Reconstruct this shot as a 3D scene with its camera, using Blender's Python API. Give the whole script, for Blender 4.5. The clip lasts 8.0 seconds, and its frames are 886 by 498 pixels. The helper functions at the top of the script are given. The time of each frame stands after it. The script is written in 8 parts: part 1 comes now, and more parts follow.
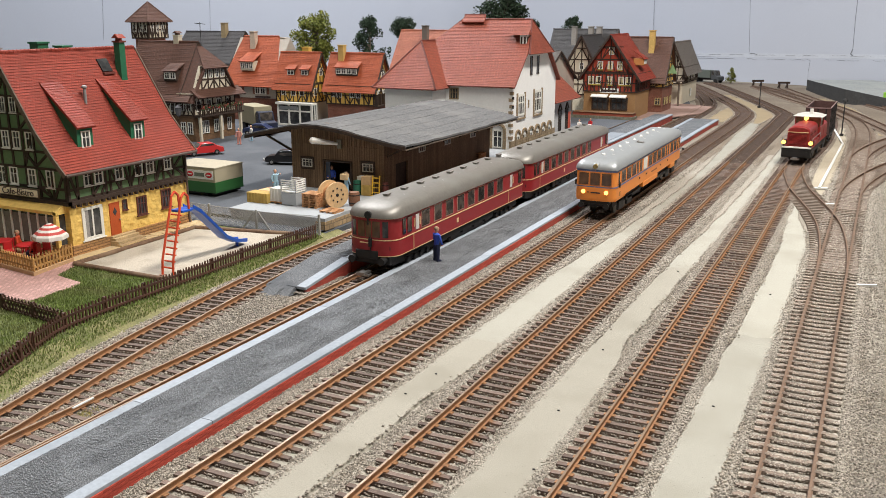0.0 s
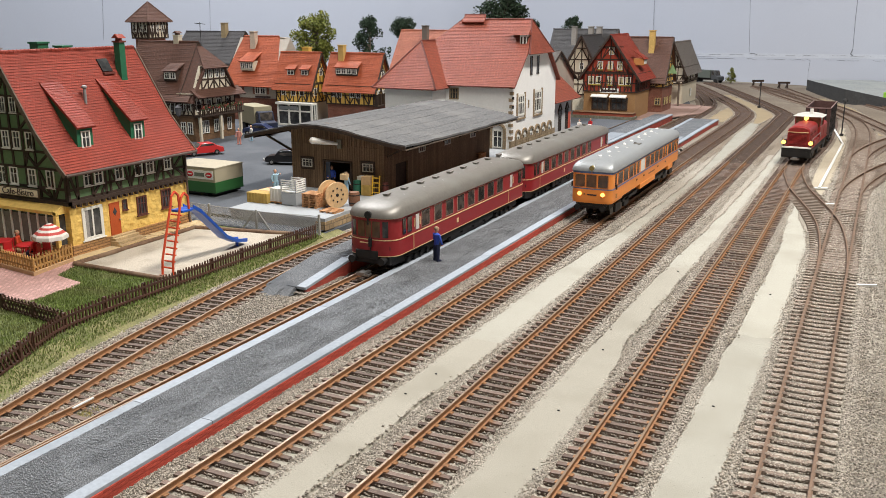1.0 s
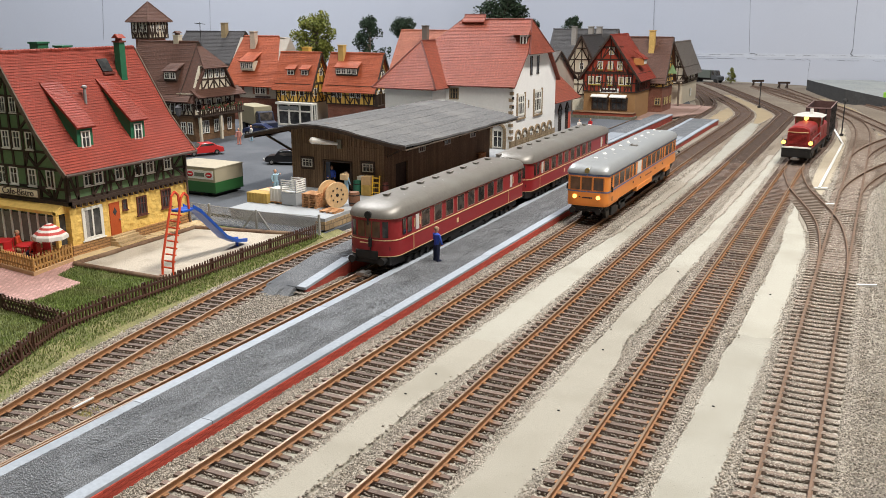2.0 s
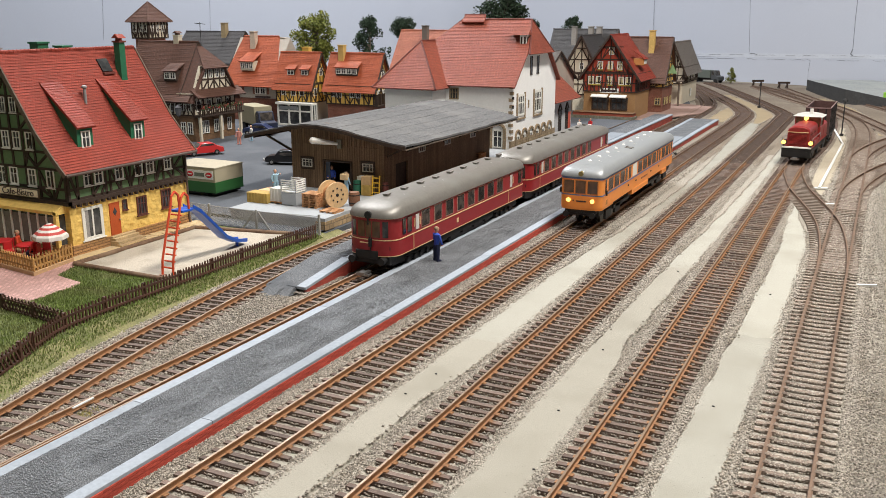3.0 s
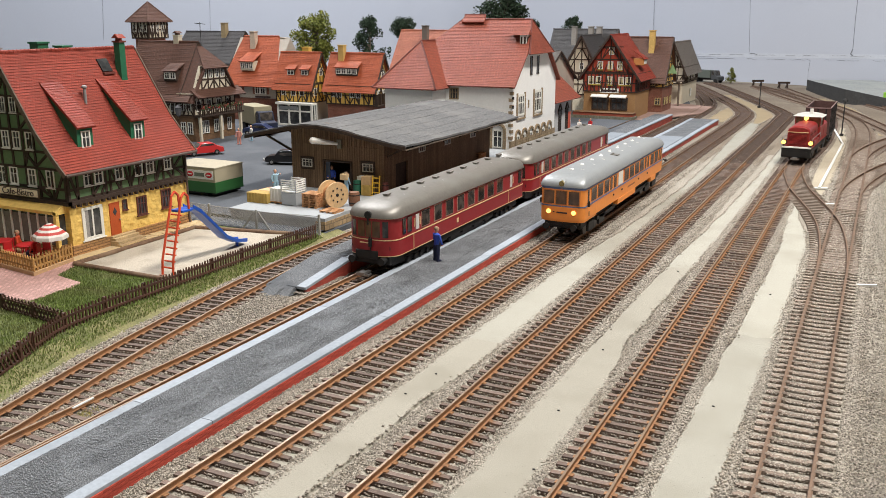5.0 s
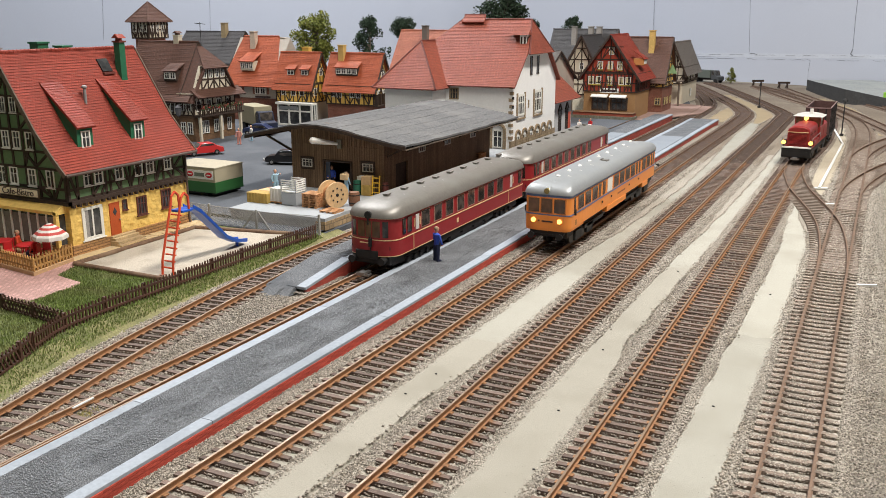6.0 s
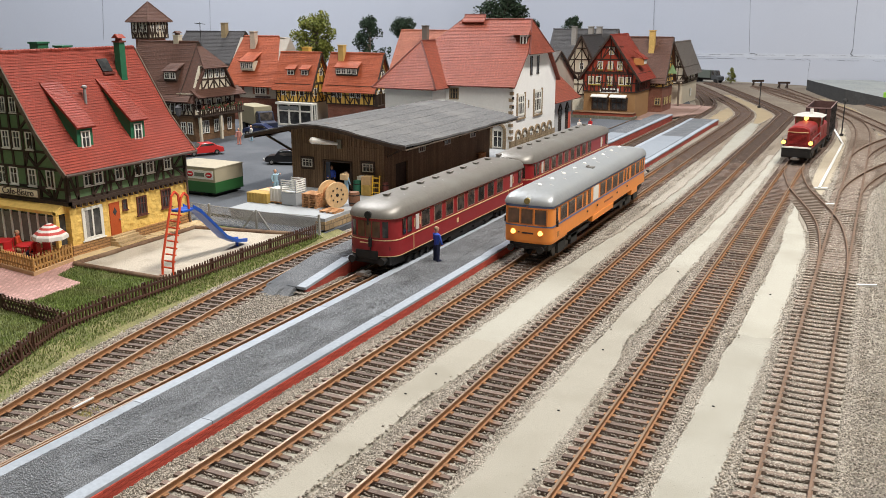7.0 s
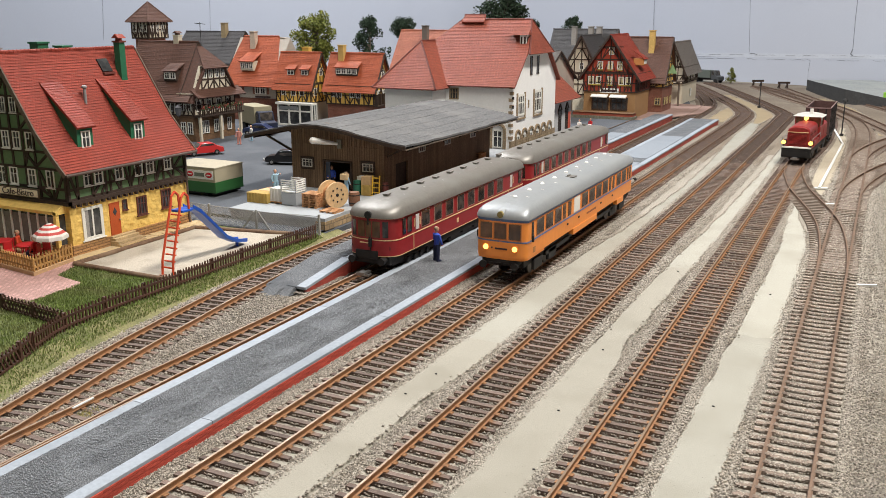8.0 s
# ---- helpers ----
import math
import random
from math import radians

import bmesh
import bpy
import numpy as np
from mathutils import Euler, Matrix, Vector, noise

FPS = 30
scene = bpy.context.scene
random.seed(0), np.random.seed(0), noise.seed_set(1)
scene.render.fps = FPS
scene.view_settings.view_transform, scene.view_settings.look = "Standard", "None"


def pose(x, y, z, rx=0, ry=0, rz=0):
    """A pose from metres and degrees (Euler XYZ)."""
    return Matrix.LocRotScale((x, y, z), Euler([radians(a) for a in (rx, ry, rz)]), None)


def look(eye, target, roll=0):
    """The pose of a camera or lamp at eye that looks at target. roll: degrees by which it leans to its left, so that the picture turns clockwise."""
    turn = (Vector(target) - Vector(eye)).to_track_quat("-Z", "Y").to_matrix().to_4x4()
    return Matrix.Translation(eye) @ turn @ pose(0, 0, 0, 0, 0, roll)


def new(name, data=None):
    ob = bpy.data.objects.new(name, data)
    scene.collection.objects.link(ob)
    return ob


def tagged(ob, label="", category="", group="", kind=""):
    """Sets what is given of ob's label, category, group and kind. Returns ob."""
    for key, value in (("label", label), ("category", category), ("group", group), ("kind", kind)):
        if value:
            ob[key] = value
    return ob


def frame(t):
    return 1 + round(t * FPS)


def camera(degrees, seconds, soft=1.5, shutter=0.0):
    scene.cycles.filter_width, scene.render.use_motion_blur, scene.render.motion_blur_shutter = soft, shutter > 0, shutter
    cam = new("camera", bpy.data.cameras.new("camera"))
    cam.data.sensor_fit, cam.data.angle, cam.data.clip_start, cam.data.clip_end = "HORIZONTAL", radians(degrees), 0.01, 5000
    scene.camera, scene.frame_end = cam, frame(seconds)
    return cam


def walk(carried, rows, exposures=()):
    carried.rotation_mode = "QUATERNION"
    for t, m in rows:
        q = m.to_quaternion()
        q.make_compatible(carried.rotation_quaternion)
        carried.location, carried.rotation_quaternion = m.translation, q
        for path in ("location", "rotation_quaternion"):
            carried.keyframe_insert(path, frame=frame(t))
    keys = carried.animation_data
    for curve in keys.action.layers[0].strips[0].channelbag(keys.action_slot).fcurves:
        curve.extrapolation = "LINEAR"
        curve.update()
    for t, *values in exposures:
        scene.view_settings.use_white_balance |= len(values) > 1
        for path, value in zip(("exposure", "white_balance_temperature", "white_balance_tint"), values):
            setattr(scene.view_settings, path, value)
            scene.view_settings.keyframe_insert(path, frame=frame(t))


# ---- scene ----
# The place is a model railway in the 1:87 scale: lengths below are in millimetres, MM turns them into metres.
MM = 0.001
EYE = Vector((0.0, 0.0, 0.1573))
TILT, TURN = radians(14.79), radians(26.22)
WAY = Vector((-math.sin(TURN) * math.cos(TILT), math.cos(TURN) * math.cos(TILT), -math.sin(TILT)))
cam = camera(53.37, 8.0, soft=0.6)
walk(cam, [(0.0, look(EYE, EYE + WAY)), (8.0, look(EYE, EYE + WAY))], exposures=[(0.0, 0.0), (8.0, 0.0)])

# ---- light: a closed hobby room lit by ceiling lamps ----
world = bpy.data.worlds.new("room_air")
scene.world = world
world.use_nodes = True
world.node_tree.nodes["Background"].inputs[0].default_value = (0.75, 0.85, 1.0, 1)
world.node_tree.nodes["Background"].inputs[1].default_value = 0.03


def ceiling_lamp(x, y, z, sx, sy, watts, colour):
    lamp = bpy.data.lights.new("ceiling_tube", "AREA")
    lamp.shape, lamp.size, lamp.size_y, lamp.energy, lamp.color = "RECTANGLE", sx, sy, watts, colour
    ob = new("ceiling_tube", lamp)
    ob.matrix_basis = pose(x, y, z)
    return ob


ceiling_lamp(0.28, 0.56, 1.36, 0.2, 1.2, 42.0, (1.0, 0.95, 0.88))
ceiling_lamp(-1.2, 1.3, 1.36, 0.2, 1.2, 36.0, (0.95, 0.97, 1.0))


# ---- mesh helpers ----
class Build:
    """Vertices and faces of one mesh, in millimetres."""

    def __init__(self):
        self.v, self.f, self.m, self.slot = [], [], [], 0

    def face(self, *pts):
        n = len(self.v)
        self.v += [tuple(p) for p in pts]
        self.f.append(tuple(range(n, n + len(pts))))
        self.m.append(self.slot)
        return self

    def raw(self, verts, faces):
        n = len(self.v)
        self.v += [tuple(p) for p in verts]
        self.f += [tuple(i + n for i in f) for f in faces]
        self.m += [self.slot] * len(faces)
        return self

    def box(self, x0, x1, y0, y1, z0, z1):
        p = [(x, y, z) for z in (z0, z1) for y in (y0, y1) for x in (x0, x1)]
        return self.raw(p, [(0, 2, 3, 1), (4, 5, 7, 6), (0, 1, 5, 4), (2, 6, 7, 3), (0, 4, 6, 2), (1, 3, 7, 5)])

    def beam(self, a, b, w, d, up=(0, 0, 1)):
        """A bar of section w x d from a to b; d lies along up as far as it can."""
        a, b = Vector(a), Vector(b)
        t = (b - a).normalized()
        s = t.cross(Vector(up))
        s = (s if s.length > 1e-5 else t.cross(Vector((1, 0, 0)))).normalized()
        u = s.cross(t)
        p = [q + s * i * w / 2 + u * j * d / 2 for q in (a, b) for i, j in ((-1, -1), (1, -1), (1, 1), (-1, 1))]
        return self.raw(p, [(0, 1, 2, 3), (7, 6, 5, 4), (0, 4, 5, 1), (1, 5, 6, 2), (2, 6, 7, 3), (3, 7, 4, 0)])

    def rod(self, a, b, r, r2=None, n=8):
        a, b = Vector(a), Vector(b)
        r2 = r if r2 is None else r2
        t = (b - a).normalized()
        s = t.orthogonal().normalized()
        u = t.cross(s)
        ring = [s * math.cos(k * math.tau / n) + u * math.sin(k * math.tau / n) for k in range(n)]
        p = [a + d * r for d in ring] + [b + d * r2 for d in ring]
        return self.raw(p, [(k, (k + 1) % n, n + (k + 1) % n, n + k) for k in range(n)] + [tuple(range(n))[::-1], tuple(range(n, 2 * n))])

    def lathe(self, x, y, rz, n=16):
        """A turned body about the upright through x, y, from rows of (radius, height)."""
        p = [(x + r * math.cos(k * math.tau / n), y + r * math.sin(k * math.tau / n), z) for r, z in rz for k in range(n)]
        f = [(i * n + k, i * n + (k + 1) % n, (i + 1) * n + (k + 1) % n, (i + 1) * n + k) for i in range(len(rz) - 1) for k in range(n)]
        return self.raw(p, f + [tuple(range(n))[::-1], tuple(range((len(rz) - 1) * n, len(rz) * n))])

    def prism(self, poly, axis, a, b):
        """The outline poly (pairs) drawn along axis 'x', 'y' or 'z' from a to b."""
        put = {"x": lambda p, c: (c, p[0], p[1]), "y": lambda p, c: (p[0], c, p[1]), "z": lambda p, c: (p[0], p[1], c)}[axis]
        n = len(poly)
        p = [put(q, a) for q in poly] + [put(q, b) for q in poly]
        return self.raw(p, [tuple(range(n)), tuple(range(n, 2 * n))[::-1]] + [(k, n + k, n + (k + 1) % n, (k + 1) % n) for k in range(n)])

    def loft(self, rings):
        """Skin over rings of equal length, closed at both ends."""
        n = len(rings[0])
        f = [(i * n + k, i * n + (k + 1) % n, (i + 1) * n + (k + 1) % n, (i + 1) * n + k) for i in range(len(rings) - 1) for k in range(n)]
        return self.raw([q for r in rings for q in r], f + [tuple(range(n))[::-1], tuple(range((len(rings) - 1) * n, len(rings) * n))])

    def tube(self, pts, r, n=6):
        for a, b in zip(pts, pts[1:]):
            self.rod(a, b, r, r, n)
        return self

    def ball(self, x, y, z, r, sx=1, sy=1, sz=1, n=10):
        rows = [(max(0.02, math.sin(math.pi * i / 6)), -math.cos(math.pi * i / 6)) for i in range(7)]
        p = [(x + sx * r * a * math.cos(k * math.tau / n), y + sy * r * a * math.sin(k * math.tau / n), z + sz * r * b) for a, b in rows for k in range(n)]
        f = [(i * n + k, i * n + (k + 1) % n, (i + 1) * n + (k + 1) % n, (i + 1) * n + k) for i in range(6) for k in range(n)]
        return self.raw(p, f + [tuple(range(n))[::-1], tuple(range(6 * n, 7 * n))])

    def mesh(self, name, mats, smooth=False):
        me = bpy.data.meshes.new(name)
        me.from_pydata([(x * MM, y * MM, z * MM) for x, y, z in self.v], [], self.f)
        for one in mats if isinstance(mats, (list, tuple)) else [mats]:
            me.materials.append(one)
        me.polygons.foreach_set("material_index", self.m)
        bm = bmesh.new()
        bm.from_mesh(me)
        if smooth:
            bmesh.ops.remove_doubles(bm, verts=bm.verts, dist=1e-6)
        bmesh.ops.recalc_face_normals(bm, faces=bm.faces)
        bm.to_mesh(me)
        bm.free()
        if smooth:
            me.polygons.foreach_set("use_smooth", [True] * len(me.polygons))
            me.set_sharp_from_angle(angle=radians(42))
        return me


def thing(name, x, y, z, rz=0, label="", category="", group="", kind=""):
    """An Empty at a thing's base, which parents its parts."""
    ob = new(name)
    ob.empty_display_size = 0.005
    ob.matrix_basis = pose(x * MM, y * MM, z * MM, 0, 0, rz)
    return tagged(ob, label, category, group, kind)


def part(name, b, mats, parent, label="", smooth=False, bevel=0, at=None):
    """Links a build as one mesh under a thing or a part."""
    ob = new(name, b.mesh(name, mats, smooth))
    ob.parent = parent
    if at is not None:
        ob.matrix_basis = at
    if bevel:
        mod = ob.modifiers.new("edge", "BEVEL")
        mod.width, mod.segments, mod.limit_method = bevel * MM, 2, "ANGLE"
    return tagged(ob, label)


def piece(name, me, parent, x, y, z, rz=0):
    ob = new(name, me)
    ob.parent = parent
    ob.matrix_basis = pose(x * MM, y * MM, z * MM, 0, 0, rz)
    return ob


def solid(name, b, mats, label, category, group="", kind="", smooth=False, bevel=0):
    """A top-level thing of a single mesh, in the world's millimetres."""
    ob = new(name, b.mesh(name, mats, smooth))
    if bevel:
        mod = ob.modifiers.new("edge", "BEVEL")
        mod.width, mod.segments, mod.limit_method = bevel * MM, 2, "ANGLE"
    return tagged(ob, label, category, group, kind)


# ---- materials ----
def mat(name, colour, rough=0.6, metal=0.0, vary=0.18, grain=900.0, patch=60.0, bump=0.06, second=None, glow=0.0, island=0.0, objects=0.0, alpha=1.0, spec=0.4):
    """A surface with fine grain and broader patches; second: the colour of the patches; island, objects: how far loose pieces differ."""
    m = bpy.data.materials.new(name)
    m.use_nodes = True
    nt = m.node_tree
    bsdf = nt.nodes["Principled BSDF"]
    link = nt.links.new
    tc = nt.nodes.new("ShaderNodeTexCoord")
    fine = nt.nodes.new("ShaderNodeTexNoise")
    fine.inputs["Scale"].default_value, fine.inputs["Detail"].default_value = grain, 5
    wide = nt.nodes.new("ShaderNodeTexNoise")
    wide.inputs["Scale"].default_value, wide.inputs["Detail"].default_value = patch, 4
    link(tc.outputs["Object"], fine.inputs["Vector"])
    link(tc.outputs["Object"], wide.inputs["Vector"])
    ramp = nt.nodes.new("ShaderNodeValToRGB")
    lo, hi = [c * (1 - vary) for c in colour], [min(1, c * (1 + vary)) for c in colour]
    ramp.color_ramp.elements[0].position, ramp.color_ramp.elements[1].position = 0.3, 0.7
    ramp.color_ramp.elements[0].color, ramp.color_ramp.elements[1].color = (*lo, 1), (*hi, 1)
    link(fine.outputs["Fac"], ramp.inputs["Fac"])
    mix = nt.nodes.new("ShaderNodeMix")
    mix.data_type = "RGBA"
    two = second or [c * (1 - vary) for c in colour]
    mix.inputs["B"].default_value = (*two, 1)
    step = nt.nodes.new("ShaderNodeMapRange")
    step.inputs["From Min"].default_value, step.inputs["From Max"].default_value = 0.48, 0.72
    link(wide.outputs["Fac"], step.inputs["Value"])
    link(step.outputs["Result"], mix.inputs["Factor"])
    link(ramp.outputs["Color"], mix.inputs["A"])
    out = mix.outputs["Result"]
    if island or objects:
        src = nt.nodes.new("ShaderNodeNewGeometry" if island else "ShaderNodeObjectInfo")
        rng = nt.nodes.new("ShaderNodeMapRange")
        rng.inputs["To Min"].default_value, rng.inputs["To Max"].default_value = 1 - (island or objects), 1 + (island or objects)
        link(src.outputs["Random Per Island" if island else "Random"], rng.inputs["Value"])
        mul = nt.nodes.new("ShaderNodeVectorMath")
        mul.operation = "SCALE"
        link(out, mul.inputs[0])
        link(rng.outputs["Result"], mul.inputs["Scale"])
        out = mul.outputs["Vector"]
    link(out, bsdf.inputs["Base Color"])
    bsdf.inputs["Roughness"].default_value, bsdf.inputs["Metallic"].default_value = rough, metal
    bsdf.inputs["Specular IOR Level"].default_value = spec
    if bump:
        bp = nt.nodes.new("ShaderNodeBump")
        bp.inputs["Distance"].default_value, bp.inputs["Strength"].default_value = bump * MM * 4, 0.6
        link(fine.outputs["Fac"], bp.inputs["Height"])
        link(bp.outputs["Normal"], bsdf.inputs["Normal"])
    if glow:
        bsdf.inputs["Emission Color"].default_value, bsdf.inputs["Emission Strength"].default_value = (*colour, 1), glow
    if alpha < 1:
        bsdf.inputs["Alpha"].default_value = alpha
    return m


def patterned(name, colour, joint, w, h, rough=0.6, vary=0.25, gap=0.08, axes="XYZ", bump=0.25, offset=0.5):
    """Courses of bricks, tiles or slabs w x h millimetres; axes: which local axes run along and across the courses."""
    m = mat(name, colour, rough, vary=vary, bump=0)
    nt = m.node_tree
    link = nt.links.new
    bsdf = nt.nodes["Principled BSDF"]
    old = bsdf.inputs["Base Color"].links[0].from_socket
    tc, sep, com = nt.nodes.new("ShaderNodeTexCoord"), nt.nodes.new("ShaderNodeSeparateXYZ"), nt.nodes.new("ShaderNodeCombineXYZ")
    link(tc.outputs["Object"], sep.inputs[0])
    for k in (0, 1):
        if axes[k] == "S":
            add = nt.nodes.new("ShaderNodeMath")
            link(sep.outputs["X"], add.inputs[0])
            link(sep.outputs["Y"], add.inputs[1])
            link(add.outputs[0], com.inputs[k])
        else:
            link(sep.outputs[axes[k]], com.inputs[k])
    br = nt.nodes.new("ShaderNodeTexBrick")
    br.offset = offset
    br.inputs["Scale"].default_value = 1.0
    br.inputs["Brick Width"].default_value, br.inputs["Row Height"].default_value = w * MM, h * MM
    br.inputs["Mortar Size"].default_value = gap * MM
    br.inputs["Mortar Smooth"].default_value = 0.3
    br.inputs["Color1"].default_value, br.inputs["Color2"].default_value = (1, 1, 1, 1), (1 - vary, 1 - vary, 1 - vary, 1)
    br.inputs["Mortar"].default_value = (1, 1, 1, 1)
    link(com.outputs[0], br.inputs["Vector"])
    mul = nt.nodes.new("ShaderNodeMix")
    mul.data_type, mul.blend_type = "RGBA", "MULTIPLY"
    mul.inputs["Factor"].default_value = 1
    link(old, mul.inputs["A"])
    link(br.outputs["Color"], mul.inputs["B"])
    jm = nt.nodes.new("ShaderNodeMix")
    jm.data_type = "RGBA"
    link(br.outputs["Fac"], jm.inputs["Factor"])
    link(mul.outputs["Result"], jm.inputs["A"])
    jm.inputs["B"].default_value = (*joint, 1)
    link(jm.outputs["Result"], bsdf.inputs["Base Color"])
    bp = nt.nodes.new("ShaderNodeBump")
    bp.invert = True
    bp.inputs["Distance"].default_value = bump * MM
    link(br.outputs["Fac"], bp.inputs["Height"])
    link(bp.outputs["Normal"], bsdf.inputs["Normal"])
    return m


BOARD = mat("gravel_ground", (0.325, 0.298, 0.255), 0.95, vary=0.6, grain=900, patch=25, bump=0.25, second=(0.27, 0.242, 0.202))
FARBANK = mat("brown_yard_ballast", (0.22, 0.182, 0.145), 0.95, vary=0.4, grain=800, patch=30, bump=0.25, second=(0.15, 0.12, 0.09))
STONE = mat("ballast_stone", (0.345, 0.31, 0.268), 0.9, vary=0.15, grain=2500, patch=40, bump=0, island=0.5, second=(0.29, 0.255, 0.21))
SLEEPER = mat("sleeper_plastic", (0.145, 0.105, 0.088), 0.75, vary=0.3, grain=1500, patch=150, bump=0.05, second=(0.16, 0.095, 0.06), objects=0.35)
RAIL = mat("rusty_rail", (0.30, 0.155, 0.075), 0.6, metal=0.15, vary=0.2, grain=2500, patch=80, second=(0.24, 0.14, 0.09), bump=0.02)
RAILTOP = mat("worn_rail_head", (0.34, 0.25, 0.18), 0.4, metal=0.6, vary=0.15, grain=1500, patch=60, bump=0)
OLDRAIL = mat("aged_rail", (0.185, 0.12, 0.083), 0.6, metal=0.2, vary=0.25, grain=1500, patch=70, bump=0.02)
SAND = mat("pale_sand", (0.345, 0.335, 0.292), 0.95, vary=0.22, grain=2200, patch=30, bump=0.04, second=(0.30, 0.288, 0.245), objects=0.1)
DULLSAND = mat("greyish_sand", (0.315, 0.298, 0.254), 0.95, vary=0.22, grain=2200, patch=26, bump=0.04, second=(0.27, 0.254, 0.212), objects=0.05)
SANDGRAIN = mat("sand_grains", (0.34, 0.325, 0.285), 0.95, vary=0.2, grain=700, patch=60, bump=0, island=0.25)
TAN = mat("tan_sand", (0.31, 0.245, 0.155), 0.95, vary=0.15, grain=1500, patch=40, bump=0.05)
PLATGRIT = mat("platform_grit", (0.15, 0.159, 0.173), 0.95, vary=0.6, grain=1500, patch=70, bump=0.3, second=(0.105, 0.112, 0.125), spec=0.15)
GRIT = mat("loose_grit", (0.235, 0.247, 0.266), 0.9, vary=0.15, grain=2500, patch=40, bump=0, island=0.25)
OLDSLEEPER = mat("weathered_sleeper", (0.20, 0.155, 0.125), 0.85, vary=0.3, grain=1200, patch=120, bump=0.05, second=(0.24, 0.20, 0.165), objects=0.25)
KERB = mat("painted_kerb", (0.30, 0.337, 0.388), 0.7, vary=0.1, grain=500, patch=45, bump=0.05, second=(0.25, 0.283, 0.328), objects=0.08)
BARE = mat("bare_deck_plate", (0.235, 0.265, 0.305), 0.75, vary=0.1, grain=500, patch=30, bump=0.03, second=(0.20, 0.225, 0.26))
REDBRICK = patterned("red_platform_brick", (0.47, 0.075, 0.05), (0.30, 0.06, 0.045), 7.35, 1.16, 0.7, axes="YZ", gap=0.12, bump=0.3)
TOWN = mat("street_asphalt", (0.078, 0.086, 0.10), 0.9, vary=0.25, grain=1200, patch=14, bump=0.06, second=(0.125, 0.134, 0.15))
GRASS = mat("grass_mat", (0.11, 0.135, 0.045), 0.95, vary=0.35, grain=900, patch=50, bump=0.3, second=(0.10, 0.11, 0.045))
BLADE = mat("grass_blade", (0.17, 0.225, 0.06), 0.8, vary=0.25, grain=200, patch=40, bump=0, island=0.4, second=(0.20, 0.205, 0.08))
PINK = patterned("pink_paving", (0.58, 0.34, 0.30), (0.33, 0.20, 0.18), 3.0, 1.9, 0.8, axes="XYZ", bump=0.2, gap=0.32)
PLAY = mat("play_sand", (0.44, 0.39, 0.32), 0.95, vary=0.3, grain=1500, patch=60, bump=0.12)
BACK = mat("painted_backdrop", (0.47, 0.50, 0.575), 0.9, vary=0.02, grain=300, patch=2.5, bump=0.01, second=(0.42, 0.45, 0.52))
PLASTER = mat("room_plaster", (0.62, 0.60, 0.57), 0.9, vary=0.04, grain=40, patch=2, bump=0)
CARPET = mat("room_carpet", (0.16, 0.15, 0.15), 0.95, vary=0.15, grain=90, patch=4, bump=0)
CRACK = mat("crack_shadow", (0.20, 0.21, 0.24), 0.9, vary=0.2, bump=0)
STRIP = mat("white_plastic_strip", (0.72, 0.72, 0.70), 0.5, vary=0.05, bump=0)
GREYWOOD = mat("weathered_timber", (0.13, 0.10, 0.075), 0.8, vary=0.3, grain=700, patch=60, bump=0.1)

RED = mat("crimson_paint", (0.275, 0.019, 0.023), 0.4, vary=0.06, grain=300, patch=60, bump=0)
ORANGE = mat("orange_paint", (0.82, 0.28, 0.055), 0.42, vary=0.04, grain=300, patch=60, bump=0)
BLUELINE = mat("blue_line_paint", (0.11, 0.16, 0.30), 0.4, vary=0.05, bump=0)
CREAM = mat("cream_line_paint", (0.66, 0.47, 0.25), 0.5, vary=0.05, bump=0)
SILVER = mat("silver_roof_paint", (0.31, 0.327, 0.34), 0.42, metal=0.3, vary=0.05, grain=500, patch=50, bump=0.01, second=(0.33, 0.345, 0.35))
GREYROOF = mat("grey_roof_paint", (0.20, 0.188, 0.17), 0.45, metal=0.35, vary=0.08, grain=500, patch=50, bump=0.01, second=(0.22, 0.215, 0.195))
GLASS = mat("dark_window_glass", (0.03, 0.027, 0.025), 0.1, vary=0.5, grain=150, patch=140, bump=0, second=(0.11, 0.092, 0.08), spec=0.5)
BROWNGLASS = mat("cab_window_glass", (0.13, 0.07, 0.04), 0.12, vary=0.4, grain=150, patch=90, bump=0, second=(0.06, 0.045, 0.035))
BLACK = mat("black_underframe", (0.013, 0.0125, 0.0125), 0.6, vary=0.25, grain=900, patch=120, bump=0.03)
STEEL = mat("dull_steel", (0.38, 0.37, 0.36), 0.35, metal=0.8, vary=0.1, bump=0)
WHITE = mat("white_plastic", (0.78, 0.77, 0.73), 0.45, vary=0.05, bump=0)
GLOW = mat("lit_headlamp", (1.0, 0.52, 0.11), 0.3, vary=0.0, bump=0, glow=3.2)
LENS = mat("dark_lamp_lens", (0.28, 0.22, 0.08), 0.15, vary=0.2, bump=0)
LETTER = mat("dark_lettering", (0.05, 0.03, 0.03), 0.6, vary=0.1, bump=0)

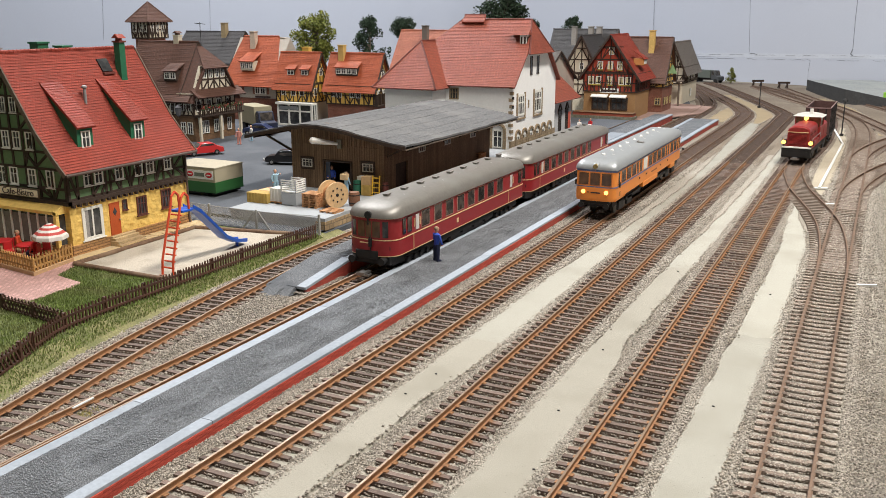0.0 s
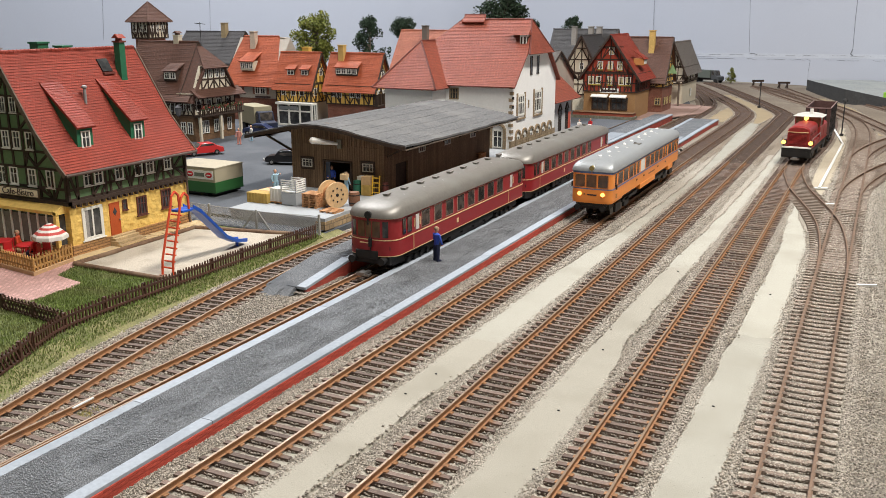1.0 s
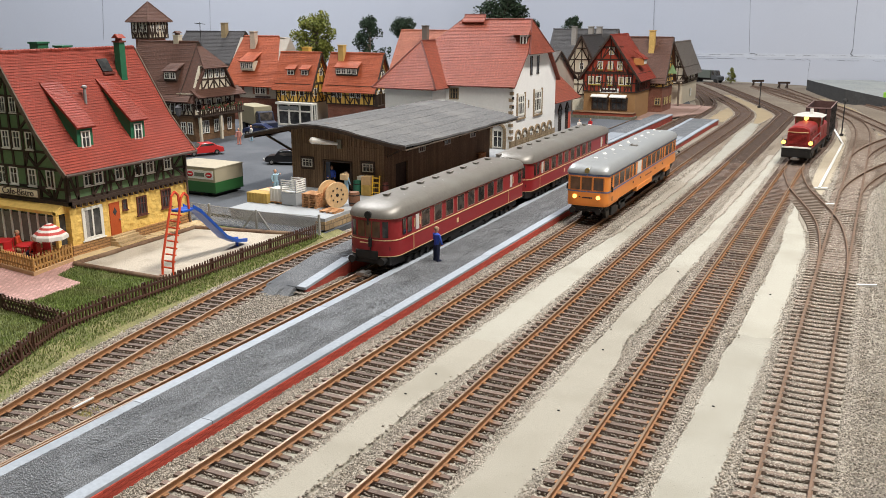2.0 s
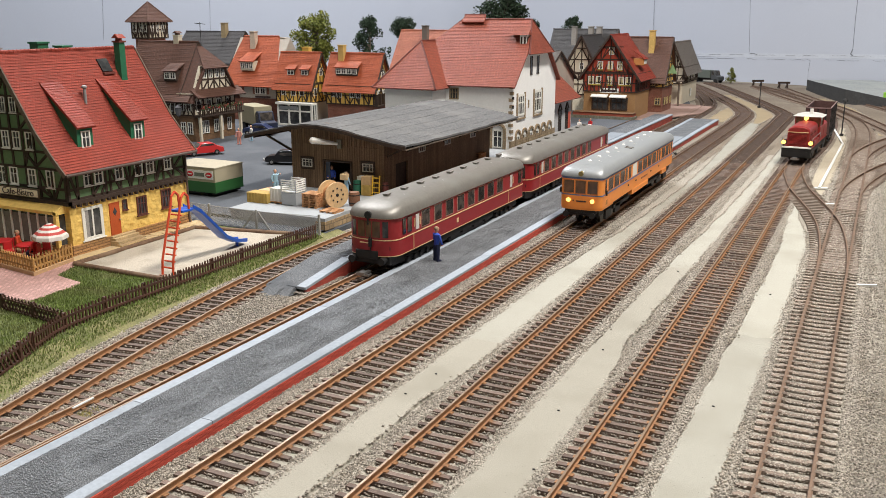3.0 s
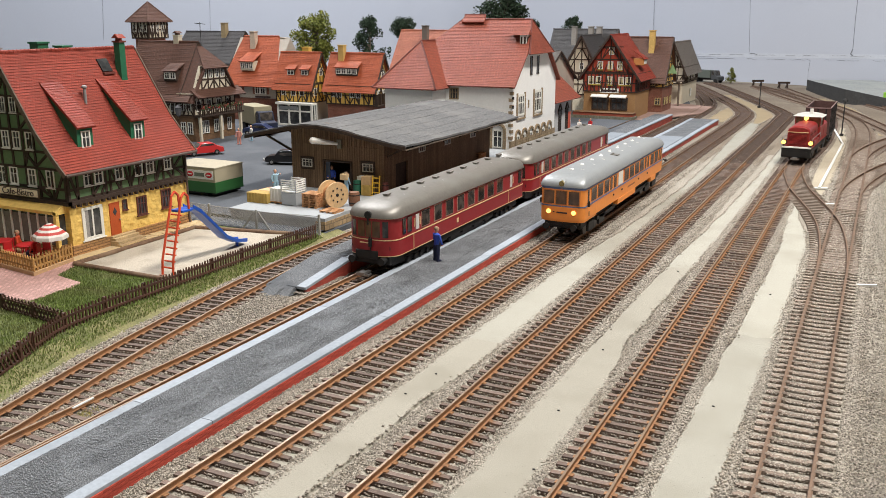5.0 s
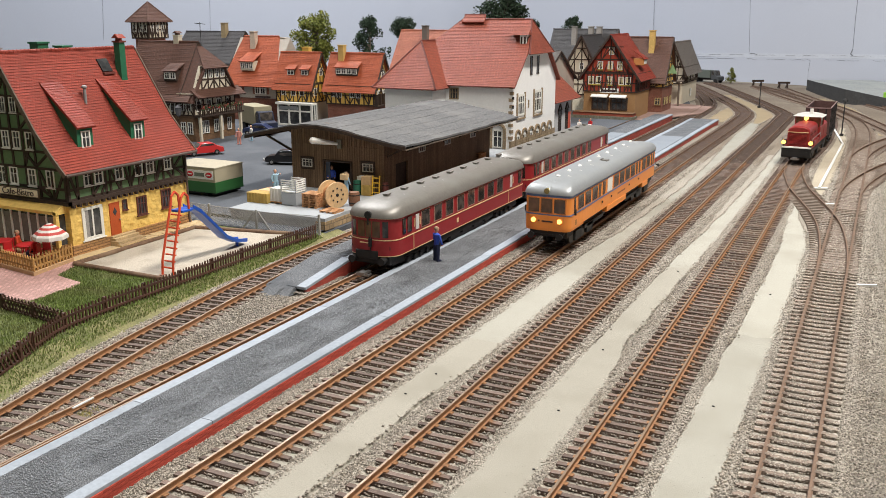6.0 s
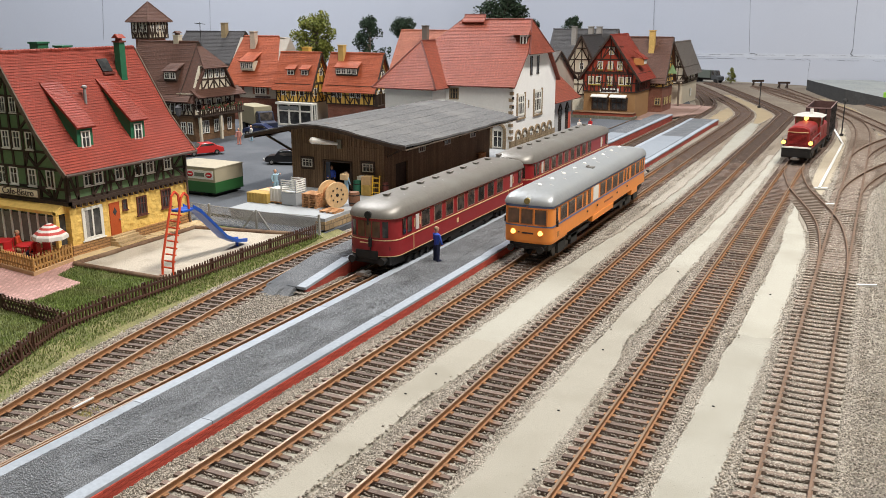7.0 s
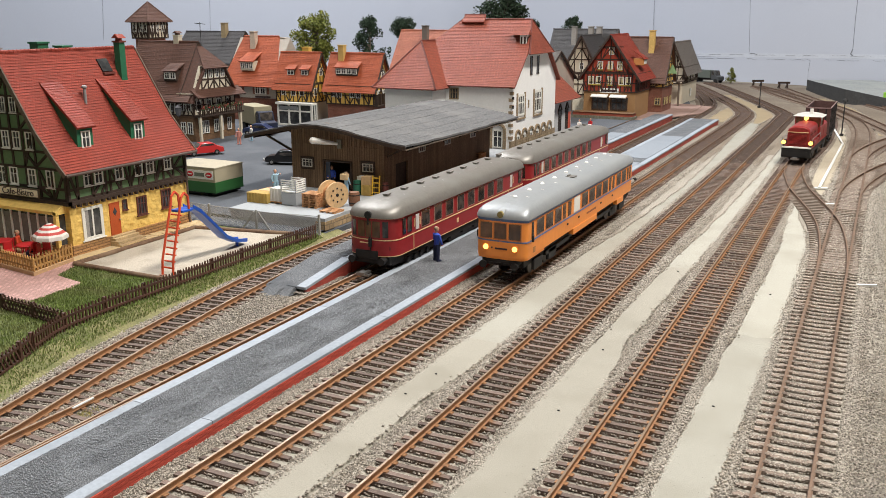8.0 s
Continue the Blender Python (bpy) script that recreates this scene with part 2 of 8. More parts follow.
# ---- the room and the table ----
room = {
    "room_floor": Build().box(-2600, 2600, -1600, 3700, -1020, -1000),
    "wall_west": Build().box(-2640, -2600, -1600, 3700, -1000, 1400),
    "wall_east": Build().box(2600, 2640, -1600, 3700, -1000, 1400),
    "wall_south": Build().box(-2640, 2640, -1640, -1600, -1000, 1400),
    "wall_north": Build().box(-2640, 2640, 3700, 3740, -1000, 1400),
    "ceiling": Build().box(-2640, 2640, -1640, 3740, 1400, 1430),
}
for name, b in room.items():
    solid(name, b, CARPET if name == "room_floor" else PLASTER, "plain plastered hobby room surface round the layout" if name != "room_floor" else "dark grey carpet floor of the hobby room", "floor" if name == "room_floor" else name.split("_")[0], kind="structure")
solid("ground", Build().box(-2590, 1000, 60, 3690, -25, 0), BOARD, "layout board covered with fine grey-brown gravel", "ground", kind="structure")

# The backdrop stands on the table's far side, bends round behind the town and shows fine cracks.
BDX, BDY, BDA = -300.0, 2316.0, radians(-25)


def backdrop():
    ob = thing("backdrop", BDX, BDY, 0, -25, "pale blue-grey painted backdrop board with hairline cracks", "backdrop", kind="structure")
    turn = Matrix.Rotation(radians(25), 3, "Z")
    line = [(560, 0), (-60, 0), (-330, 2)]
    for x, y in ((-760, 2500), (-900, 2500), (-1050, 2450), (-1300, 2310), (-1900, 1965), (-2585, 1570)):
        p = turn @ Vector((x - BDX, y - BDY, 0))
        line.append((p.x, p.y))
    b = Build()
    back = [(u, v + 12) for u, v in line]
    b.prism(line + back[::-1], "z", 0, 460)
    part("board", b, BACK, ob, smooth=True)
    part("board", Build().box(560.4, 1000, 0, 12, 0, 460), BACK, ob)

    def crack(pts, w):
        b = Build()
        for (u, z), (v, y) in zip(pts, pts[1:]):
            b.beam((u, -0.2, z), (v, -0.2, y), w, 0.5, (0, 1, 0))
        part("crack", b, CRACK, ob, "dark hairline crack")

    rnd = random.Random(4)
    for z, w, start in ((66, 0.5, -166), (56, 0.4, -160)):
        u = start
        while u < 420:
            n = rnd.randint(3, 7)
            crack([(u + k * 9 + rnd.uniform(-2, 2), z + (u + k * 9) * 0.022 + rnd.uniform(-1.0, 1.0)) for k in range(n)], w * rnd.uniform(0.6, 1.3))
            u += n * 9 + rnd.uniform(-6, 26)
    crack([(-302.5, 230), (-301, 160), (-298.5, 112)], 0.7)
    crack([(-16, 230), (-9, 130), (-4.5, 72)], 0.5)
    crack([(-3, 68.6), (5, 69.2), (18, 67.8)], 1.8)
    crack([(156, 58), (154, 30), (156, 6)], 0.35)
    for xa, ya, xb, yb, low, w in ((-2007, 1901.4, -2016, 1896.2, 93, 0.9), (-1749, 2050.2, -1754, 2047.4, 117, 0.6)):
        p, q = turn @ Vector((xa - BDX, ya - BDY, 0)), turn @ Vector((xb - BDX, yb - BDY, 0))
        part("crack", Build().beam((p.x, p.y, 260), (q.x, q.y, low), w, 0.5, (0, 1, 0)), CRACK, ob, "dark hairline crack")
    crack([(252, 230), (252, 150), (254, 84)], 0.9)
    crack([(254, 86), (250, 76), (256, 72)], 2.6)
    part("filler_seam", Build().prism([(-166, 57), (420, 70), (420, 79), (-166, 66)], "y", -0.12, 0.3), mat("pale_filler", (0.52, 0.55, 0.615), 0.9, vary=0.05, grain=200, patch=30, bump=0.02), ob, "pale filled board seam")


backdrop()


# ---- tracks ----
def spline(pts, step=4.0):
    """Points every few millimetres along a smooth curve through pts."""
    q = [Vector((*p, 0)) for p in pts]
    q = [2 * q[0] - q[1], *q, 2 * q[-1] - q[-2]]
    out = []
    for i in range(1, len(q) - 2):
        n = max(2, int((q[i + 1] - q[i]).length / step))
        for k in range(n):
            t = k / n
            out.append(0.5 * (2 * q[i] + (q[i + 1] - q[i - 1]) * t + (2 * q[i - 1] - 5 * q[i] + 4 * q[i + 1] - q[i + 2]) * t * t + (3 * q[i] - q[i - 1] - 3 * q[i + 1] + q[i + 2]) * t ** 3))
    out.append(q[-2])
    return out


def along(path):
    """Arc lengths, points and unit tangents of a path, as arrays."""
    p = np.array([(v.x, v.y) for v in path])
    d = np.diff(p, axis=0)
    n = np.hypot(*d.T)
    s = np.concatenate([[0], np.cumsum(n)])
    t = np.vstack([d / n[:, None], d[-1:] / n[-1]])
    return s, p, t


def where(path3, s):
    ss, p, t = path3
    x, y = np.interp(s, ss, p[:, 0]), np.interp(s, ss, p[:, 1])
    tx, ty = np.interp(s, ss, t[:, 0]), np.interp(s, ss, t[:, 1])
    return x, y, tx, ty


PITCH = 6.6
sleeper_block = Build().raw([(x * (1 if z < 1 else 0.985), y * (1 if z < 1 else 0.86), z) for z in (-1.2, 1.05) for x, y in ((-15, -1.35), (15, -1.35), (15, 1.35), (-15, 1.35))],
                           [(3, 2, 1, 0), (4, 5, 6, 7), (0, 1, 5, 4), (1, 2, 6, 5), (2, 3, 7, 6), (3, 0, 4, 7)])
sleeper_block.slot = 1
sleeper_block.box(-10.9, -6.4, -1.0, 1.0, 1.0, 1.45).box(6.4, 10.9, -1.0, 1.0, 1.0, 1.45)
SLEEPER_MESH = sleeper_block.mesh("sleeper", [SLEEPER, RAIL])
OLD_SLEEPER_MESH = SLEEPER_MESH.copy()
OLD_SLEEPER_MESH.materials[0] = OLD_SLEEPER_MESH.materials[1] = OLDSLEEPER
STONES = {"xy": [], "z": [], "r": []}


def stones_along(path3, s0, s1, half, density, sleepers=True, seed=1, fill=1.95):
    """Ballast on the bed of a track: none on the sleepers or rails, thinner with distance."""
    rng = np.random.default_rng(seed)
    n = int((s1 - s0) * 2 * half * density)
    s, u = rng.uniform(s0, s1, n), rng.uniform(-half, half, n)
    x, y, tx, ty = where(path3, s)
    far = np.clip(np.hypot(x, y) / 330, 1, 2.6)
    keep = rng.random(n) < far ** -1.35 * np.clip((1180 - np.hypot(x, y)) / 450, 0, 1)
    if sleepers:
        on = (np.abs((s / PITCH) % 1 - 0.5) * PITCH > PITCH / 2 - 1.55) & (np.abs(u) < 15.3)
        keep &= ~on | (rng.random(n) < 0.04)
        keep &= np.abs(np.abs(u) - 8.6) > 1.5
    edge = np.clip((np.abs(u) - 16) / (half - 16), 0, 1) if half > 16.5 else np.zeros(n)
    keep &= rng.random(n) > edge ** 3
    z = np.where(np.abs(u) < 15.3, fill, 1.75) - 1.5 * edge + rng.uniform(-0.25, 0.35, n)
    px, py = x + ty * u, y - tx * u
    STONES["xy"].append(np.stack([px, py], 1)[keep])
    STONES["z"].append(z[keep])
    STONES["r"].append((rng.uniform(0.24, 0.58, n) * far ** 0.35)[keep])


def bed(path3, half, top=1.55, lo=-1e9, hi=1e9, dip=0.9):
    """The low ballast bank under a track."""
    ss, p, t = path3
    rows = []
    for k in range(0, len(ss), 3):
        (x, y), (tx, ty) = p[k], t[k]
        if not lo <= y <= hi:
            continue
        j = noise.noise(Vector((x * 0.06, y * 0.06, 0))) * 2.0
        rows.append([(x + ty * u, y - tx * u, z) for u, z in ((-half - j, -0.6), (-half * 0.72, top), (-15.2, top), (-14.2, top - dip), (14.2, top - dip), (15.2, top), (half * 0.72, top), (half - j, -0.6))])
    b = Build()
    for r, q in zip(rows, rows[1:]):
        for k in range(7):
            b.face(r[k], r[k + 1], q[k + 1], q[k])
    return b


def rail(path3, off, lift=0.0, top=RAILTOP, side=RAIL, parent=None, s0=None, s1=None, name="rail"):
    ss, p, t = path3
    profile = [(-0.85, 2.45), (-0.85, 2.7), (-0.22, 2.9), (-0.22, 4.2), (-0.46, 4.4), (-0.46, 5.0), (0.46, 5.0), (0.46, 4.4), (0.22, 4.2), (0.22, 2.9), (0.85, 2.7), (0.85, 2.45)]
    rings = [[(p[k][0] + t[k][1] * (off + u), p[k][1] - t[k][0] * (off + u), z + lift) for u, z in profile] for k in range(len(ss)) if (s0 is None or ss[k] >= s0) and (s1 is None or ss[k] <= s1)]
    b = Build()
    n = len(profile)
    for r, q in zip(rings, rings[1:]):
        for k in range(n - 1):
            b.slot = 1 if k == 5 else 0
            b.face(r[k], r[k + 1], q[k + 1], q[k])
    b.slot = 0
    b.face(*rings[0]).face(*rings[-1])
    return part(name, b, [side, top], parent)


def track(label, pts, near, old=False, half=24.5, lift=0.0, density=3.3, seed=1, banked=True):
    """A track: rails, sleepers (the near ones singly), and its ballast bank."""
    path3 = along(spline(pts))
    total = path3[0][-1]
    ob = thing("railway_track", 0, 0, 0, 0, label, "railway track", "station tracks")
    side, top = (OLDRAIL, OLDRAIL) if old else (RAIL, RAILTOP)
    for off in (-8.6, 8.6):
        rail(path3, off, lift, top, side, ob, s1=902)
        if total > 906:
            rail(path3, off, lift, OLDRAIL, OLDRAIL, ob, s0=898)
    rest = Build()
    rnd = random.Random(seed)
    count = int(total / PITCH)
    for k in range(count):
        s = (k + 0.5) * PITCH
        x, y, tx, ty = [float(v) for v in where(path3, s)]
        turn = math.degrees(math.atan2(ty, tx)) - 90 + rnd.uniform(-0.7, 0.7)
        if y < near:
            piece("sleeper", OLD_SLEEPER_MESH if old else SLEEPER_MESH, ob, x, y, 1.5 + lift + rnd.uniform(-0.06, 0.06), turn)
        else:
            a = radians(turn)
            c, d = math.cos(a), math.sin(a)
            rest.raw([(x + c * u - d * w, y + d * u + c * w, z + lift) for z in (0.3, 2.55) for u, w in ((-15, -1.3), (15, -1.3), (15, 1.3), (-15, 1.3))], [(4, 5, 6, 7), (0, 1, 5, 4), (1, 2, 6, 5), (2, 3, 7, 6), (3, 0, 4, 7)])
    if rest.f:
        tagged(part("far_sleeper_stuff", rest, OLDSLEEPER if old else SLEEPER, ob), kind="stuff")
    if banked:
        for lo, hi, stuff in ((-1e9, 1012, BOARD), (1000, 1e9, FARBANK)):
            b = bed(path3, half, 1.55, lo, hi, 0.0 if old else 0.65)
            if b.f:
                part("ballast_bank", b, stuff, ob, "bank of grey-brown gravel")
        stones_along(path3, 0, total, half, density, True, seed, 2.2 if old else 1.6)
    return path3


track("rusty curved siding beside the picket fence", [(-276, 118), (-282, 150), (-288, 180), (-294.6, 213), (-301.6, 247), (-309.4, 287), (-316.3, 332), (-323.5, 387), (-328.5, 450), (-330, 520), (-330, 700), (-330, 1300), (-330, 1390)], 620, seed=2)
track("rusty platform track with a standing red railcar", [(-270, 110), (-271.2, 190), (-270.2, 260), (-268.8, 330), (-268.4, 400), (-268.4, 700), (-268.4, 1300), (-269, 1500), (-280, 1660), (-325, 1840), (-395, 2030), (-470, 2200)], 620, seed=3)
track("rusty platform track of the orange railcar", [(-192.6, 100), (-192.4, 500), (-192.2, 1000), (-192.2, 1380), (-197, 1510), (-220, 1620), (-265, 1760), (-355, 2020), (-430, 2200)], 900, seed=4)
track("rusty through track between pale sand strips", [(-134.3, 100), (-134.3, 500), (-134.3, 1000), (-134.3, 1450), (-140, 1550), (-180, 1680), (-245, 1870), (-325, 2090), (-380, 2220)], 1000, seed=5)
track("rusty through track with a shunting locomotive", [(-75, 100), (-75, 500), (-75.4, 1000), (-72, 1090), (-67, 1190), (-66, 1300), (-70, 1460), (-86, 1620), (-120, 1800), (-190, 1990), (-262, 2160)], 1000, seed=6)
track("weathered grey-brown track with turnouts", [(-15, 100), (-15.3, 300), (-15.8, 500), (-15.8, 800), (-15.4, 1000), (-15, 1160), (-16.5, 1300), (-22, 1400), (-36, 1500), (-76, 1640), (-160, 1850), (-258, 2130)], 900, old=True, seed=7)
track("weathered turnout linking two yard tracks", [(-15.8, 585), (-18.3, 646), (-24.5, 710), (-33.5, 760), (-46, 811), (-59.3, 866), (-68.3, 921), (-73.5, 970), (-75.4, 1030)], 0, old=True, lift=-0.12, seed=8, banked=False)
track("weathered turnout branch leading off the yard", [(-15.7, 790), (-15.4, 850), (-11.3, 905), (-3.8, 953), (6.5, 1003), (22, 1060), (48, 1130), (95, 1230)], 0, old=True, lift=-0.12, seed=9, banked=False)
track("weathered second turnout branch beside the yard sand", [(-15.3, 1040), (-15, 1090), (-9.5, 1145), (0, 1200), (14, 1260), (36, 1330), (70, 1410)], 0, old=True, lift=-0.12, seed=12, banked=False)
track("weathered outer track curving behind the yard", [(130, 1060), (60, 1220), (10, 1400), (-49, 1632), (-104, 1800), (-198, 2098)], 0, old=True, seed=10, density=0.7)
track("weathered outermost track beside the concrete ramp", [(140, 1380), (60, 1580), (8, 1713), (-48, 1865), (-83, 1960), (-140, 2120)], 0, old=True, seed=11, density=0.7)

# A rusty guard rail beside the platform's kerb, inside the running rail.
guard = thing("guard_rail", 0, 0, 0, 0, "rusty guard rail along the platform kerb", "rail")
rail(along(spline([(-262.4, 110), (-264.2, 200), (-264.6, 300), (-264.6, 445)])), 0, 0, RAILTOP, RAIL, guard)

# Gravel fills the gap between the orange railcar's track and the platform.
fill = Build()
for y in range(100, 1340, 20):
    fill.face((-215.2, y, 1.6), (-206, y, 1.5), (-206, y + 20, 1.5), (-215.2, y + 20, 1.6))
    fill.face((-257.3, y, 1.3), (-283, y, 1.0), (-283, y + 20, 1.0), (-257.3, y + 20, 1.3))
solid("gravel_shoulder", fill, BOARD, "grey-brown gravel laid up against the platform wall", "gravel", kind="structure")
stones_along(along(spline([(-211.6, 100), (-211.6, 1100)])), 0, 1000, 3.6, 5.5, False, 23)
stones_along(along(spline([(-289, 400), (-289, 440)])), 0, 40, 6, 5, False, 24)

# Loose gravel beside the last track and between the first two.
stones_along(along(spline([(-279, 190), (-287, 250), (-292, 320), (-296, 392)])), 0, 204, 15, 2.6, False, 22)
stones_along(along(spline([(36, 120), (36, 1200)])), 0, 1080, 32, 2.3, False, 21)


def stone_heap(name, material, label):
    """All loose stones gathered so far: uneven eight-faced grains."""
    rng = np.random.default_rng(5)
    xy, z, r = np.concatenate(STONES["xy"]), np.concatenate(STONES["z"]), np.concatenate(STONES["r"])
    n = len(r)
    base = np.array([(1, 0, 0), (0, 1, 0), (-1, 0, 0), (0, -1, 0), (0, 0, 0.75), (0, 0, -0.75)], float)
    tris = np.array([(0, 1, 4), (1, 2, 4), (2, 3, 4), (3, 0, 4), (1, 0, 5), (2, 1, 5), (3, 2, 5), (0, 3, 5)])
    v = base[None] * rng.uniform(0.65, 1.35, (n, 6, 1)) * r[:, None, None]
    a = rng.uniform(0, math.tau, n)
    c, s = np.cos(a)[:, None], np.sin(a)[:, None]
    tilt = rng.uniform(-0.6, 0.6, (n, 1))
    x, y, h = v[..., 0], v[..., 1], v[..., 2]
    y, h = y * np.cos(tilt) - h * np.sin(tilt), y * np.sin(tilt) + h * np.cos(tilt)
    w = np.stack([x * c - y * s + xy[:, :1], x * s + y * c + xy[:, 1:], h + z[:, None]], -1).reshape(-1, 3) * MM
    f = (tris[None] + (np.arange(n) * 6)[:, None, None]).reshape(-1)
    me = bpy.data.meshes.new(name)
    me.vertices.add(len(w))
    me.vertices.foreach_set("co", w.reshape(-1).astype(np.float32))
    me.loops.add(len(f))
    me.loops.foreach_set("vertex_index", f.astype(np.int32))
    me.polygons.add(n * 8)
    me.polygons.foreach_set("loop_start", np.arange(0, n * 24, 3, dtype=np.int32))
    me.update(calc_edges=True)
    me.materials.append(material)
    tagged(new(name, me), label, "gravel", kind="stuff")
    for rows in STONES.values():
        rows.clear()


stone_heap("ballast_gravel", STONE, "loose grey-brown ballast gravel between the sleepers")


def grit(x0, x1, y0, y1, z, count, seed):
    """Fine grit strewn over a platform deck, thinner with distance."""
    rng = np.random.default_rng(seed)
    y = y0 + (y1 - y0) * rng.random(count) ** 1.7
    STONES["xy"].append(np.stack([rng.uniform(x0, x1, count), y], 1))
    STONES["z"].append(np.full(count, z) + rng.uniform(-0.15, 0.1, count))
    STONES["r"].append(rng.uniform(0.12, 0.32, count) * (1 + y / 1100))


grit(-251.4, -221.3, 100, 810, 7.8, 46000, 31)
grit(-312, -293, 456, 700, 10.8, 5000, 32)
stone_heap("platform_grit", GRIT, "fine dark blue-grey grit strewn over the platforms")


# ---- sand strips between the tracks ----
def strip(rows, name, label, material, z=1.5, seed=1, rough=1.6):
    """A flat bed with uneven edges, from rows of (y, left x, right x)."""
    ys = np.arange(rows[0][0], rows[-1][0], 3.0)
    a = np.interp(ys, [r[0] for r in rows], [r[1] for r in rows])
    c = np.interp(ys, [r[0] for r in rows], [r[2] for r in rows])
    b = Build()
    pts = []
    for y, p, q in zip(ys, a, c):
        e = [noise.noise(Vector((y * f, seed * 7.3 + k, 0))) * g for k in (0, 3) for f, g in ((0.035, rough), (0.2, rough * 0.45))]
        p, q = p + e[0] + e[1], max(q + e[2] + e[3], p + e[0] + e[1] + 1)
        m = (p + q) / 2
        pts.append([(p - 1.2, y, -0.3), (p, y, z * 0.8), (m, y, z + 0.15 * noise.noise(Vector((m * 0.05, y * 0.05, seed)))), (q, y, z * 0.8), (q + 1.2, y, -0.3)])
    for r, s in zip(pts, pts[1:]):
        for k in range(4):
            b.face(r[k], r[k + 1], s[k + 1], s[k])
    # coarse grains over the bed, gravel spilling over its edges
    rng = np.random.default_rng(40 + seed)
    span = rows[-1][0] - rows[0][0]
    for count, r0, r1, edge, heap in ((int(span * 5), 0.07, 0.16, False, GRAINS), (int(span * 2.5), 0.35, 0.85, True, SPILL)):
        y = rows[0][0] + span * rng.random(count) ** 1.25
        i = np.clip(((y - ys[0]) / 3.0).astype(int), 0, len(pts) - 1)
        lo, hi = np.array([p[1][0] for p in pts])[i], np.array([p[3][0] for p in pts])[i]
        u = rng.random(count)
        x = lo + (hi - lo) * u
        if edge:
            d = rng.exponential(0.45, count) - 0.9
            x = np.where(u < 0.5, lo + d, hi - d)
        heap["xy"].append(np.stack([x, y], 1))
        heap["z"].append(np.full(count, z * 0.93) + rng.uniform(-0.1, 0.12, count))
        heap["r"].append(rng.uniform(r0, r1, count))
    return solid(name, b, material, label, "sand path", kind="structure", smooth=True)


GRAINS, SPILL = ({"xy": [], "z": [], "r": []} for _ in range(2))


PALE = "strip of smooth pale sand between two tracks"
strip([(100, -190, -160), (300, -186, -159), (380, -182, -153.5)], "sand_strip_1", PALE, DULLSAND, 1.5, 1)
strip([(375, -181, -153.5), (420, -178, -151), (640, -164, -146), (700, -162, -146)], "sand_strip_2", PALE, SAND, 1.43, 2)
strip([(694, -162, -146), (810, -159, -146), (950, -161, -147), (1250, -173, -153), (1400, -178, -160)], "sand_strip_3", PALE, SAND, 1.5, 3)
strip([(100, -124, -88), (240, -123, -91), (280, -121, -91), (340, -117.6, -94), (410, -113.5, -100), (478, -113, -99)], "sand_strip_4", PALE, DULLSAND, 1.5, 4)
strip([(473, -113, -99), (520, -113, -98), (560, -112, -97)], "sand_strip_5", PALE, DULLSAND, 1.44, 5)
strip([(554, -112, -97), (690, -107, -94.5), (750, -105, -94), (940, -103, -94), (1250, -104, -96)], "sand_strip_6", PALE, SAND, 1.5, 6)
strip([(100, -56, -38), (240, -55, -37), (300, -55, -36), (360, -55, -35.6), (448, -52.6, -32)], "sand_strip_7", PALE, SAND, 1.5, 7)
strip([(442, -52.6, -32), (550, -52, -29), (640, -52, -34), (690, -54, -40), (750, -58, -50), (792, -57, -54)], "sand_strip_8", PALE, SAND, 1.44, 8)
strip([(1400, -240, -212), (1520, -243, -214), (1620, -243, -232)], "sand_patch_1", "patch of tan sand beside the curving tracks", TAN, 1.5, 9)
strip([(1400, -170, -160), (1500, -178, -152), (1580, -190, -160), (1700, -232, -205), (1900, -300, -280)], "sand_patch_2", "patch of tan sand beside the curving tracks", TAN, 1.5, 10)
strip([(820, -52, -40), (1000, -53, -30), (1250, -52, -34), (1400, -56, -44)], "sand_patch_3", "strip of pale brownish sand beside the shunting loco", mat("dull_sand", (0.40, 0.35, 0.27), 0.95, vary=0.15, grain=1200, patch=30, bump=0.1), 1.3, 11)
strip([(1330, 2, 60), (1500, -25, -2), (1700, -75, -40), (1900, -140, -100)], "sand_patch_4", "patch of tan sand between the far tracks", TAN, 1.3, 12)
for heap, name, material, label in ((GRAINS, "sand_grains", SANDGRAIN, "coarse pale sand grains lying on the strips"), (SPILL, "spilled_gravel", STONE, "grey ballast gravel spilled onto the sand edges")):
    for key, rows in heap.items():
        STONES[key].extend(rows)
    stone_heap(name, material, label)

YARD = strip([(1090, -190, 160), (1400, -230, 160), (1700, -300, 140), (2000, -390, 60), (2290, -420, -120)], "yard_earth", "dark brown earth under the far yard tracks", mat("brown_earth", (0.185, 0.15, 0.115), 0.95, vary=0.3, grain=700, patch=12, bump=0.15, second=(0.24, 0.205, 0.16)), 0.5, 13)

white = Build()
for a, c in (((-43, 880), (-37.5, 1215)), ((-37.5, 1215), (-58, 1391))):
    white.beam((*a, 2.3), (*c, 2.3), 2.4, 1.2)
white.beam((-47, 880, 2.3), (-36, 884, 2.3), 5, 1.2)
solid("plastic_strip", white, STRIP, "bent white plastic strip lying on the sand", "plastic strip")
solid("plastic_scrap", Build().beam((-1, 562, 1.9), (10, 566, 1.9), 2.2, 1.0), STRIP, "short white plastic offcut lying in the gravel", "plastic scrap")
solid("plastic_scrap", Build().beam((-34, 806, 2.4), (-26, 808, 2.4), 3, 1.2), STRIP, "short white plastic offcut lying in the gravel", "plastic scrap")
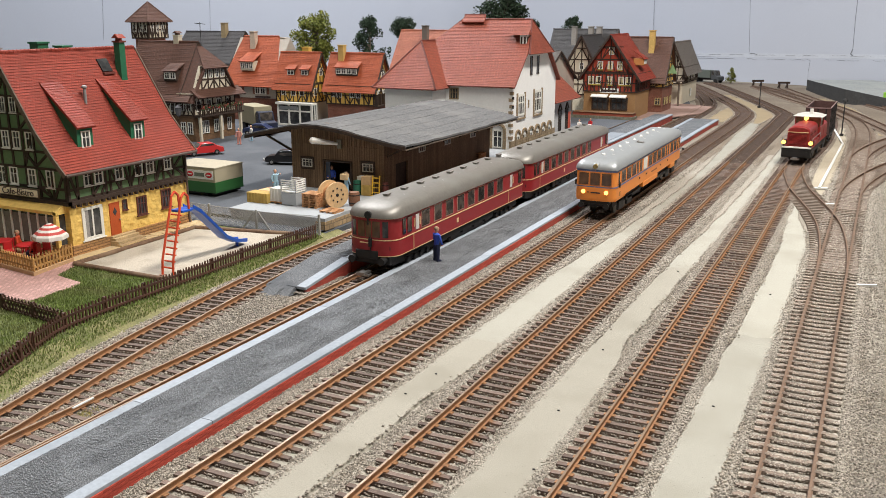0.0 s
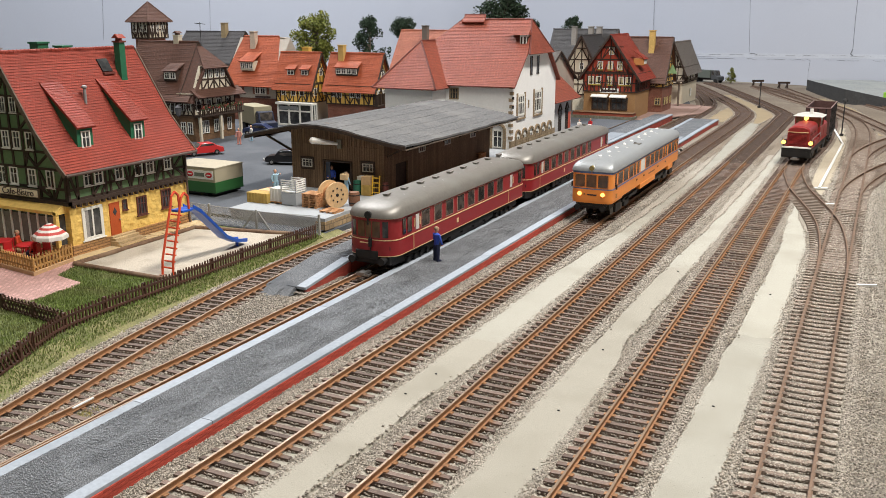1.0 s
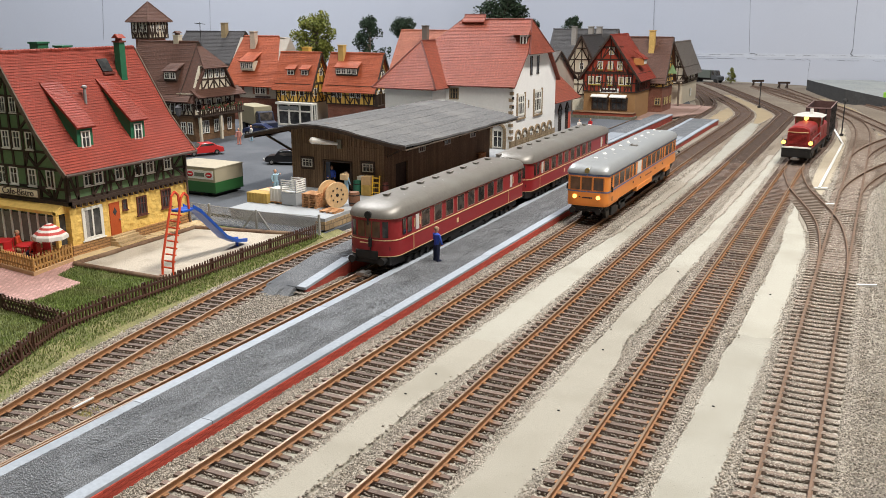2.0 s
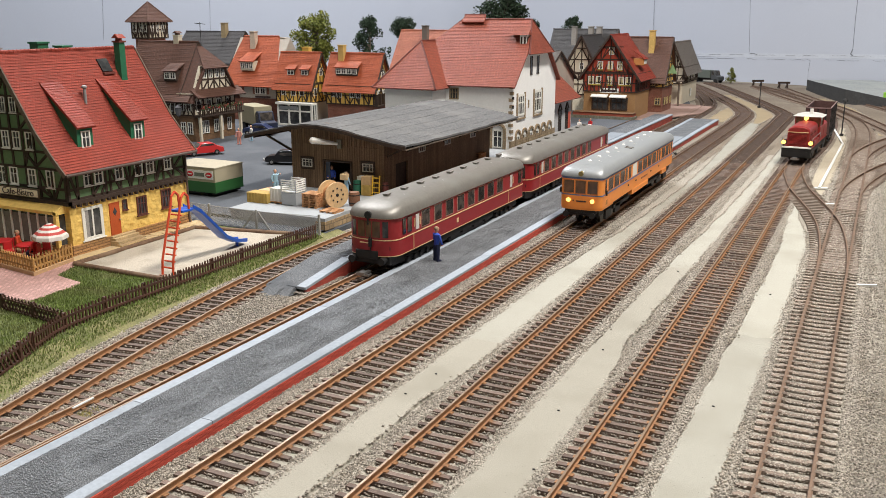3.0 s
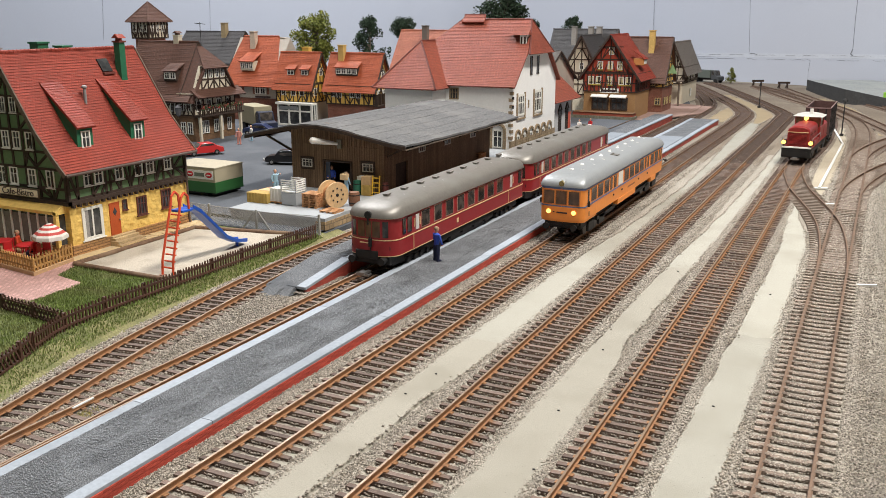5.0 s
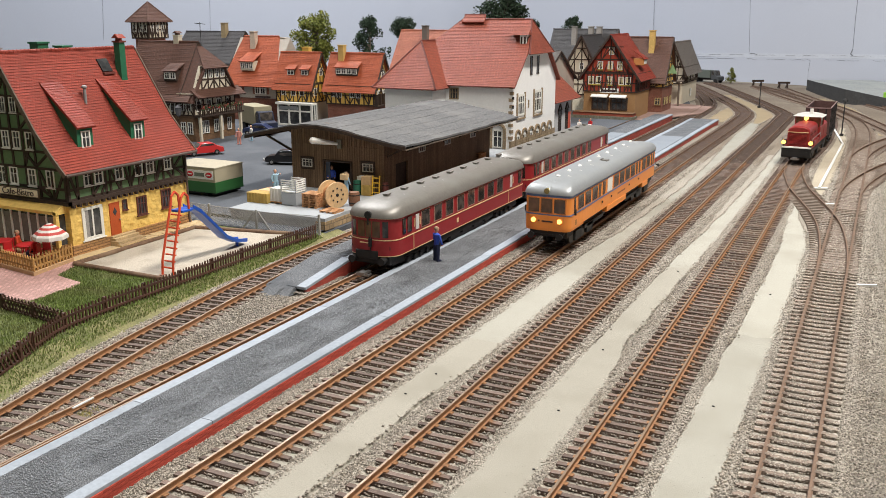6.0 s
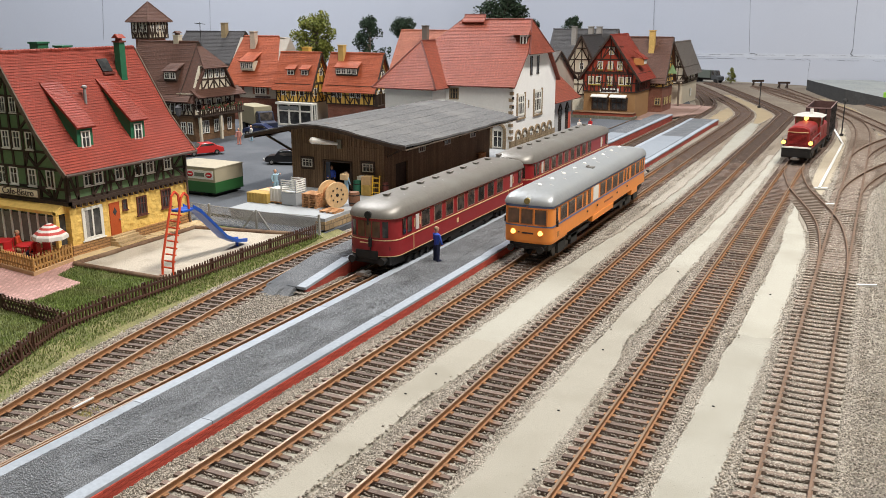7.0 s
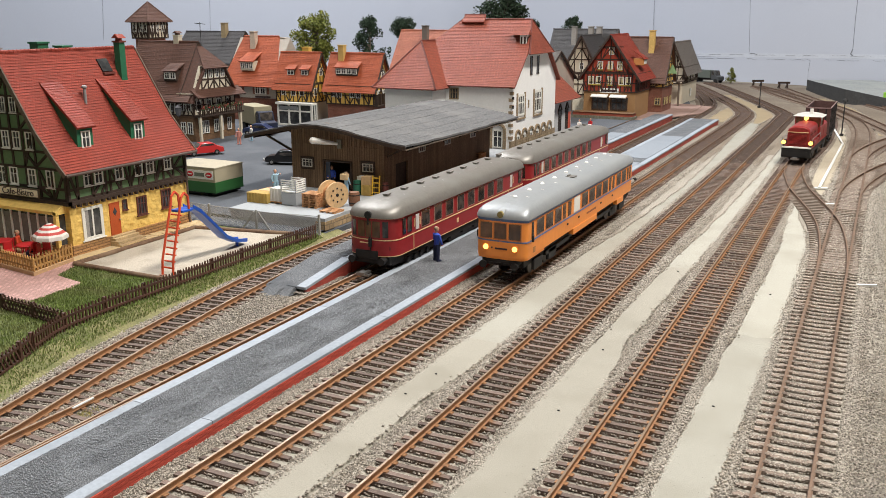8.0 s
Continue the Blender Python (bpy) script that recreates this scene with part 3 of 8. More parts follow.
solid("plastic_scrap", Build().beam((-277.1, 226.3, 5.3), (-277.5, 237.5, 5.3), 0.7, 0.6), STRIP, "thin white plastic rod lying beside the rail", "plastic scrap")


# ---- platforms ----
def platform(name, x0, x1, y0, y1, top, label, ramp=0, west=True, seed=1):
    """A platform: gravelled deck, painted kerb stones in lengths, red brick sides."""
    ob = thing(name, 0, 0, 0, 0, label, "platform", kind="structure")
    d = Build()
    ys = np.arange(y0, y1 + 1, 6.0)
    kx0 = x0 + 5.2 if west else x0
    rows = []
    for y in ys:
        h = top - (0.35 if y > y0 + ramp else 0) - max(0, (y0 + ramp - y) / max(ramp, 1)) * (top - 5.2)
        rows.append([(kx0 + (x1 - 5.8 - kx0) * i / 6, y, h + 0.5 * noise.noise(Vector((i * 0.9, y * 0.05, seed)))) for i in range(7)])
    for r, q in zip(rows, rows[1:]):
        for i in range(6):
            d.face(r[i], r[i + 1], q[i + 1], q[i])
    part("deck", d, PLATGRIT, ob, "dark blue-grey grit surface", smooth=True)
    yk = y0 + ramp
    part("core", Build().box(x0 + 1.6, x1 - 1.6, yk, y1, 0, top - 1.4), PLATGRIT, ob)
    if ramp:
        part("kerb_stone", Build().prism([(y0, 4.0), (y0, 5.6), (yk - 0.5, top), (yk - 0.5, top - 1.5)], "x", x1 - 6.5, x1), KERB, ob)
        part("brick_side", Build().prism([(y0 + 1, 0), (y0 + 1, 4.1), (yk - 0.3, top - 1.5), (yk - 0.3, 0)], "x", x1 - 1.6, x1 - 0.2), REDBRICK, ob)
        part("ramp_core", Build().prism([(y0, 0), (y0, 1.2), (yk, top - 1.4), (yk, 0)], "x", x0 + 1.6, x1 - 1.7), PLATGRIT, ob)
        # loose grit spilling down from the ramp's foot
        b = Build()
        rim = [(x0 - 5 + 25 * (k / 11) + 1.0 * math.sin(k * 2.1), y0 + 3 - 19 * math.sin(math.pi * (0.06 + 0.86 * k / 11)) + 1.2 * math.sin(k * 1.7)) for k in range(12)]
        inner = [(x0 + 1 + (x1 - 7 - x0) * k / 11, y0 + 5) for k in range(12)]
        for k in range(11):
            mid = [((p[0] + q[0]) / 2, (p[1] + q[1]) / 2) for p, q in ((rim[k], inner[k]), (rim[k + 1], inner[k + 1]))]
            b.face((*rim[k], 0.7), (*rim[k + 1], 0.7), (*mid[1], 4.4), (*mid[0], 4.4))
            b.face((*mid[0], 4.4), (*mid[1], 4.4), (*inner[k + 1], 6.1), (*inner[k], 6.1))
        part("grit_apron", b, PLATGRIT, ob, smooth=True)
    rnd = random.Random(seed)
    y = yk + (34 if ramp == 0 else 0)
    edges = [yk] if ramp == 0 else []
    while y < y1 - 20:
        edges.append(y)
        y += 134
    edges.append(y1)
    for a, c in zip(edges, edges[1:]):
        for side in ((0, 1) if west else (1,)):
            ka, kb = (x0, x0 + 5.2) if side == 0 else (x1 - 5.8, x1)
            j = rnd.uniform(-0.35, 0.35)
            k = Build().prism([(ka + j, top - 1.5), (kb + j, top - 1.5), (kb + j, top - 0.25), (kb - 0.4 + j, top), (ka + 0.4 + j, top), (ka + j, top - 0.25)], "y", a + 0.15, c - 0.15)
            part("kerb_stone", k, KERB, ob)
            xw = x0 + 0.9 if side == 0 else x1 - 0.9
            part("brick_side", Build().box(xw - 0.7, xw + 0.7, a + 0.1, c - 0.1, 0, top - 1.5), REDBRICK, ob)
    return ob


centre = platform("platform_1", -256.8, -215.3, 70, 1372, 8.0, "long platform with grey grit deck and pale blue kerbs")
platform("platform_2", -313, -286.5, 402, 1385, 11, "house platform with grey grit deck, pale kerb and ramp", ramp=50, west=False, seed=2)
bare = Build().box(-251.2, -221.4, 814, 920, 7.2, 8.05).box(-251.2, -221.4, 951, 1150, 7.2, 8.05)
solid("bare_deck", bare, BARE, "bare pale blue-grey deck plates without grit on the platform", "deck plate", kind="structure")
bare = Build().box(-312, -292.5, 1030, 1130, 10.2, 11.05)
solid("bare_deck", bare, BARE, "bare pale blue-grey deck plates without grit on the platform", "deck plate", kind="structure")


# ---- town ground ----
def sheet(name, poly, z0, z1, material, label, category, kind="structure"):
    return solid(name, Build().prism(poly, "z", z0, z1), material, label, category, kind=kind)


EARTH = mat("trackside_earth", (0.20, 0.19, 0.085), 0.95, vary=0.4, grain=900, patch=60, bump=0.3, second=(0.12, 0.13, 0.05))
bank = Build()
edge = [(-300, 130), (-312, 190), (-321, 227), (-337, 270), (-343, 310), (-346, 355), (-347, 404), (-347, 462), (-347, 540)]
for (xa, ya), (xb, yb) in zip(edge, edge[1:]):
    bank.slot = 1
    bank.face((xa + 9, ya, 0.3), (xb + 9, yb, 0.3), (xb - 9, yb, 4.0), (xa - 9, ya, 4.0))
    bank.slot = 0
    bank.face((xa - 9, ya, 4.0), (xb - 9, yb, 4.0), (-2000, yb, 4.0), (-2000, ya, 4.0))
solid("grass_bank", bank, [GRASS, EARTH], "green grass ground sloping down to the track", "grass", kind="structure")
sheet("street", [(-2400, 524), (-354, 524), (-352, 900), (-318, 930), (-318, 1290), (-290, 1560), (-420, 2100), (-600, 3300), (-2400, 3300)], -1, 4.0, TOWN, "blue-grey asphalt street and yard round the station", "street")
sheet("brick_square", [(-420, 1345), (-318, 1345), (-262, 1480), (-262, 1600), (-330, 1640), (-420, 1560)], 3, 4.6, mat("brown_paving", (0.30, 0.20, 0.17), 0.9, vary=0.15, grain=500, patch=40, bump=0.05), "reddish brown paved square at the street's end", "pavement")
sheet("paved_court", [(-520, 318), (-411, 312), (-412, 354), (-440, 359), (-447, 382), (-448, 390), (-520, 392)], 3, 4.5, PINK, "pink brick paving before the cafe terrace", "pavement")
sheet("house_path", [(-466, 386), (-449, 386), (-447, 510), (-466, 510)], 3, 4.7, mat("sandstone_slab", (0.50, 0.37, 0.20), 0.85, vary=0.2, grain=300, patch=90, bump=0.08, second=(0.38, 0.30, 0.19)), "sandstone slab path along the cafe wall", "pavement")
sheet("dock_strip", [(-447, 508), (-372, 510), (-360, 514), (-359, 530), (-447, 530)], 3, 4.45, TOWN, "grey ground strip between mesh fence and loading dock", "pavement")
sheet("back_court", [(-560, 505), (-448, 505), (-448, 530), (-560, 530)], 3, 4.4, TOWN, "grey yard strip behind the cafe", "pavement")
sand = Build()
nx, ny = 14, 20
for i in range(nx):
    for j in range(ny):
        q = []
        for a, c in ((i, j), (i + 1, j), (i + 1, j + 1), (i, j + 1)):
            u, v = a / nx, c / ny
            x = -446 + 70 * u
            y = 382 + (109 + 15 * u) * v
            q.append((x, y, 4.7 + 0.5 * noise.noise(Vector((x * 0.06, y * 0.06, 3)))))
        sand.face(*q)
solid("sandbox_sand", sand, PLAY, "pale coarse sand filling the playground sandbox", "sand", kind="structure", smooth=True)
LOG = mat("round_log", (0.13, 0.075, 0.045), 0.8, vary=0.3, grain=500, patch=60, bump=0.15, second=(0.20, 0.13, 0.08))
logs = Build()
for a, c in (((-448, 380, 5), (-372, 379.5, 5)), ((-448, 380, 5), (-448, 491, 5)), ((-448, 491, 5), (-371, 507, 5))):
    logs.rod(a, c, 1.9, 1.9, 10)
solid("sandbox_edging", logs, LOG, "brown round logs edging the sandbox", "edging", smooth=True)


def blades(name, poly_rows, count, seed, z, label, dry=0.0):
    """Upright grass fibres over rows of (y, left, right)."""
    rng = np.random.default_rng(seed)
    ys = rng.uniform(poly_rows[0][0], poly_rows[-1][0], count)
    a = np.interp(ys, [r[0] for r in poly_rows], [r[1] for r in poly_rows])
    c = np.interp(ys, [r[0] for r in poly_rows], [r[2] for r in poly_rows])
    xs = a + (c - a) * rng.random(count)
    b = Build()
    for x, y in zip(xs, ys):
        t, h, w = rng.uniform(0, math.tau), rng.uniform(0.8, 1.9), 0.24
        lx, ly = rng.uniform(-0.7, 0.7, 2)
        zz = z(x, y)
        b.v += [(x - w * math.cos(t), y - w * math.sin(t), zz), (x + w * math.cos(t), y + w * math.sin(t), zz), (x + lx, y + ly, zz + h)]
        n = len(b.v)
        b.f.append((n - 3, n - 2, n - 1))
        b.m.append(0)
    solid(name, b, BLADE, label, "grass", kind="stuff")


blades("lawn_grass", [(235, -410, -341), (262, -430, -349), (300, -450, -357), (318, -411, -357), (354, -413, -357), (360, -440, -357), (379, -446, -357)], 27000, 3, lambda x, y: 4.0, "short green grass fibres on the cafe garden")
blades("trackside_grass", [(200, -336, -314), (235, -345, -321), (270, -352, -333), (310, -357, -340), (355, -357, -343), (462, -357, -345), (515, -356, -350)], 10000, 4, lambda x, y: min(4.0, max(0.3, 0.3 + (float(np.interp(y, [e[1] for e in edge], [e[0] for e in edge])) + 9 - x) * 0.206)), "straggly grass along the foot of the fence")


# ---- house helpers ----
def shifted(b, ob):
    root = ob
    while root.parent:
        root = root.parent
    o = root.matrix_basis.translation / MM
    b.v = [(x - o.x, y - o.y, z - o.z) for x, y, z in b.v]
    return b


def wpart(name, b, mats, parent, label="", smooth=False, bevel=0):
    """A part built in the world's millimetres."""
    return part(name, shifted(b, parent), mats, parent, label, smooth, bevel)


TIMBER = mat("dark_timber", (0.045, 0.028, 0.02), 0.75, vary=0.3, grain=700, patch=90, bump=0.05)
FRAME = mat("white_window_frame", (0.76, 0.75, 0.70), 0.5, vary=0.05, bump=0)
PANE = mat("house_window_glass", (0.04, 0.042, 0.045), 0.1, vary=0.4, grain=200, patch=120, bump=0, second=(0.10, 0.10, 0.10), spec=0.5)


class Face:
    """One wall of a house: 'S' faces the viewer's end (-y), 'E' faces the tracks (+x)."""

    def __init__(self, side, x, y):
        self.side, self.x, self.y = side, x, y

    def p(self, u, z, out=0.0):
        return (self.x + u, self.y - out, z) if self.side == "S" else (self.x + out, self.y + u, z)

    def slab(self, b, u0, u1, z0, z1, o0, o1):
        a, c = self.p(u0, z0, o0), self.p(u1, z1, o1)
        return b.box(min(a[0], c[0]), max(a[0], c[0]), min(a[1], c[1]), max(a[1], c[1]), z0, z1)

    def up(self):
        return (0, -1, 0) if self.side == "S" else (1, 0, 0)


def window(face, house, u, z, w, h, frame=None, cross=True, bars=1, name="window", sill=False):
    """A framed window: pane, frame round it, bars; u, z is its lower left corner."""
    frame = frame or FRAME
    t = max(0.5, min(w, h) * 0.11)
    win = wpart(name, face.slab(Build(), u, u + w, z, z + h, -0.3, 0.25), PANE, house)
    fr = Build()
    face.slab(fr, u - t * 0.3, u + t, z, z + h, 0.2, 0.75)
    face.slab(fr, u + w - t, u + w + t * 0.3, z, z + h, 0.2, 0.75)
    face.slab(fr, u + t, u + w - t, z, z + t, 0.2, 0.75)
    face.slab(fr, u + t, u + w - t, z + h - t, z + h, 0.2, 0.75)
    for k in range(1, bars + 1):
        c = u + w * k / (bars + 1)
        face.slab(fr, c - t * 0.35, c + t * 0.35, z + t, z + h - t, 0.2, 0.65)
    if cross:
        c = z + h * 0.62
        face.slab(fr, u + t, u + w - t, c - t * 0.3, c + t * 0.3, 0.22, 0.62)
    wpart("window_frame", fr, frame, win)
    if sill:
        wpart("sill", face.slab(Build(), u - t, u + w + t, z - 0.7, z, 0.1, 1.3), frame, win)
    return win


def beams(face, house, bars, material=None, w=1.5, joined=False, out=0.5, name="beam"):
    """Timber bars on a wall: rows of (u0, z0, u1, z1)."""
    material = material or TIMBER
    b = Build()
    for k, (u0, z0, u1, z1) in enumerate(bars):
        d = out + 0.05 * (k % 6)
        b.beam(face.p(u0, z0, d * 0.5), face.p(u1, z1, d * 0.5), w, d + 0.2, face.up())
        if not joined:
            wpart(name, b, material, house)
            b = Build()
    if joined:
        wpart("timber_frame", b, material, house)


def timber_grid(u0, u1, z0, z1, posts, braces=True, seed=1, rail=True):
    """Posts, rails and slanting braces between two floor lines."""
    rnd = random.Random(seed)
    bars = [(u0, z0 + 0.8, u1, z0 + 0.8), (u0, z1 - 0.8, u1, z1 - 0.8)]
    if rail:
        bars.append((u0, (z0 + z1) / 2, u1, (z0 + z1) / 2))
    us = [u0 + 0.8 + (u1 - u0 - 1.6) * k / posts for k in range(posts + 1)]
    bars += [(u, z0, u, z1) for u in us]
    if braces:
        for k, (a, c) in enumerate(zip(us, us[1:])):
            if rnd.random() < 0.55:
                bars.append((a, z0 + 1, c, (z0 + z1) / 2) if k % 2 else (c, z0 + 1, a, (z0 + z1) / 2))
            if rnd.random() < 0.3:
                bars.append((a, z0 + 1, c, z1 - 1) if k % 2 else (c, z0 + 1, a, z1 - 1))
    return bars


def tiled_slope(house, a, b, c, d, material, course=2.0, thick=1.6, label="", name="roof_slope"):
    """A roof slope with stepped courses; a, b: the eave's ends, d, c: the upper ends over a and b."""
    a, b, c, d = (Vector(q) for q in (a, b, c, d))
    n = max(2, int(((d - a).length + (c - b).length) / 2 / course))
    nrm = (b - a).cross(d - a).normalized()
    if nrm.z < 0:
        nrm = -nrm
    m = Build()
    for k in range(n):
        p, q = a.lerp(d, k / n), b.lerp(c, k / n)
        r, s = a.lerp(d, (k + 1) / n), b.lerp(c, (k + 1) / n)
        lift = nrm * 0.27
        m.face(p + lift, q + lift, s, r)
        m.face(p, q, q + lift, p + lift)
    low = -nrm * thick
    m.face(a + low, d + low, c + low, b + low)
    for p, q in ((a, b), (b, c), (c, d), (d, a)):
        m.face(p, q, q + low, p + low)
    return wpart(name, m, material, house, label)


def ridge_caps(house, a, b, material, r=1.5, step=3.6, name="ridge_tiles"):
    a, b = Vector(a), Vector(b)
    n = max(1, int((b - a).length / step))
    m = Build()
    for k in range(n):
        p, q = a.lerp(b, k / n), a.lerp(b, (k + 0.97) / n)
        m.rod(p, q, r, r * 0.82, 8)
    tagged(wpart(name, m, material, house), kind="stuff")


def chimney(house, x, y, z0, z1, sx, sy, material, cap=None, roofed=None):
    c = wpart("chimney", Build().box(x - sx / 2, x + sx / 2, y - sy / 2, y + sy / 2, z0, z1), material, house)
    wpart("chimney_cap", Build().box(x - sx / 2 - 0.8, x + sx / 2 + 0.8, y - sy / 2 - 0.8, y + sy / 2 + 0.8, z1, z1 + 1.2), cap or material, c)
    if roofed:
        wpart("chimney_hood", Build().prism([(x - sx / 2 - 1, z1 + 3), (x + sx / 2 + 1, z1 + 3), (x, z1 + 6)], "y", y - sy / 2 - 1, y + sy / 2 + 1).box(x - sx / 2, x + sx / 2, y - 0.6, y + 0.6, z1 + 1, z1 + 3), roofed, c)


def tile(name, colour, axes):
    return patterned(name, colour, [c * 0.58 for c in colour], 1.9, 1.6, 0.62, vary=0.24, gap=0.2, axes=axes, bump=0.2)


ROOF_Y = tile("red_tiles_lengthwise", (0.35, 0.054, 0.032), "YZ")
ROOF_X = tile("red_tiles_crosswise", (0.37, 0.062, 0.036), "XZ")
CAP = mat("ridge_tile", (0.15, 0.04, 0.03), 0.65, vary=0.2, bump=0.03)


# ---- the cafe ----
def cafe():
    h = thing("cafe_house", -513, 450, 4, 0, "half-timbered green cafe with red tiled roof and yellow ground floor", "house")
    green = mat("green_infill", (0.12, 0.20, 0.095), 0.75, vary=0.12, grain=500, patch=50, bump=0.04)
    yellow = mat("yellow_rubble", (0.80, 0.54, 0.15), 0.75, vary=0.1, grain=240, patch=60, bump=0.9, second=(0.74, 0.48, 0.13))
    plinth = patterned("brown_plinth_stone", (0.44, 0.24, 0.10), (0.20, 0.11, 0.05), 7, 1.9, 0.8, axes="SZ", bump=0.3, gap=0.25)
    dkgreen = mat("dark_green_boards", (0.02, 0.13, 0.065), 0.55, vary=0.1, grain=400, patch=60, bump=0.02)
    redwood = mat("red_brown_wood", (0.46, 0.085, 0.022), 0.5, vary=0.1, bump=0.02)
    gutter = mat("grey_gutter", (0.10, 0.07, 0.06), 0.5, vary=0.1, bump=0)
    x0, x1, y0, y1 = -560, -466, 396, 505
    wpart("ground_floor", Build().box(x0, x1, y0, y1, 4, 39), yellow, h, "yellow rough stone walls")
    wpart("plinth", Build().box(x0 - 1, x1 + 1.4, y0 - 1.4, y1 + 1, 3.5, 11).box(x0 - 1, x1 + 2.0, y0 - 2, y1 + 1, 3.5, 7), plinth, h, "brown coursed stone plinth")
    prof = [(-459, 60), (-468, 69.5), (-482, 86), (-513, 135)]
    inner = [(x1, 39), (x1, 60), (-482, 84), (-513, 132), (-544, 84), (x0, 60), (x0, 39)]
    wpart("upper_wall", Build().prism(inner, "y", y0, y1), green, h, "green infill between dark timbers")
    E, S = Face("E", x1, y0), Face("S", x0, y0)
    wpart("jetty_beam", Build().box(x1 - 1, x1 + 1.8, y0 - 2, y1 + 1, 38, 40.5).box(x0, x1 + 1.8, y0 - 2.2, y0 + 1, 38, 40.5), TIMBER, h)
    for k in range(22):
        y = y0 + 1 + k * 5
        wpart("joist_end", Build().box(x1 + 0.5, x1 + 3, y, y + 1.8, 36.3, 38.2), TIMBER, h)
    posts = [0.8, 8, 20, 32, 36, 45, 54, 62, 68, 78, 86, 96, 108]
    bars = [(0, 41.2, 109, 41.2), (0, 48, 109, 48), (0, 59, 109, 59)] + [(u, 40, u, 60) for u in posts]
    bars += [(8, 41, 2, 58), (20, 41, 26, 48), (32, 48, 27, 41), (36, 58, 44, 42), (54, 41, 49, 58), (54, 42, 61, 58), (68, 48, 64, 41), (78, 41, 84, 58), (86, 58, 79, 42), (96, 41, 89, 48), (96, 48, 107, 58), (108, 41, 99, 48)]
    beams(E, h, bars, w=1.7)
    for u in (13.5, 22.5, 40.5, 58.5, 69.5, 87):
        window(E, h, u, 48.6, 7.2, 10.4, sill=True)
    # gable wall: timber storeys up to the ridge
    def half(z):
        return np.interp(z, [60, 84, 132], [47, 31, 0.5])
    gb = [(0, 41.2, 94, 41.2), (0, 48.5, 94, 48.5), (0, 61, 94, 61)]
    for z in (72, 85.5, 96, 107, 118):
        gb.append((47 - half(z), z, 47 + half(z), z))
    for u in (1, 12, 25, 38, 47, 58, 70, 82, 93):
        gb.append((u, 40, u, 61))
    for u in (26, 36, 47, 58, 68):
        gb.append((u, 61, u, 85))
    for u in (38, 47, 56):
        gb.append((u, 85, u, 107))
    gb += [(47, 107, 47, 131), (82, 41, 93, 60), (70, 60, 80, 42), (58, 41, 69, 48), (25, 60, 36, 42), (12, 42, 2, 60), (68, 62, 58, 72), (68, 62, 80, 71), (26, 62, 16, 71), (56, 86, 68, 96), (38, 86, 26, 96), (56, 107, 48, 118), (38, 107, 46, 118), (58, 62, 67, 84), (70, 48, 82, 41)]
    beams(S, h, gb, w=1.7)
    for u in (15, 30, 41.5, 59, 76):
        window(S, h, u + 0.5, 48.8, 7.2, 11.6, sill=True)
    for u in (28.5, 38.5, 49, 61):
        window(S, h, u, 73, 6.6, 11.6, sill=True)
    for u in (39.5, 49.5):
        window(S, h, u, 96.6, 5.8, 10, sill=True)
    # roof: flared slopes with courses
    ya, yb = 389.5, 510.5
    for sx in (1, -1):
        side = [(-513 + sx * (x + 513), z) for x, z in prof]
        for (xa, za), (xb, zb) in zip(side, side[1:]):
            tiled_slope(h, (xa, ya, za), (xa, yb, za), (xb, yb, zb), (xb, ya, zb), ROOF_Y, 2.1, 1.5)
        for y in (ya - 0.3, yb + 0.3):
            b = Build()
            for (xa, za), (xb, zb) in zip(side, side[1:]):
                b.beam((xa, y, za - 1.2), (xb, y, zb - 1.2), 1.0, 3.0)
            wpart("barge_board", b, GREYWOOD, h)
        xg = -513 + sx * 54.8
        wpart("gutter", Build().rod((xg, ya, 59.0), (xg, yb, 59.0), 1.0, 1.0, 10), gutter, h, smooth=True)
    ridge_caps(h, (-513, ya, 134.9), (-513, yb, 134.9), ROOF_Y, 1.4, 3.0)
    # dormers with tall shed roofs
    for yc in (419.5, 466.5):
        w = 6.6
        d = wpart("dormer", Build().prism([(-471.5, 71), (-471.5, 87), (-496, 108), (-490, 96)], "y", yc - w, yc + w), dkgreen, h, "dark green boarded dormer")
        a, c = Vector((-468.5, yc - w - 1.2, 85.2)), Vector((-499.5, yc - w - 1.2, 113.5))
        tiled_slope(d, (a.x, a.y, a.z + 1.5), (a.x, yc + w + 1.2, a.z + 1.5), (c.x, yc + w + 1.2, c.z + 1.2), (c.x, c.y, c.z + 1.2), ROOF_Y, 2.1, 1.4, name="dormer_roof")
        f = Face("E", -471.5, yc - w)
        window(f, d, 3.2, 72.5, 7.0, 11.5, name="dormer_window")
    chimney(h, -501, 485, 104, 139, 5.4, 5.4, dkgreen, CAP, ROOF_X)
    chimney(h, -530, 440, 104, 139, 8, 9, dkgreen)
    chimney(h, -530, 460, 104, 136, 8, 8, dkgreen)
    chimney(h, -532, 404, 104, 136, 8, 8, mat("grey_render", (0.28, 0.26, 0.25), 0.8, bump=0.05))
    sky = wpart("roof_window", Build().beam((-502, 473, 119), (-507.5, 473, 127.6), 9, 1.2, (0, 0, 1)), PANE, h)
    wpart("flashing", Build().box(-503, -500, 468.2, 477.8, 117, 118.5), CAP, sky)
    wpart("vent_pipe", Build().rod((-491, 440.5, 98), (-491, 440.5, 110), 1.1, 1.1, 10).ball(-491, 440.5, 110.5, 2.0, 1, 1, 0.7), mat("grey_vent", (0.28, 0.27, 0.27), 0.5, bump=0), h, smooth=True)
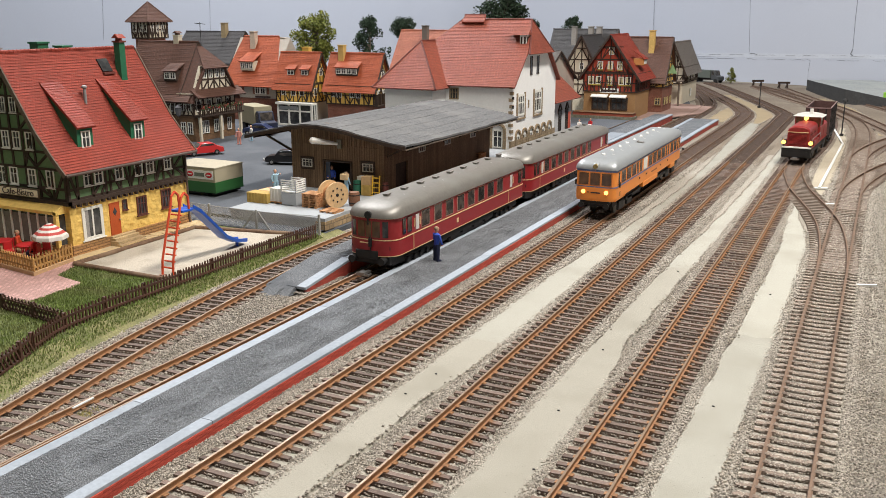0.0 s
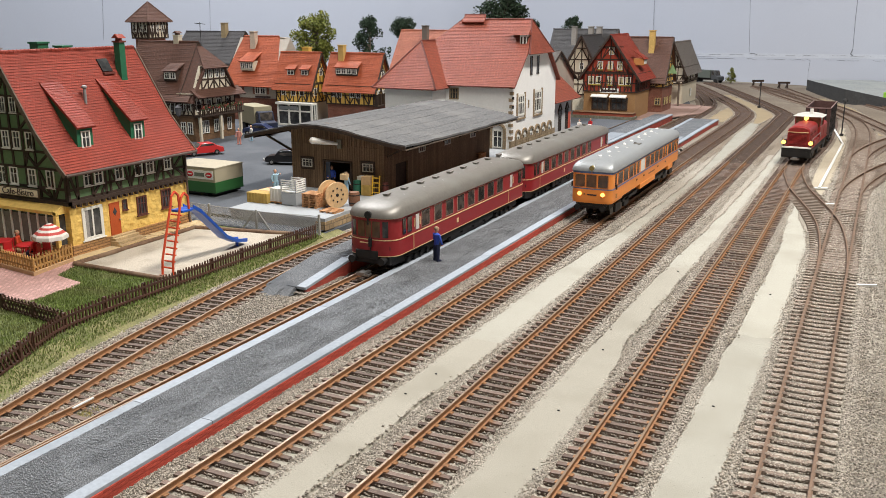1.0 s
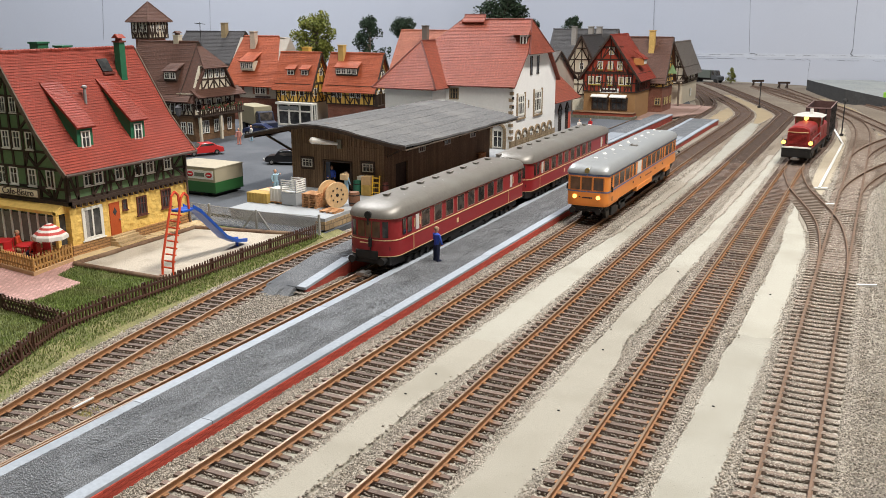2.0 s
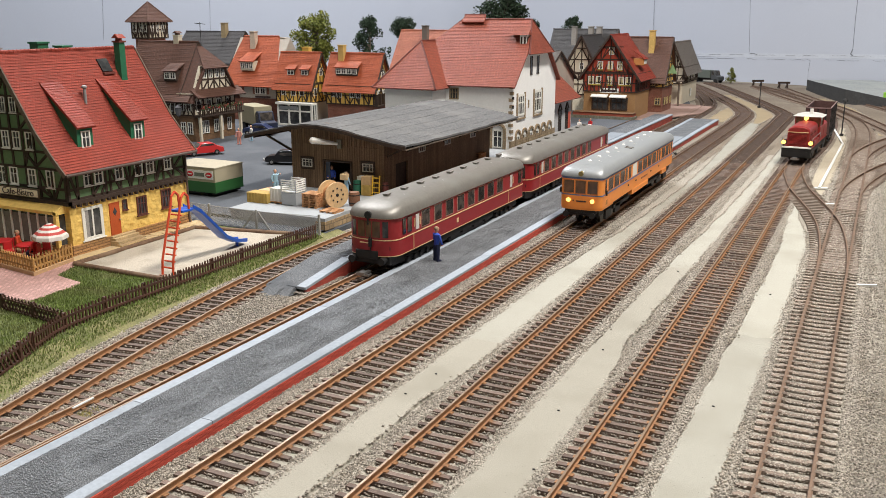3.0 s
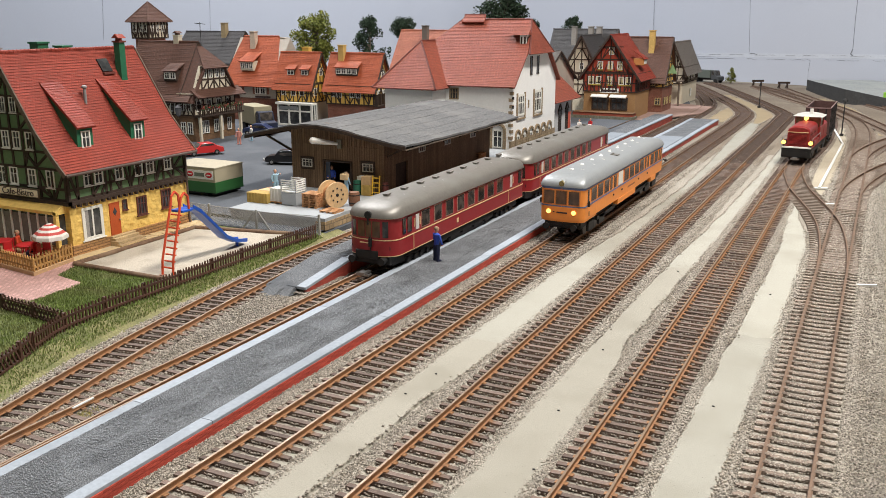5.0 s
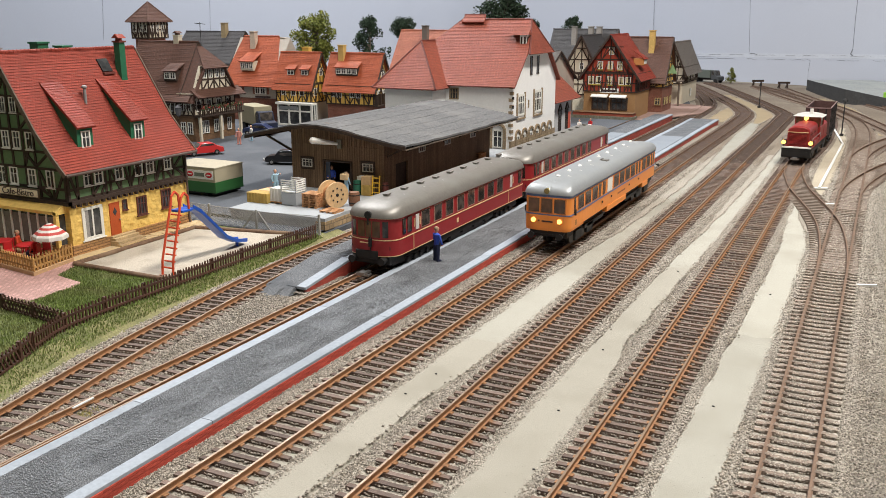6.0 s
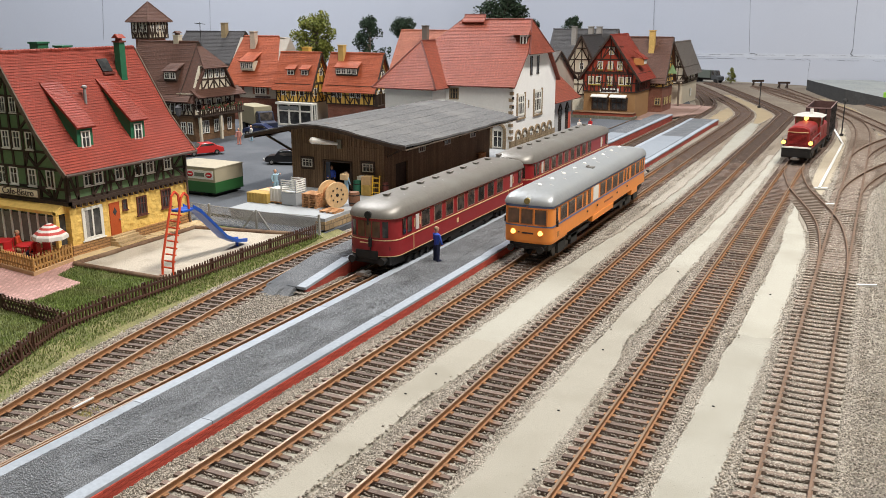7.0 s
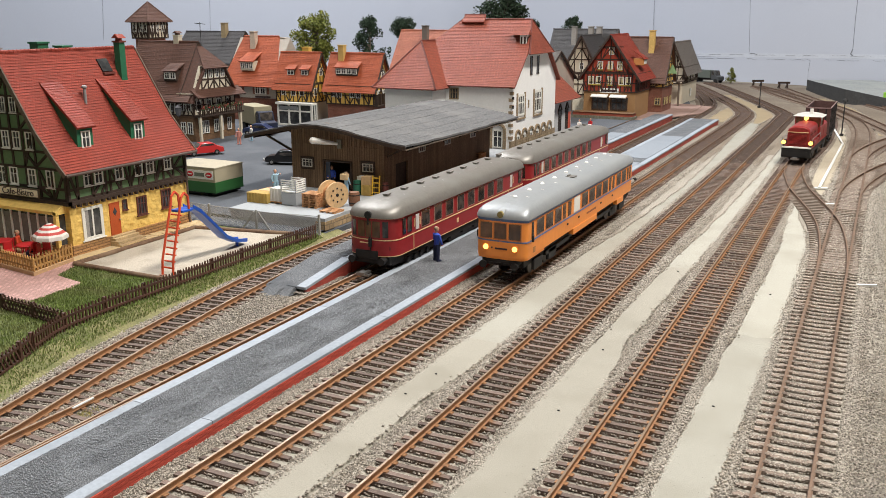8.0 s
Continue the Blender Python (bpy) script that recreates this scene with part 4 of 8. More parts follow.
    # ground floor openings towards the tracks
    w = window(E, h, 9.5, 12.5, 16.5, 22, bars=1, cross=False, name="large_window", sill=True)
    wpart("curtain", E.slab(Build(), 11, 14.5, 14, 33, 0.2, 0.35), mat("grey_curtain", (0.30, 0.29, 0.28), 0.8, bump=0), w)
    door = wpart("door", E.slab(Build(), 32.5, 41.5, 11, 33.5, -0.5, 0.6), redwood, h, "orange-red wooden door")
    wpart("door_pane", Build().raw([E.p(37, 30, 0.75), E.p(38.8, 27, 0.75), E.p(37, 24, 0.75), E.p(35.2, 27, 0.75), E.p(37, 30, 0.5), E.p(38.8, 27, 0.5), E.p(37, 24, 0.5), E.p(35.2, 27, 0.5)], [(0, 1, 2, 3), (0, 4, 5, 1), (1, 5, 6, 2), (2, 6, 7, 3), (3, 7, 4, 0)]), PANE, door)
    wpart("door_handle", Build().ball(*E.p(40.5, 21, 1.0), 0.6), STEEL, door)
    darkframe = mat("dark_red_frame", (0.11, 0.035, 0.025), 0.6, bump=0)
    for u, z, ww, hh in ((44.5, 26.5, 4.2, 7.5), (58, 20, 9, 13.5), (82, 20.5, 9.5, 14)):
        window(E, h, u, z, ww, hh, darkframe, bars=0 if ww < 5 else 2, sill=True)
    stair = patterned("stair_stone", (0.58, 0.43, 0.24), (0.35, 0.25, 0.14), 8, 2, 0.8, axes="YZ", bump=0.1)
    for k, (o, z) in enumerate(((12, 6), (9, 8), (6, 9.8), (3.6, 11))):
        wpart("step", Build().box(x1 + 1, x1 + o, 427 - (4 - k) * 0.4, 447 + (4 - k) * 0.6, 3.8, z), stair, h, bevel=0.2)
    wpart("downpipe", Build().rod((x1 + 2, y1 - 1, 4), (x1 + 2, y1 - 1, 58), 0.8, 0.8, 8), gutter, h, smooth=True)
    # glazed veranda along the gable
    ver = wpart("veranda_glass", Build().box(x0, -471, 389.5, y0, 12, 33), PANE, h)
    wpart("veranda_base", Build().box(x0, -470.5, 388.5, y0, 3.5, 12), plinth, h)
    wpart("veranda_roof", Build().prism([(387.5, 33), (387.5, 35), (396, 39.5), (396, 33)], "x", x0, -469), yellow, h)
    for k in range(11):
        x = -471.6 - k * 8.4
        wpart("mullion", Build().box(x - 0.6, x + 0.6, 388.6, 389.6, 12, 33), FRAME, ver)
    for k in range(10):
        x = -475.8 - k * 8.4
        wpart("curtain", Build().box(x - 3.2, x + 2.6, 389.2, 389.45, 12.5, 31), mat("veranda_curtain", (0.22, 0.20, 0.185), 0.9, vary=0.2, grain=400, bump=0) if k == 0 else bpy.data.materials["veranda_curtain"], ver)
    wpart("veranda_post", Build().box(-472, -469.5, 387.5, 390, 11, 35), yellow, h)
    sign = wpart("sign", Build().box(-527, -489, y0 - 3.6, y0 - 2.4, 41.5, 47.5), mat("sign_brown", (0.10, 0.07, 0.045), 0.6, bump=0), h, "cafe name board with black lettering")
    wpart("sign_panel", Build().box(-526.2, -489.8, y0 - 4.0, y0 - 3.5, 42.2, 46.8), mat("sign_cream", (0.80, 0.72, 0.56), 0.6, vary=0.1, bump=0), sign)
    cu = bpy.data.curves.new("sign_letters", "FONT")
    cu.body, cu.size, cu.extrude, cu.align_x, cu.align_y = "Cafe-Bistro", 6.2 * MM, 0.15 * MM, "CENTER", "CENTER"
    text = new("sign_letters", cu)
    text.parent = sign
    text.matrix_basis = pose((-508 + 513) * MM, (y0 - 4.2 - 450) * MM, (44.5 - 4) * MM, 90, 0, 0)
    cu.materials.append(LETTER)
    text.scale = (1.05, 1, 1)
    return h


cafe()


# ---- goods shed and its loading dock ----
CONCRETE = mat("dock_concrete", (0.35, 0.37, 0.39), 0.9, vary=0.1, grain=700, patch=40, bump=0.05, second=(0.33, 0.35, 0.37))
DOCKSTONE = patterned("dock_rubble", (0.42, 0.30, 0.17), (0.20, 0.15, 0.10), 6, 4, 0.85, axes="SZ", bump=0.4, gap=0.4)
SHEDWOOD = patterned("shed_boards", (0.215, 0.135, 0.078), (0.10, 0.062, 0.038), 60, 2.4, 0.8, axes="ZS", bump=0.3, gap=0.25, offset=0.0)
FELT = mat("roofing_felt", (0.118, 0.118, 0.12), 0.88, vary=0.28, grain=420, patch=22, bump=0.2, second=(0.17, 0.168, 0.166))


def dock():
    d = thing("loading_dock", -400, 640, 4, 0, "grey concrete loading dock with a stone-faced corner", "loading dock", kind="structure")
    poly = [(-447, 530), (-358, 530), (-358, 912), (-457, 912), (-457, 629), (-447, 600)]
    wpart("deck", Build().prism(poly, "z", 10.5, 13), CONCRETE, d)
    wpart("dock_wall", Build().prism([(x + (0.8 if x < -400 else -0.8), y + 0.8) for x, y in poly], "z", 3, 10.5), mat("dark_concrete", (0.38, 0.385, 0.38), 0.9, vary=0.2, grain=500, patch=40, bump=0.06), d)
    wpart("stone_face", Build().box(-366, -357.4, 529.2, 531, 3, 10.5).box(-358.8, -357.2, 531, 620, 2, 10.5), DOCKSTONE, d, "rubble stone facing")


dock()


def shed():
    h = thing("goods_shed", -410, 740, 13, 0, "dark brown boarded goods shed with grey felt roof", "shed")
    x0, x1, y0, y1 = -457, -364, 629, 850
    roof = [(-497, 58), (-480, 61.5), (-450, 67.5), (-421, 71.5), (-390, 65.5), (-364, 61), (-337, 56.6)]
    S, E = Face("S", x0, y0), Face("E", x1, y0)
    # front wall with the door opening left free
    for a, c in ((x0, -423), (-397, x1)):
        top = [(x, z - 1.5) for x, z in roof if a < x < c]
        zs = lambda x: np.interp(x, [p[0] for p in roof], [p[1] for p in roof]) - 1.5
        wpart("front_wall", Build().prism([(a, 13), (c, 13), (c, float(zs(c))), *top[::-1], (a, float(zs(a)))], "y", y0, y0 + 2), SHEDWOOD, h)
    wpart("front_wall", Build().prism([(-423, 37), (-397, 37), (-397, float(zs(-397))), (-421, 70), (-423, float(zs(-423)))], "y", y0, y0 + 2), SHEDWOOD, h)
    wpart("track_wall", Build().box(x1 - 2, x1, y0 + 2, 648, 13, 59.5).box(x1 - 2, x1, 648, 670, 36, 59.5).box(x1 - 2, x1, 670, y1, 13, 59.5), SHEDWOOD, h)
    wpart("street_wall", Build().box(x0, x0 + 2, y0 + 2, y1, 4, 62), SHEDWOOD, h)
    wpart("back_wall", Build().box(x0 + 2, x1 - 2, y1 - 2, y1, 13, 56), SHEDWOOD, h)
    wpart("plank_floor", Build().box(x0 + 2, x1 - 2, y0 + 2, y1 - 2, 13, 13.4), GREYWOOD, h)
    b = Build()
    rnd = random.Random(3)
    n = 70
    ys = [616 + (862 - 616) * k / n for k in range(n + 1)]
    fine = [float(v) for v in np.linspace(-497, -337, 41)]

    def felt(x, y):
        z = float(np.interp(x, [p[0] for p in roof], [p[1] for p in roof]))
        z -= 1.6 * math.exp(-((x + 421) / 9) ** 2)
        side = max(0.0, abs(x + 417) / 80 - 0.55) * 2.2
        front = max(0.0, (660 - y) / 44)
        return z + (0.5 + 1.1 * side) * noise.noise(Vector((x * 0.035, y * 0.028, 2.0))) + 0.9 * front * noise.noise(Vector((x * 0.05, 1.0, 5.0))) + 0.12 * noise.noise(Vector((x * 0.4, y * 0.4, 1.0)))

    grid = [[(x + (0.7 * noise.noise(Vector((y * 0.06, 9.0, x)))if x in (fine[0], fine[-1]) else 0), y + (0.8 * noise.noise(Vector((x * 0.07, 4.0, y))) if k in (0, n) else 0), felt(x, y)) for x in fine] for k, y in enumerate(ys)]
    for r, q in zip(grid, grid[1:]):
        for k in range(len(fine) - 1):
            b.face(r[k], r[k + 1], q[k + 1], q[k])
    for r in (grid[0], grid[-1]):
        for k in range(len(fine) - 1):
            b.face(r[k], r[k + 1], (r[k + 1][0], r[k + 1][1], r[k + 1][2] - 1.6), (r[k][0], r[k][1], r[k][2] - 1.6))
    for k in range(n):
        for e in (0, -1):
            p, q = grid[k][e], grid[k + 1][e]
            b.face(p, q, (q[0], q[1], q[2] - 1.6), (p[0], p[1], p[2] - 1.6))
    wpart("roof", b, FELT, h, "grey roofing felt", smooth=True)
    wpart("roof_lining", Build().prism([(x, z - 3.0) for x, z in roof] + [(x, z - 3.7) for x, z in roof[::-1]], "y", 617, 861), GREYWOOD, h)
    fb = Build().loft([[(x, 615.2, z - 3.6), (x, 616.8, z - 3.6), (x, 616.8, z - 1.0), (x, 615.2, z - 1.0)] for x, z in [(u, felt(u, 616)) for u in fine]])
    wpart("fascia", fb, TIMBER, h)
    rnd = random.Random(8)
    for k in range(11):
        x = -488 + k * 14.2
        b = Build()
        pts = [(x + rnd.uniform(-0.5, 0.5), 617 + q * 12.2, felt(x, 617 + q * 12.2) + 0.12) for q in range(21)]
        for a, c in zip(pts, pts[1:]):
            b.beam(a, c, 0.3, 0.08)
        wpart("felt_seam", b, FELT, h)
    # battens of the boarded gable
    for k in range(22):
        u = 2 + k * 4.2
        top = float(zs(x0 + u)) - 0.5
        low = 52 - (0.8 if k % 2 else 0)
        wpart("gable_batten", S.slab(Build(), u, u + 1.0, low, top, 0, 0.5), SHEDWOOD, h)
    wpart("gable_rail", S.slab(Build(), 0, 93, 50.4, 51.2, 0, 0.5), SHEDWOOD, h)
    for u in (11, 72):
        f = window(S, h, u, 31, 10.5, 7, mat("shed_window_bar", (0.55, 0.52, 0.46), 0.6, bump=0) if u == 11 else bpy.data.materials["shed_window_bar"], bars=2, name="barred_window")
        wpart("window_surround", S.slab(S.slab(S.slab(S.slab(Build(), u - 1.6, u - 0.2, 29, 40, 0, 1), u + 10.7, u + 12.1, 29, 40, 0, 1), u - 0.2, u + 10.7, 38.2, 40, 0, 1), u - 0.2, u + 10.7, 29, 30.6, 0, 1), TIMBER, f)
    wpart("door_surround", S.slab(S.slab(S.slab(Build(), 32.4, 34, 13, 38.6, 0, 1.2), 60, 61.6, 13, 38.6, 0, 1.2), 34, 60, 37, 38.6, 0, 1.2), TIMBER, h)
    sl = wpart("sliding_door", S.slab(Build(), 34, 38.5, 13.4, 37, -2.2, -1.2), mat("blue_grey_door", (0.06, 0.075, 0.11), 0.7, bump=0.03), h)
    for y in (690, 742, 800):
        window(Face("E", x1, y), h, 0, 40, 12, 8, bpy.data.materials["shed_window_bar"], bars=2, name="barred_window")
    for y in (648, 660):
        wpart("sliding_door", Build().box(x1 - 3.5, x1 - 2.4, y, y + 11.5, 13.4, 36), TIMBER, h)
    for k in range(7):
        y = 634 + k * 35
        wpart("eave_strut", Build().beam((x1, y, 44), (-340, y, 56), 1.4, 1.4), TIMBER, h)
        wpart("rafter", Build().beam((x1, y, 58.4), (-339, y, 54.3), 1.6, 1.6), TIMBER, h)
        wpart("eave_strut", Build().beam((x0, y, 42), (-488, y, 55.5), 1.6, 1.6), TIMBER, h)
        wpart("rafter", Build().beam((x0, y, 62), (-495, y, 55.5), 1.8, 1.8), TIMBER, h)
    wpart("purlin", Build().beam((-341, 617, 54.4), (-341, 858, 54.4), 1.4, 1.4), TIMBER, h)
    wpart("purlin", Build().beam((-488, 617, 55.6), (-488, 858, 55.6), 1.6, 1.6), TIMBER, h)
    horn = wpart("horn_bracket", S.slab(Build(), 47.5, 52, 49, 56.5, 0, 1.2), GREYROOF, h)
    wpart("horn_bell", Build().rod(S.p(49, 53, 2), S.p(32, 56.2, 13), 1.2, 3.0, 14).ball(*S.p(31.6, 56.2, 13.2), 3.0), WHITE, horn, "white plastic horn-shaped lamp arm", smooth=True)
    return h


shed()


# ---- station ----
def station():
    h = thing("station_building", -440, 990, 4, 0, "white plastered station with steep red tiled hipped roof", "station building")
    plaster = mat("white_station_plaster", (0.84, 0.84, 0.83), 0.85, vary=0.04, grain=500, patch=60, bump=0.05)
    stone = patterned("brown_quoin_stone", (0.36, 0.27, 0.17), (0.22, 0.17, 0.11), 5, 3, 0.85, axes="SZ", bump=0.3, gap=0.3)
    tx, ty = tile("station_tiles_crosswise", (0.35, 0.088, 0.054), "XZ"), tile("station_tiles_lengthwise", (0.35, 0.088, 0.054), "YZ")
    x0, x1, y0, y1 = -508, -366, 915, 1060
    wpart("main_wall", Build().box(x0 + 10, x1, y0, y1, 4, 86), plaster, h)
    yc, apex = (y0 + y1) / 2, 154
    zt = 116
    f = (zt - 86) / (apex - 86)
    wpart("gable_wall", Build().prism([(y0, 86), (y1, 86), (y1 - f * (y1 - yc), zt), (y0 + f * (yc - y0), zt)], "x", x0 + 60, x1), plaster, h)
    wpart("wing_wall", Build().box(-508, -448, 882, 1000, 4, 81), plaster, h)
    wpart("lower_stone", Build().box(x1 - 2, x1 + 0.9, y0 - 0.9, y1, 4, 22), stone, h, "brown ashlar base course")
    for k in range(9):
        z = 24 + k * 7
        wpart("quoin", Build().box(x1 - 3.5 + (k % 2), x1 + 0.7, y0 - 0.7, y0 + 3.5 + (k % 2) * 1.5, z, z + 3.5), stone, h)
    # main roof, ridge across the tracks' direction, half hip over the gable
    ex, ov = x1 + 5, 5
    yf, yb = y0 - ov, y1 + ov
    slope = (apex - 82) / (yc - yf)
    zh = 118
    yh0, yh1 = yf + (zh - 82) / slope, yb - (zh - 82) / slope
    rx = x1 - 6
    left = [(-446, 82), (-474.5, zh), (-484, 130), (-459, apex)]
    for (xa, za), (xb, zb) in zip(left, left[1:]):
        ya, yz = yf + (za - 82) / slope, yf + (zb - 82) / slope
        ra = ex if za <= zh else ex + (rx - ex) * (za - zh) / (apex - zh)
        rb = ex if zb <= zh else ex + (rx - ex) * (zb - zh) / (apex - zh)
        tiled_slope(h, (xa, ya, za), (ra, ya, za), (rb, yz, zb), (xb, yz, zb), tx, 2.6)
    tiled_slope(h, (-500, yb, 82), (ex, yb, 82), (ex, yh1, zh), (-478, yh1, zh), tx, 5)
    tiled_slope(h, (-478, yh1, zh), (ex, yh1, zh), (rx, yc, apex), (-459, yc, apex), tx, 5)
    tiled_slope(h, (ex + 3, yh0 - 2, zh - 2), (ex + 3, yh1 + 2, zh - 2), (rx, yc, apex), (rx, yc, apex), ty, 2.6)
    # wing roof: hipped end, its ridge running back into the main slope
    wy0, wy1, wx0, wx1 = 877, 1003, -522, -441
    near, far = (-484, 926, 130), (-484, 965, 130)
    tiled_slope(h, (wx0, wy0, 79), (wx1, wy0, 79), near, near, tx, 2.6)
    tiled_slope(h, (wx0, wy0, 79), (wx0, wy1, 79), far, near, ty, 4)
    tiled_slope(h, (wx1, wy0, 79), (wx1, 912, 79), far, near, ty, 2.6)
    tiled_slope(h, far, (-484, 1010, 130), (-459, yc, apex), (-459, yc, apex), ty, 4)
    tiled_slope(h, (wx0, wy1, 79), (-484, wy1 + 40, 79), (-484, 1010, 130), far, tx, 5)
    for a, c in (((-459, yc, apex), (rx, yc, apex)), ((wx0, wy0, 79.5), near), ((wx1, wy0, 79.5), near), (near, far), (far, (-459, yc, apex)), ((rx, yc, apex), (ex + 3, yh0 - 2, zh - 2)), ((rx, yc, apex), (ex + 3, yh1 + 2, zh - 2))):
        ridge_caps(h, a, c, CAP, 1.1, 3.4)
    tiled_slope(h, (-457, yc - 9, apex - 3), (-428, yc - 9, apex - 3), (-430, yc, apex + 5), (-457, yc, apex + 5), tx, 2.4)
    ridge_caps(h, (-457, yc, apex + 5), (-430, yc, apex + 5), CAP, 1.1, 3.4)
    turret = wpart("roof_turret", Build().box(x1 - 9, x1 - 1, yh0 + 10, yh0 + 19, zh + 4, zh + 20), plaster, h, "small white roof turret")
    wpart("turret_roof", Build().prism([(yh0 + 8, zh + 19), (yh0 + 21, zh + 19), (yh0 + 14.5, zh + 26)], "x", x1 - 20, x1 + 1.5), tx, turret)
    for y in (yh0 + 11, yh0 + 15):
        wpart("turret_louvre", Build().box(x1 - 1.2, x1 - 0.6, y, y + 2.6, zh + 9, zh + 17), TIMBER, turret)
        wpart("turret_louvre", Build().box(x1 - 8 + (y - yh0 - 11), x1 - 6 + (y - yh0 - 11), yh0 + 9.6, yh0 + 10.2, zh + 9, zh + 17), TIMBER, turret)
    E, S = Face("E", x1, y0), Face("S", x0, y0)
    frame = mat("brown_station_frame", (0.26, 0.19, 0.11), 0.7, vary=0.1, bump=0.02)
    for u, w, z, hh in ((17, 21, 48, 24), (70, 24, 47, 26)):
        win = window(E, h, u, z, w, hh, FRAME, bars=2, name="triple_window")
        wpart("stone_surround", E.slab(E.slab(E.slab(Build(), u - 3, u, z - 2, z + hh + 2, 0, 1.1), u + w, u + w + 3, z - 2, z + hh + 2, 0, 1.1), u - 3, u + w + 3, z - 4, z - 2, 0, 1.4), stone, win)
    for u in (54, 76):
        window(E, h, u, 92, 7, 21, TIMBER, bars=0, cross=False, name="gable_louvre")
    for u in (12, 33, 54, 75, 96, 117):
        win = window(E, h, u + 2, 12, 10, 14, FRAME, bars=1, name="arched_window")
        arch = Build()
        for k in range(7):
            a0, a1 = math.pi * k / 7, math.pi * (k + 1) / 7
            arch.beam(E.p(u + 7 - 7 * math.cos(a0), 26 + 6 * math.sin(a0), 0.8), E.p(u + 7 - 7 * math.cos(a1), 26 + 6 * math.sin(a1), 0.8), 2.6, 1.6, E.up())
        E.slab(E.slab(arch, u - 1.4, u + 1.2, 11, 26, 0, 1.6), u + 12.8, u + 15.4, 11, 26, 0, 1.6)
        wpart("stone_arch", arch, stone, win)
    wpart("station_crest", E.slab(Build(), 50, 53, 55, 64, 0, 0.8), frame, h)
    for k, z in enumerate((60, 70)):
        wpart("wall_lamp", E.slab(Build(), -0.5, 1, z - 1.5, z + 1.5, 0.5, 2.5), BLACK, h)
    window(S, h, 66, 66, 11, 13, frame, bars=2)
    win = window(S, h, 120, 14, 12, 20, FRAME, bars=1, name="entrance_door")
    arch = Build()
    for k in range(8):
        a0, a1 = math.pi * k / 8, math.pi * (k + 1) / 8
        arch.beam(S.p(126 - 8.4 * math.cos(a0), 34 + 7 * math.sin(a0), 1), S.p(126 - 8.4 * math.cos(a1), 34 + 7 * math.sin(a1), 1), 3, 2, S.up())
    S.slab(S.slab(arch, 116, 119.4, 13, 34, 0, 2), 132.6, 136, 13, 34, 0, 2)
    wpart("stone_arch", arch, stone, win)
    # low annex behind, with its own tiled roof
    ax0, ax1, ay0, ay1 = -426, -372, 1062, 1150
    wpart("annex_wall", Build().box(ax0, ax1 - 2, ay0, ay1, 4, 52), mat("grey_annex_plaster", (0.50, 0.50, 0.51), 0.85, vary=0.06, bump=0.03), h)
    tiled_slope(h, (ax1 + 8, ay0 - 2, 52), (ax1 + 8, ay1 + 10, 52), (-400, ay1 - 22, 96), (-400, ay0 - 2, 96), ty, 2.6)
    tiled_slope(h, (ax0 - 8, ay1 + 10, 52), (ax1 + 8, ay1 + 10, 52), (-400, ay1 - 22, 96), (-400, ay1 - 22, 96), tx, 4)
    f = Face("E", ax1 - 2, ay0)
    for u in (8, 36, 64):
        win = window(f, h, u, 10, 11, 30, TIMBER, bars=1, name="annex_window")
        wpart("pointed_arch", Build().beam(f.p(u - 1, 39, 0.6), f.p(u + 5.5, 47, 0.6), 2, 1.4, f.up()).beam(f.p(u + 12, 39, 0.6), f.p(u + 5.5, 47, 0.6), 2, 1.4, f.up()), TIMBER, win)
    wpart("red_poster", f.slab(Build(), 74, 84, 10, 34, 0.1, 1), mat("poster_red", (0.55, 0.10, 0.06), 0.6, bump=0), h, "small red notice panel")
    return h


station()

# ---- rolling stock ----
def plan(hw, length, rf, rr, e, inset=0.0, inset_y=None):
    """A car's outline seen from above, from the middle of the front, round by the right side, to the front again."""
    iy = inset if inset_y is None else inset_y
    q = []
    for k in range(13):
        a = k / 12 * math.pi / 2
        q.append(((hw - inset) * math.sin(a) ** e, iy + rf * (1 - math.cos(a) ** e)))
    for k in range(12, -1, -1):
        a = k / 12 * math.pi / 2
        q.append(((hw - inset) * math.sin(a) ** e, length - iy - rr * (1 - math.cos(a) ** e)))
    return q + [(-x, y) for x, y in q[::-1]][1:-1]


def wall_panel(b, outline, s0, s1, z0, z1, out, thick=0.5):
    """A plate that follows the outline from arc length s0 to s1, standing out from it."""
    p = [Vector((*q, 0)) for q in outline]
    acc = [0.0]
    for a, c in zip(p, p[1:]):
        acc.append(acc[-1] + (c - a).length)

    def spot(s, off):
        k = max(i for i in range(len(acc) - 1) if acc[i] <= s + 1e-9)
        t = (p[k + 1] - p[k]).normalized()
        return p[k] + t * (s - acc[k]) + Vector((t.y, -t.x, 0)) * off

    cuts = [s0] + [a for a in acc if s0 + 0.2 < a < s1 - 0.2] + [s1]
    rings = [[spot(s, out) + Vector((0, 0, z0)), spot(s, out) + Vector((0, 0, z1)), spot(s, out - thick) + Vector((0, 0, z1)), spot(s, out - thick) + Vector((0, 0, z0))] for s in cuts]
    return b.loft(rings)


def arc_to(outline, y):
    """The arc length along the right side at which the outline reaches y."""
    s, prev = 0.0, outline[0]
    for q in outline[1:]:
        d = math.dist(prev, q)
        if q[1] >= y:
            return s + d * (y - prev[1]) / max(q[1] - prev[1], 1e-6)
        s, prev = s + d, q
    return s


def mirrored(outline):
    return [(-x, y) for x, y in outline]


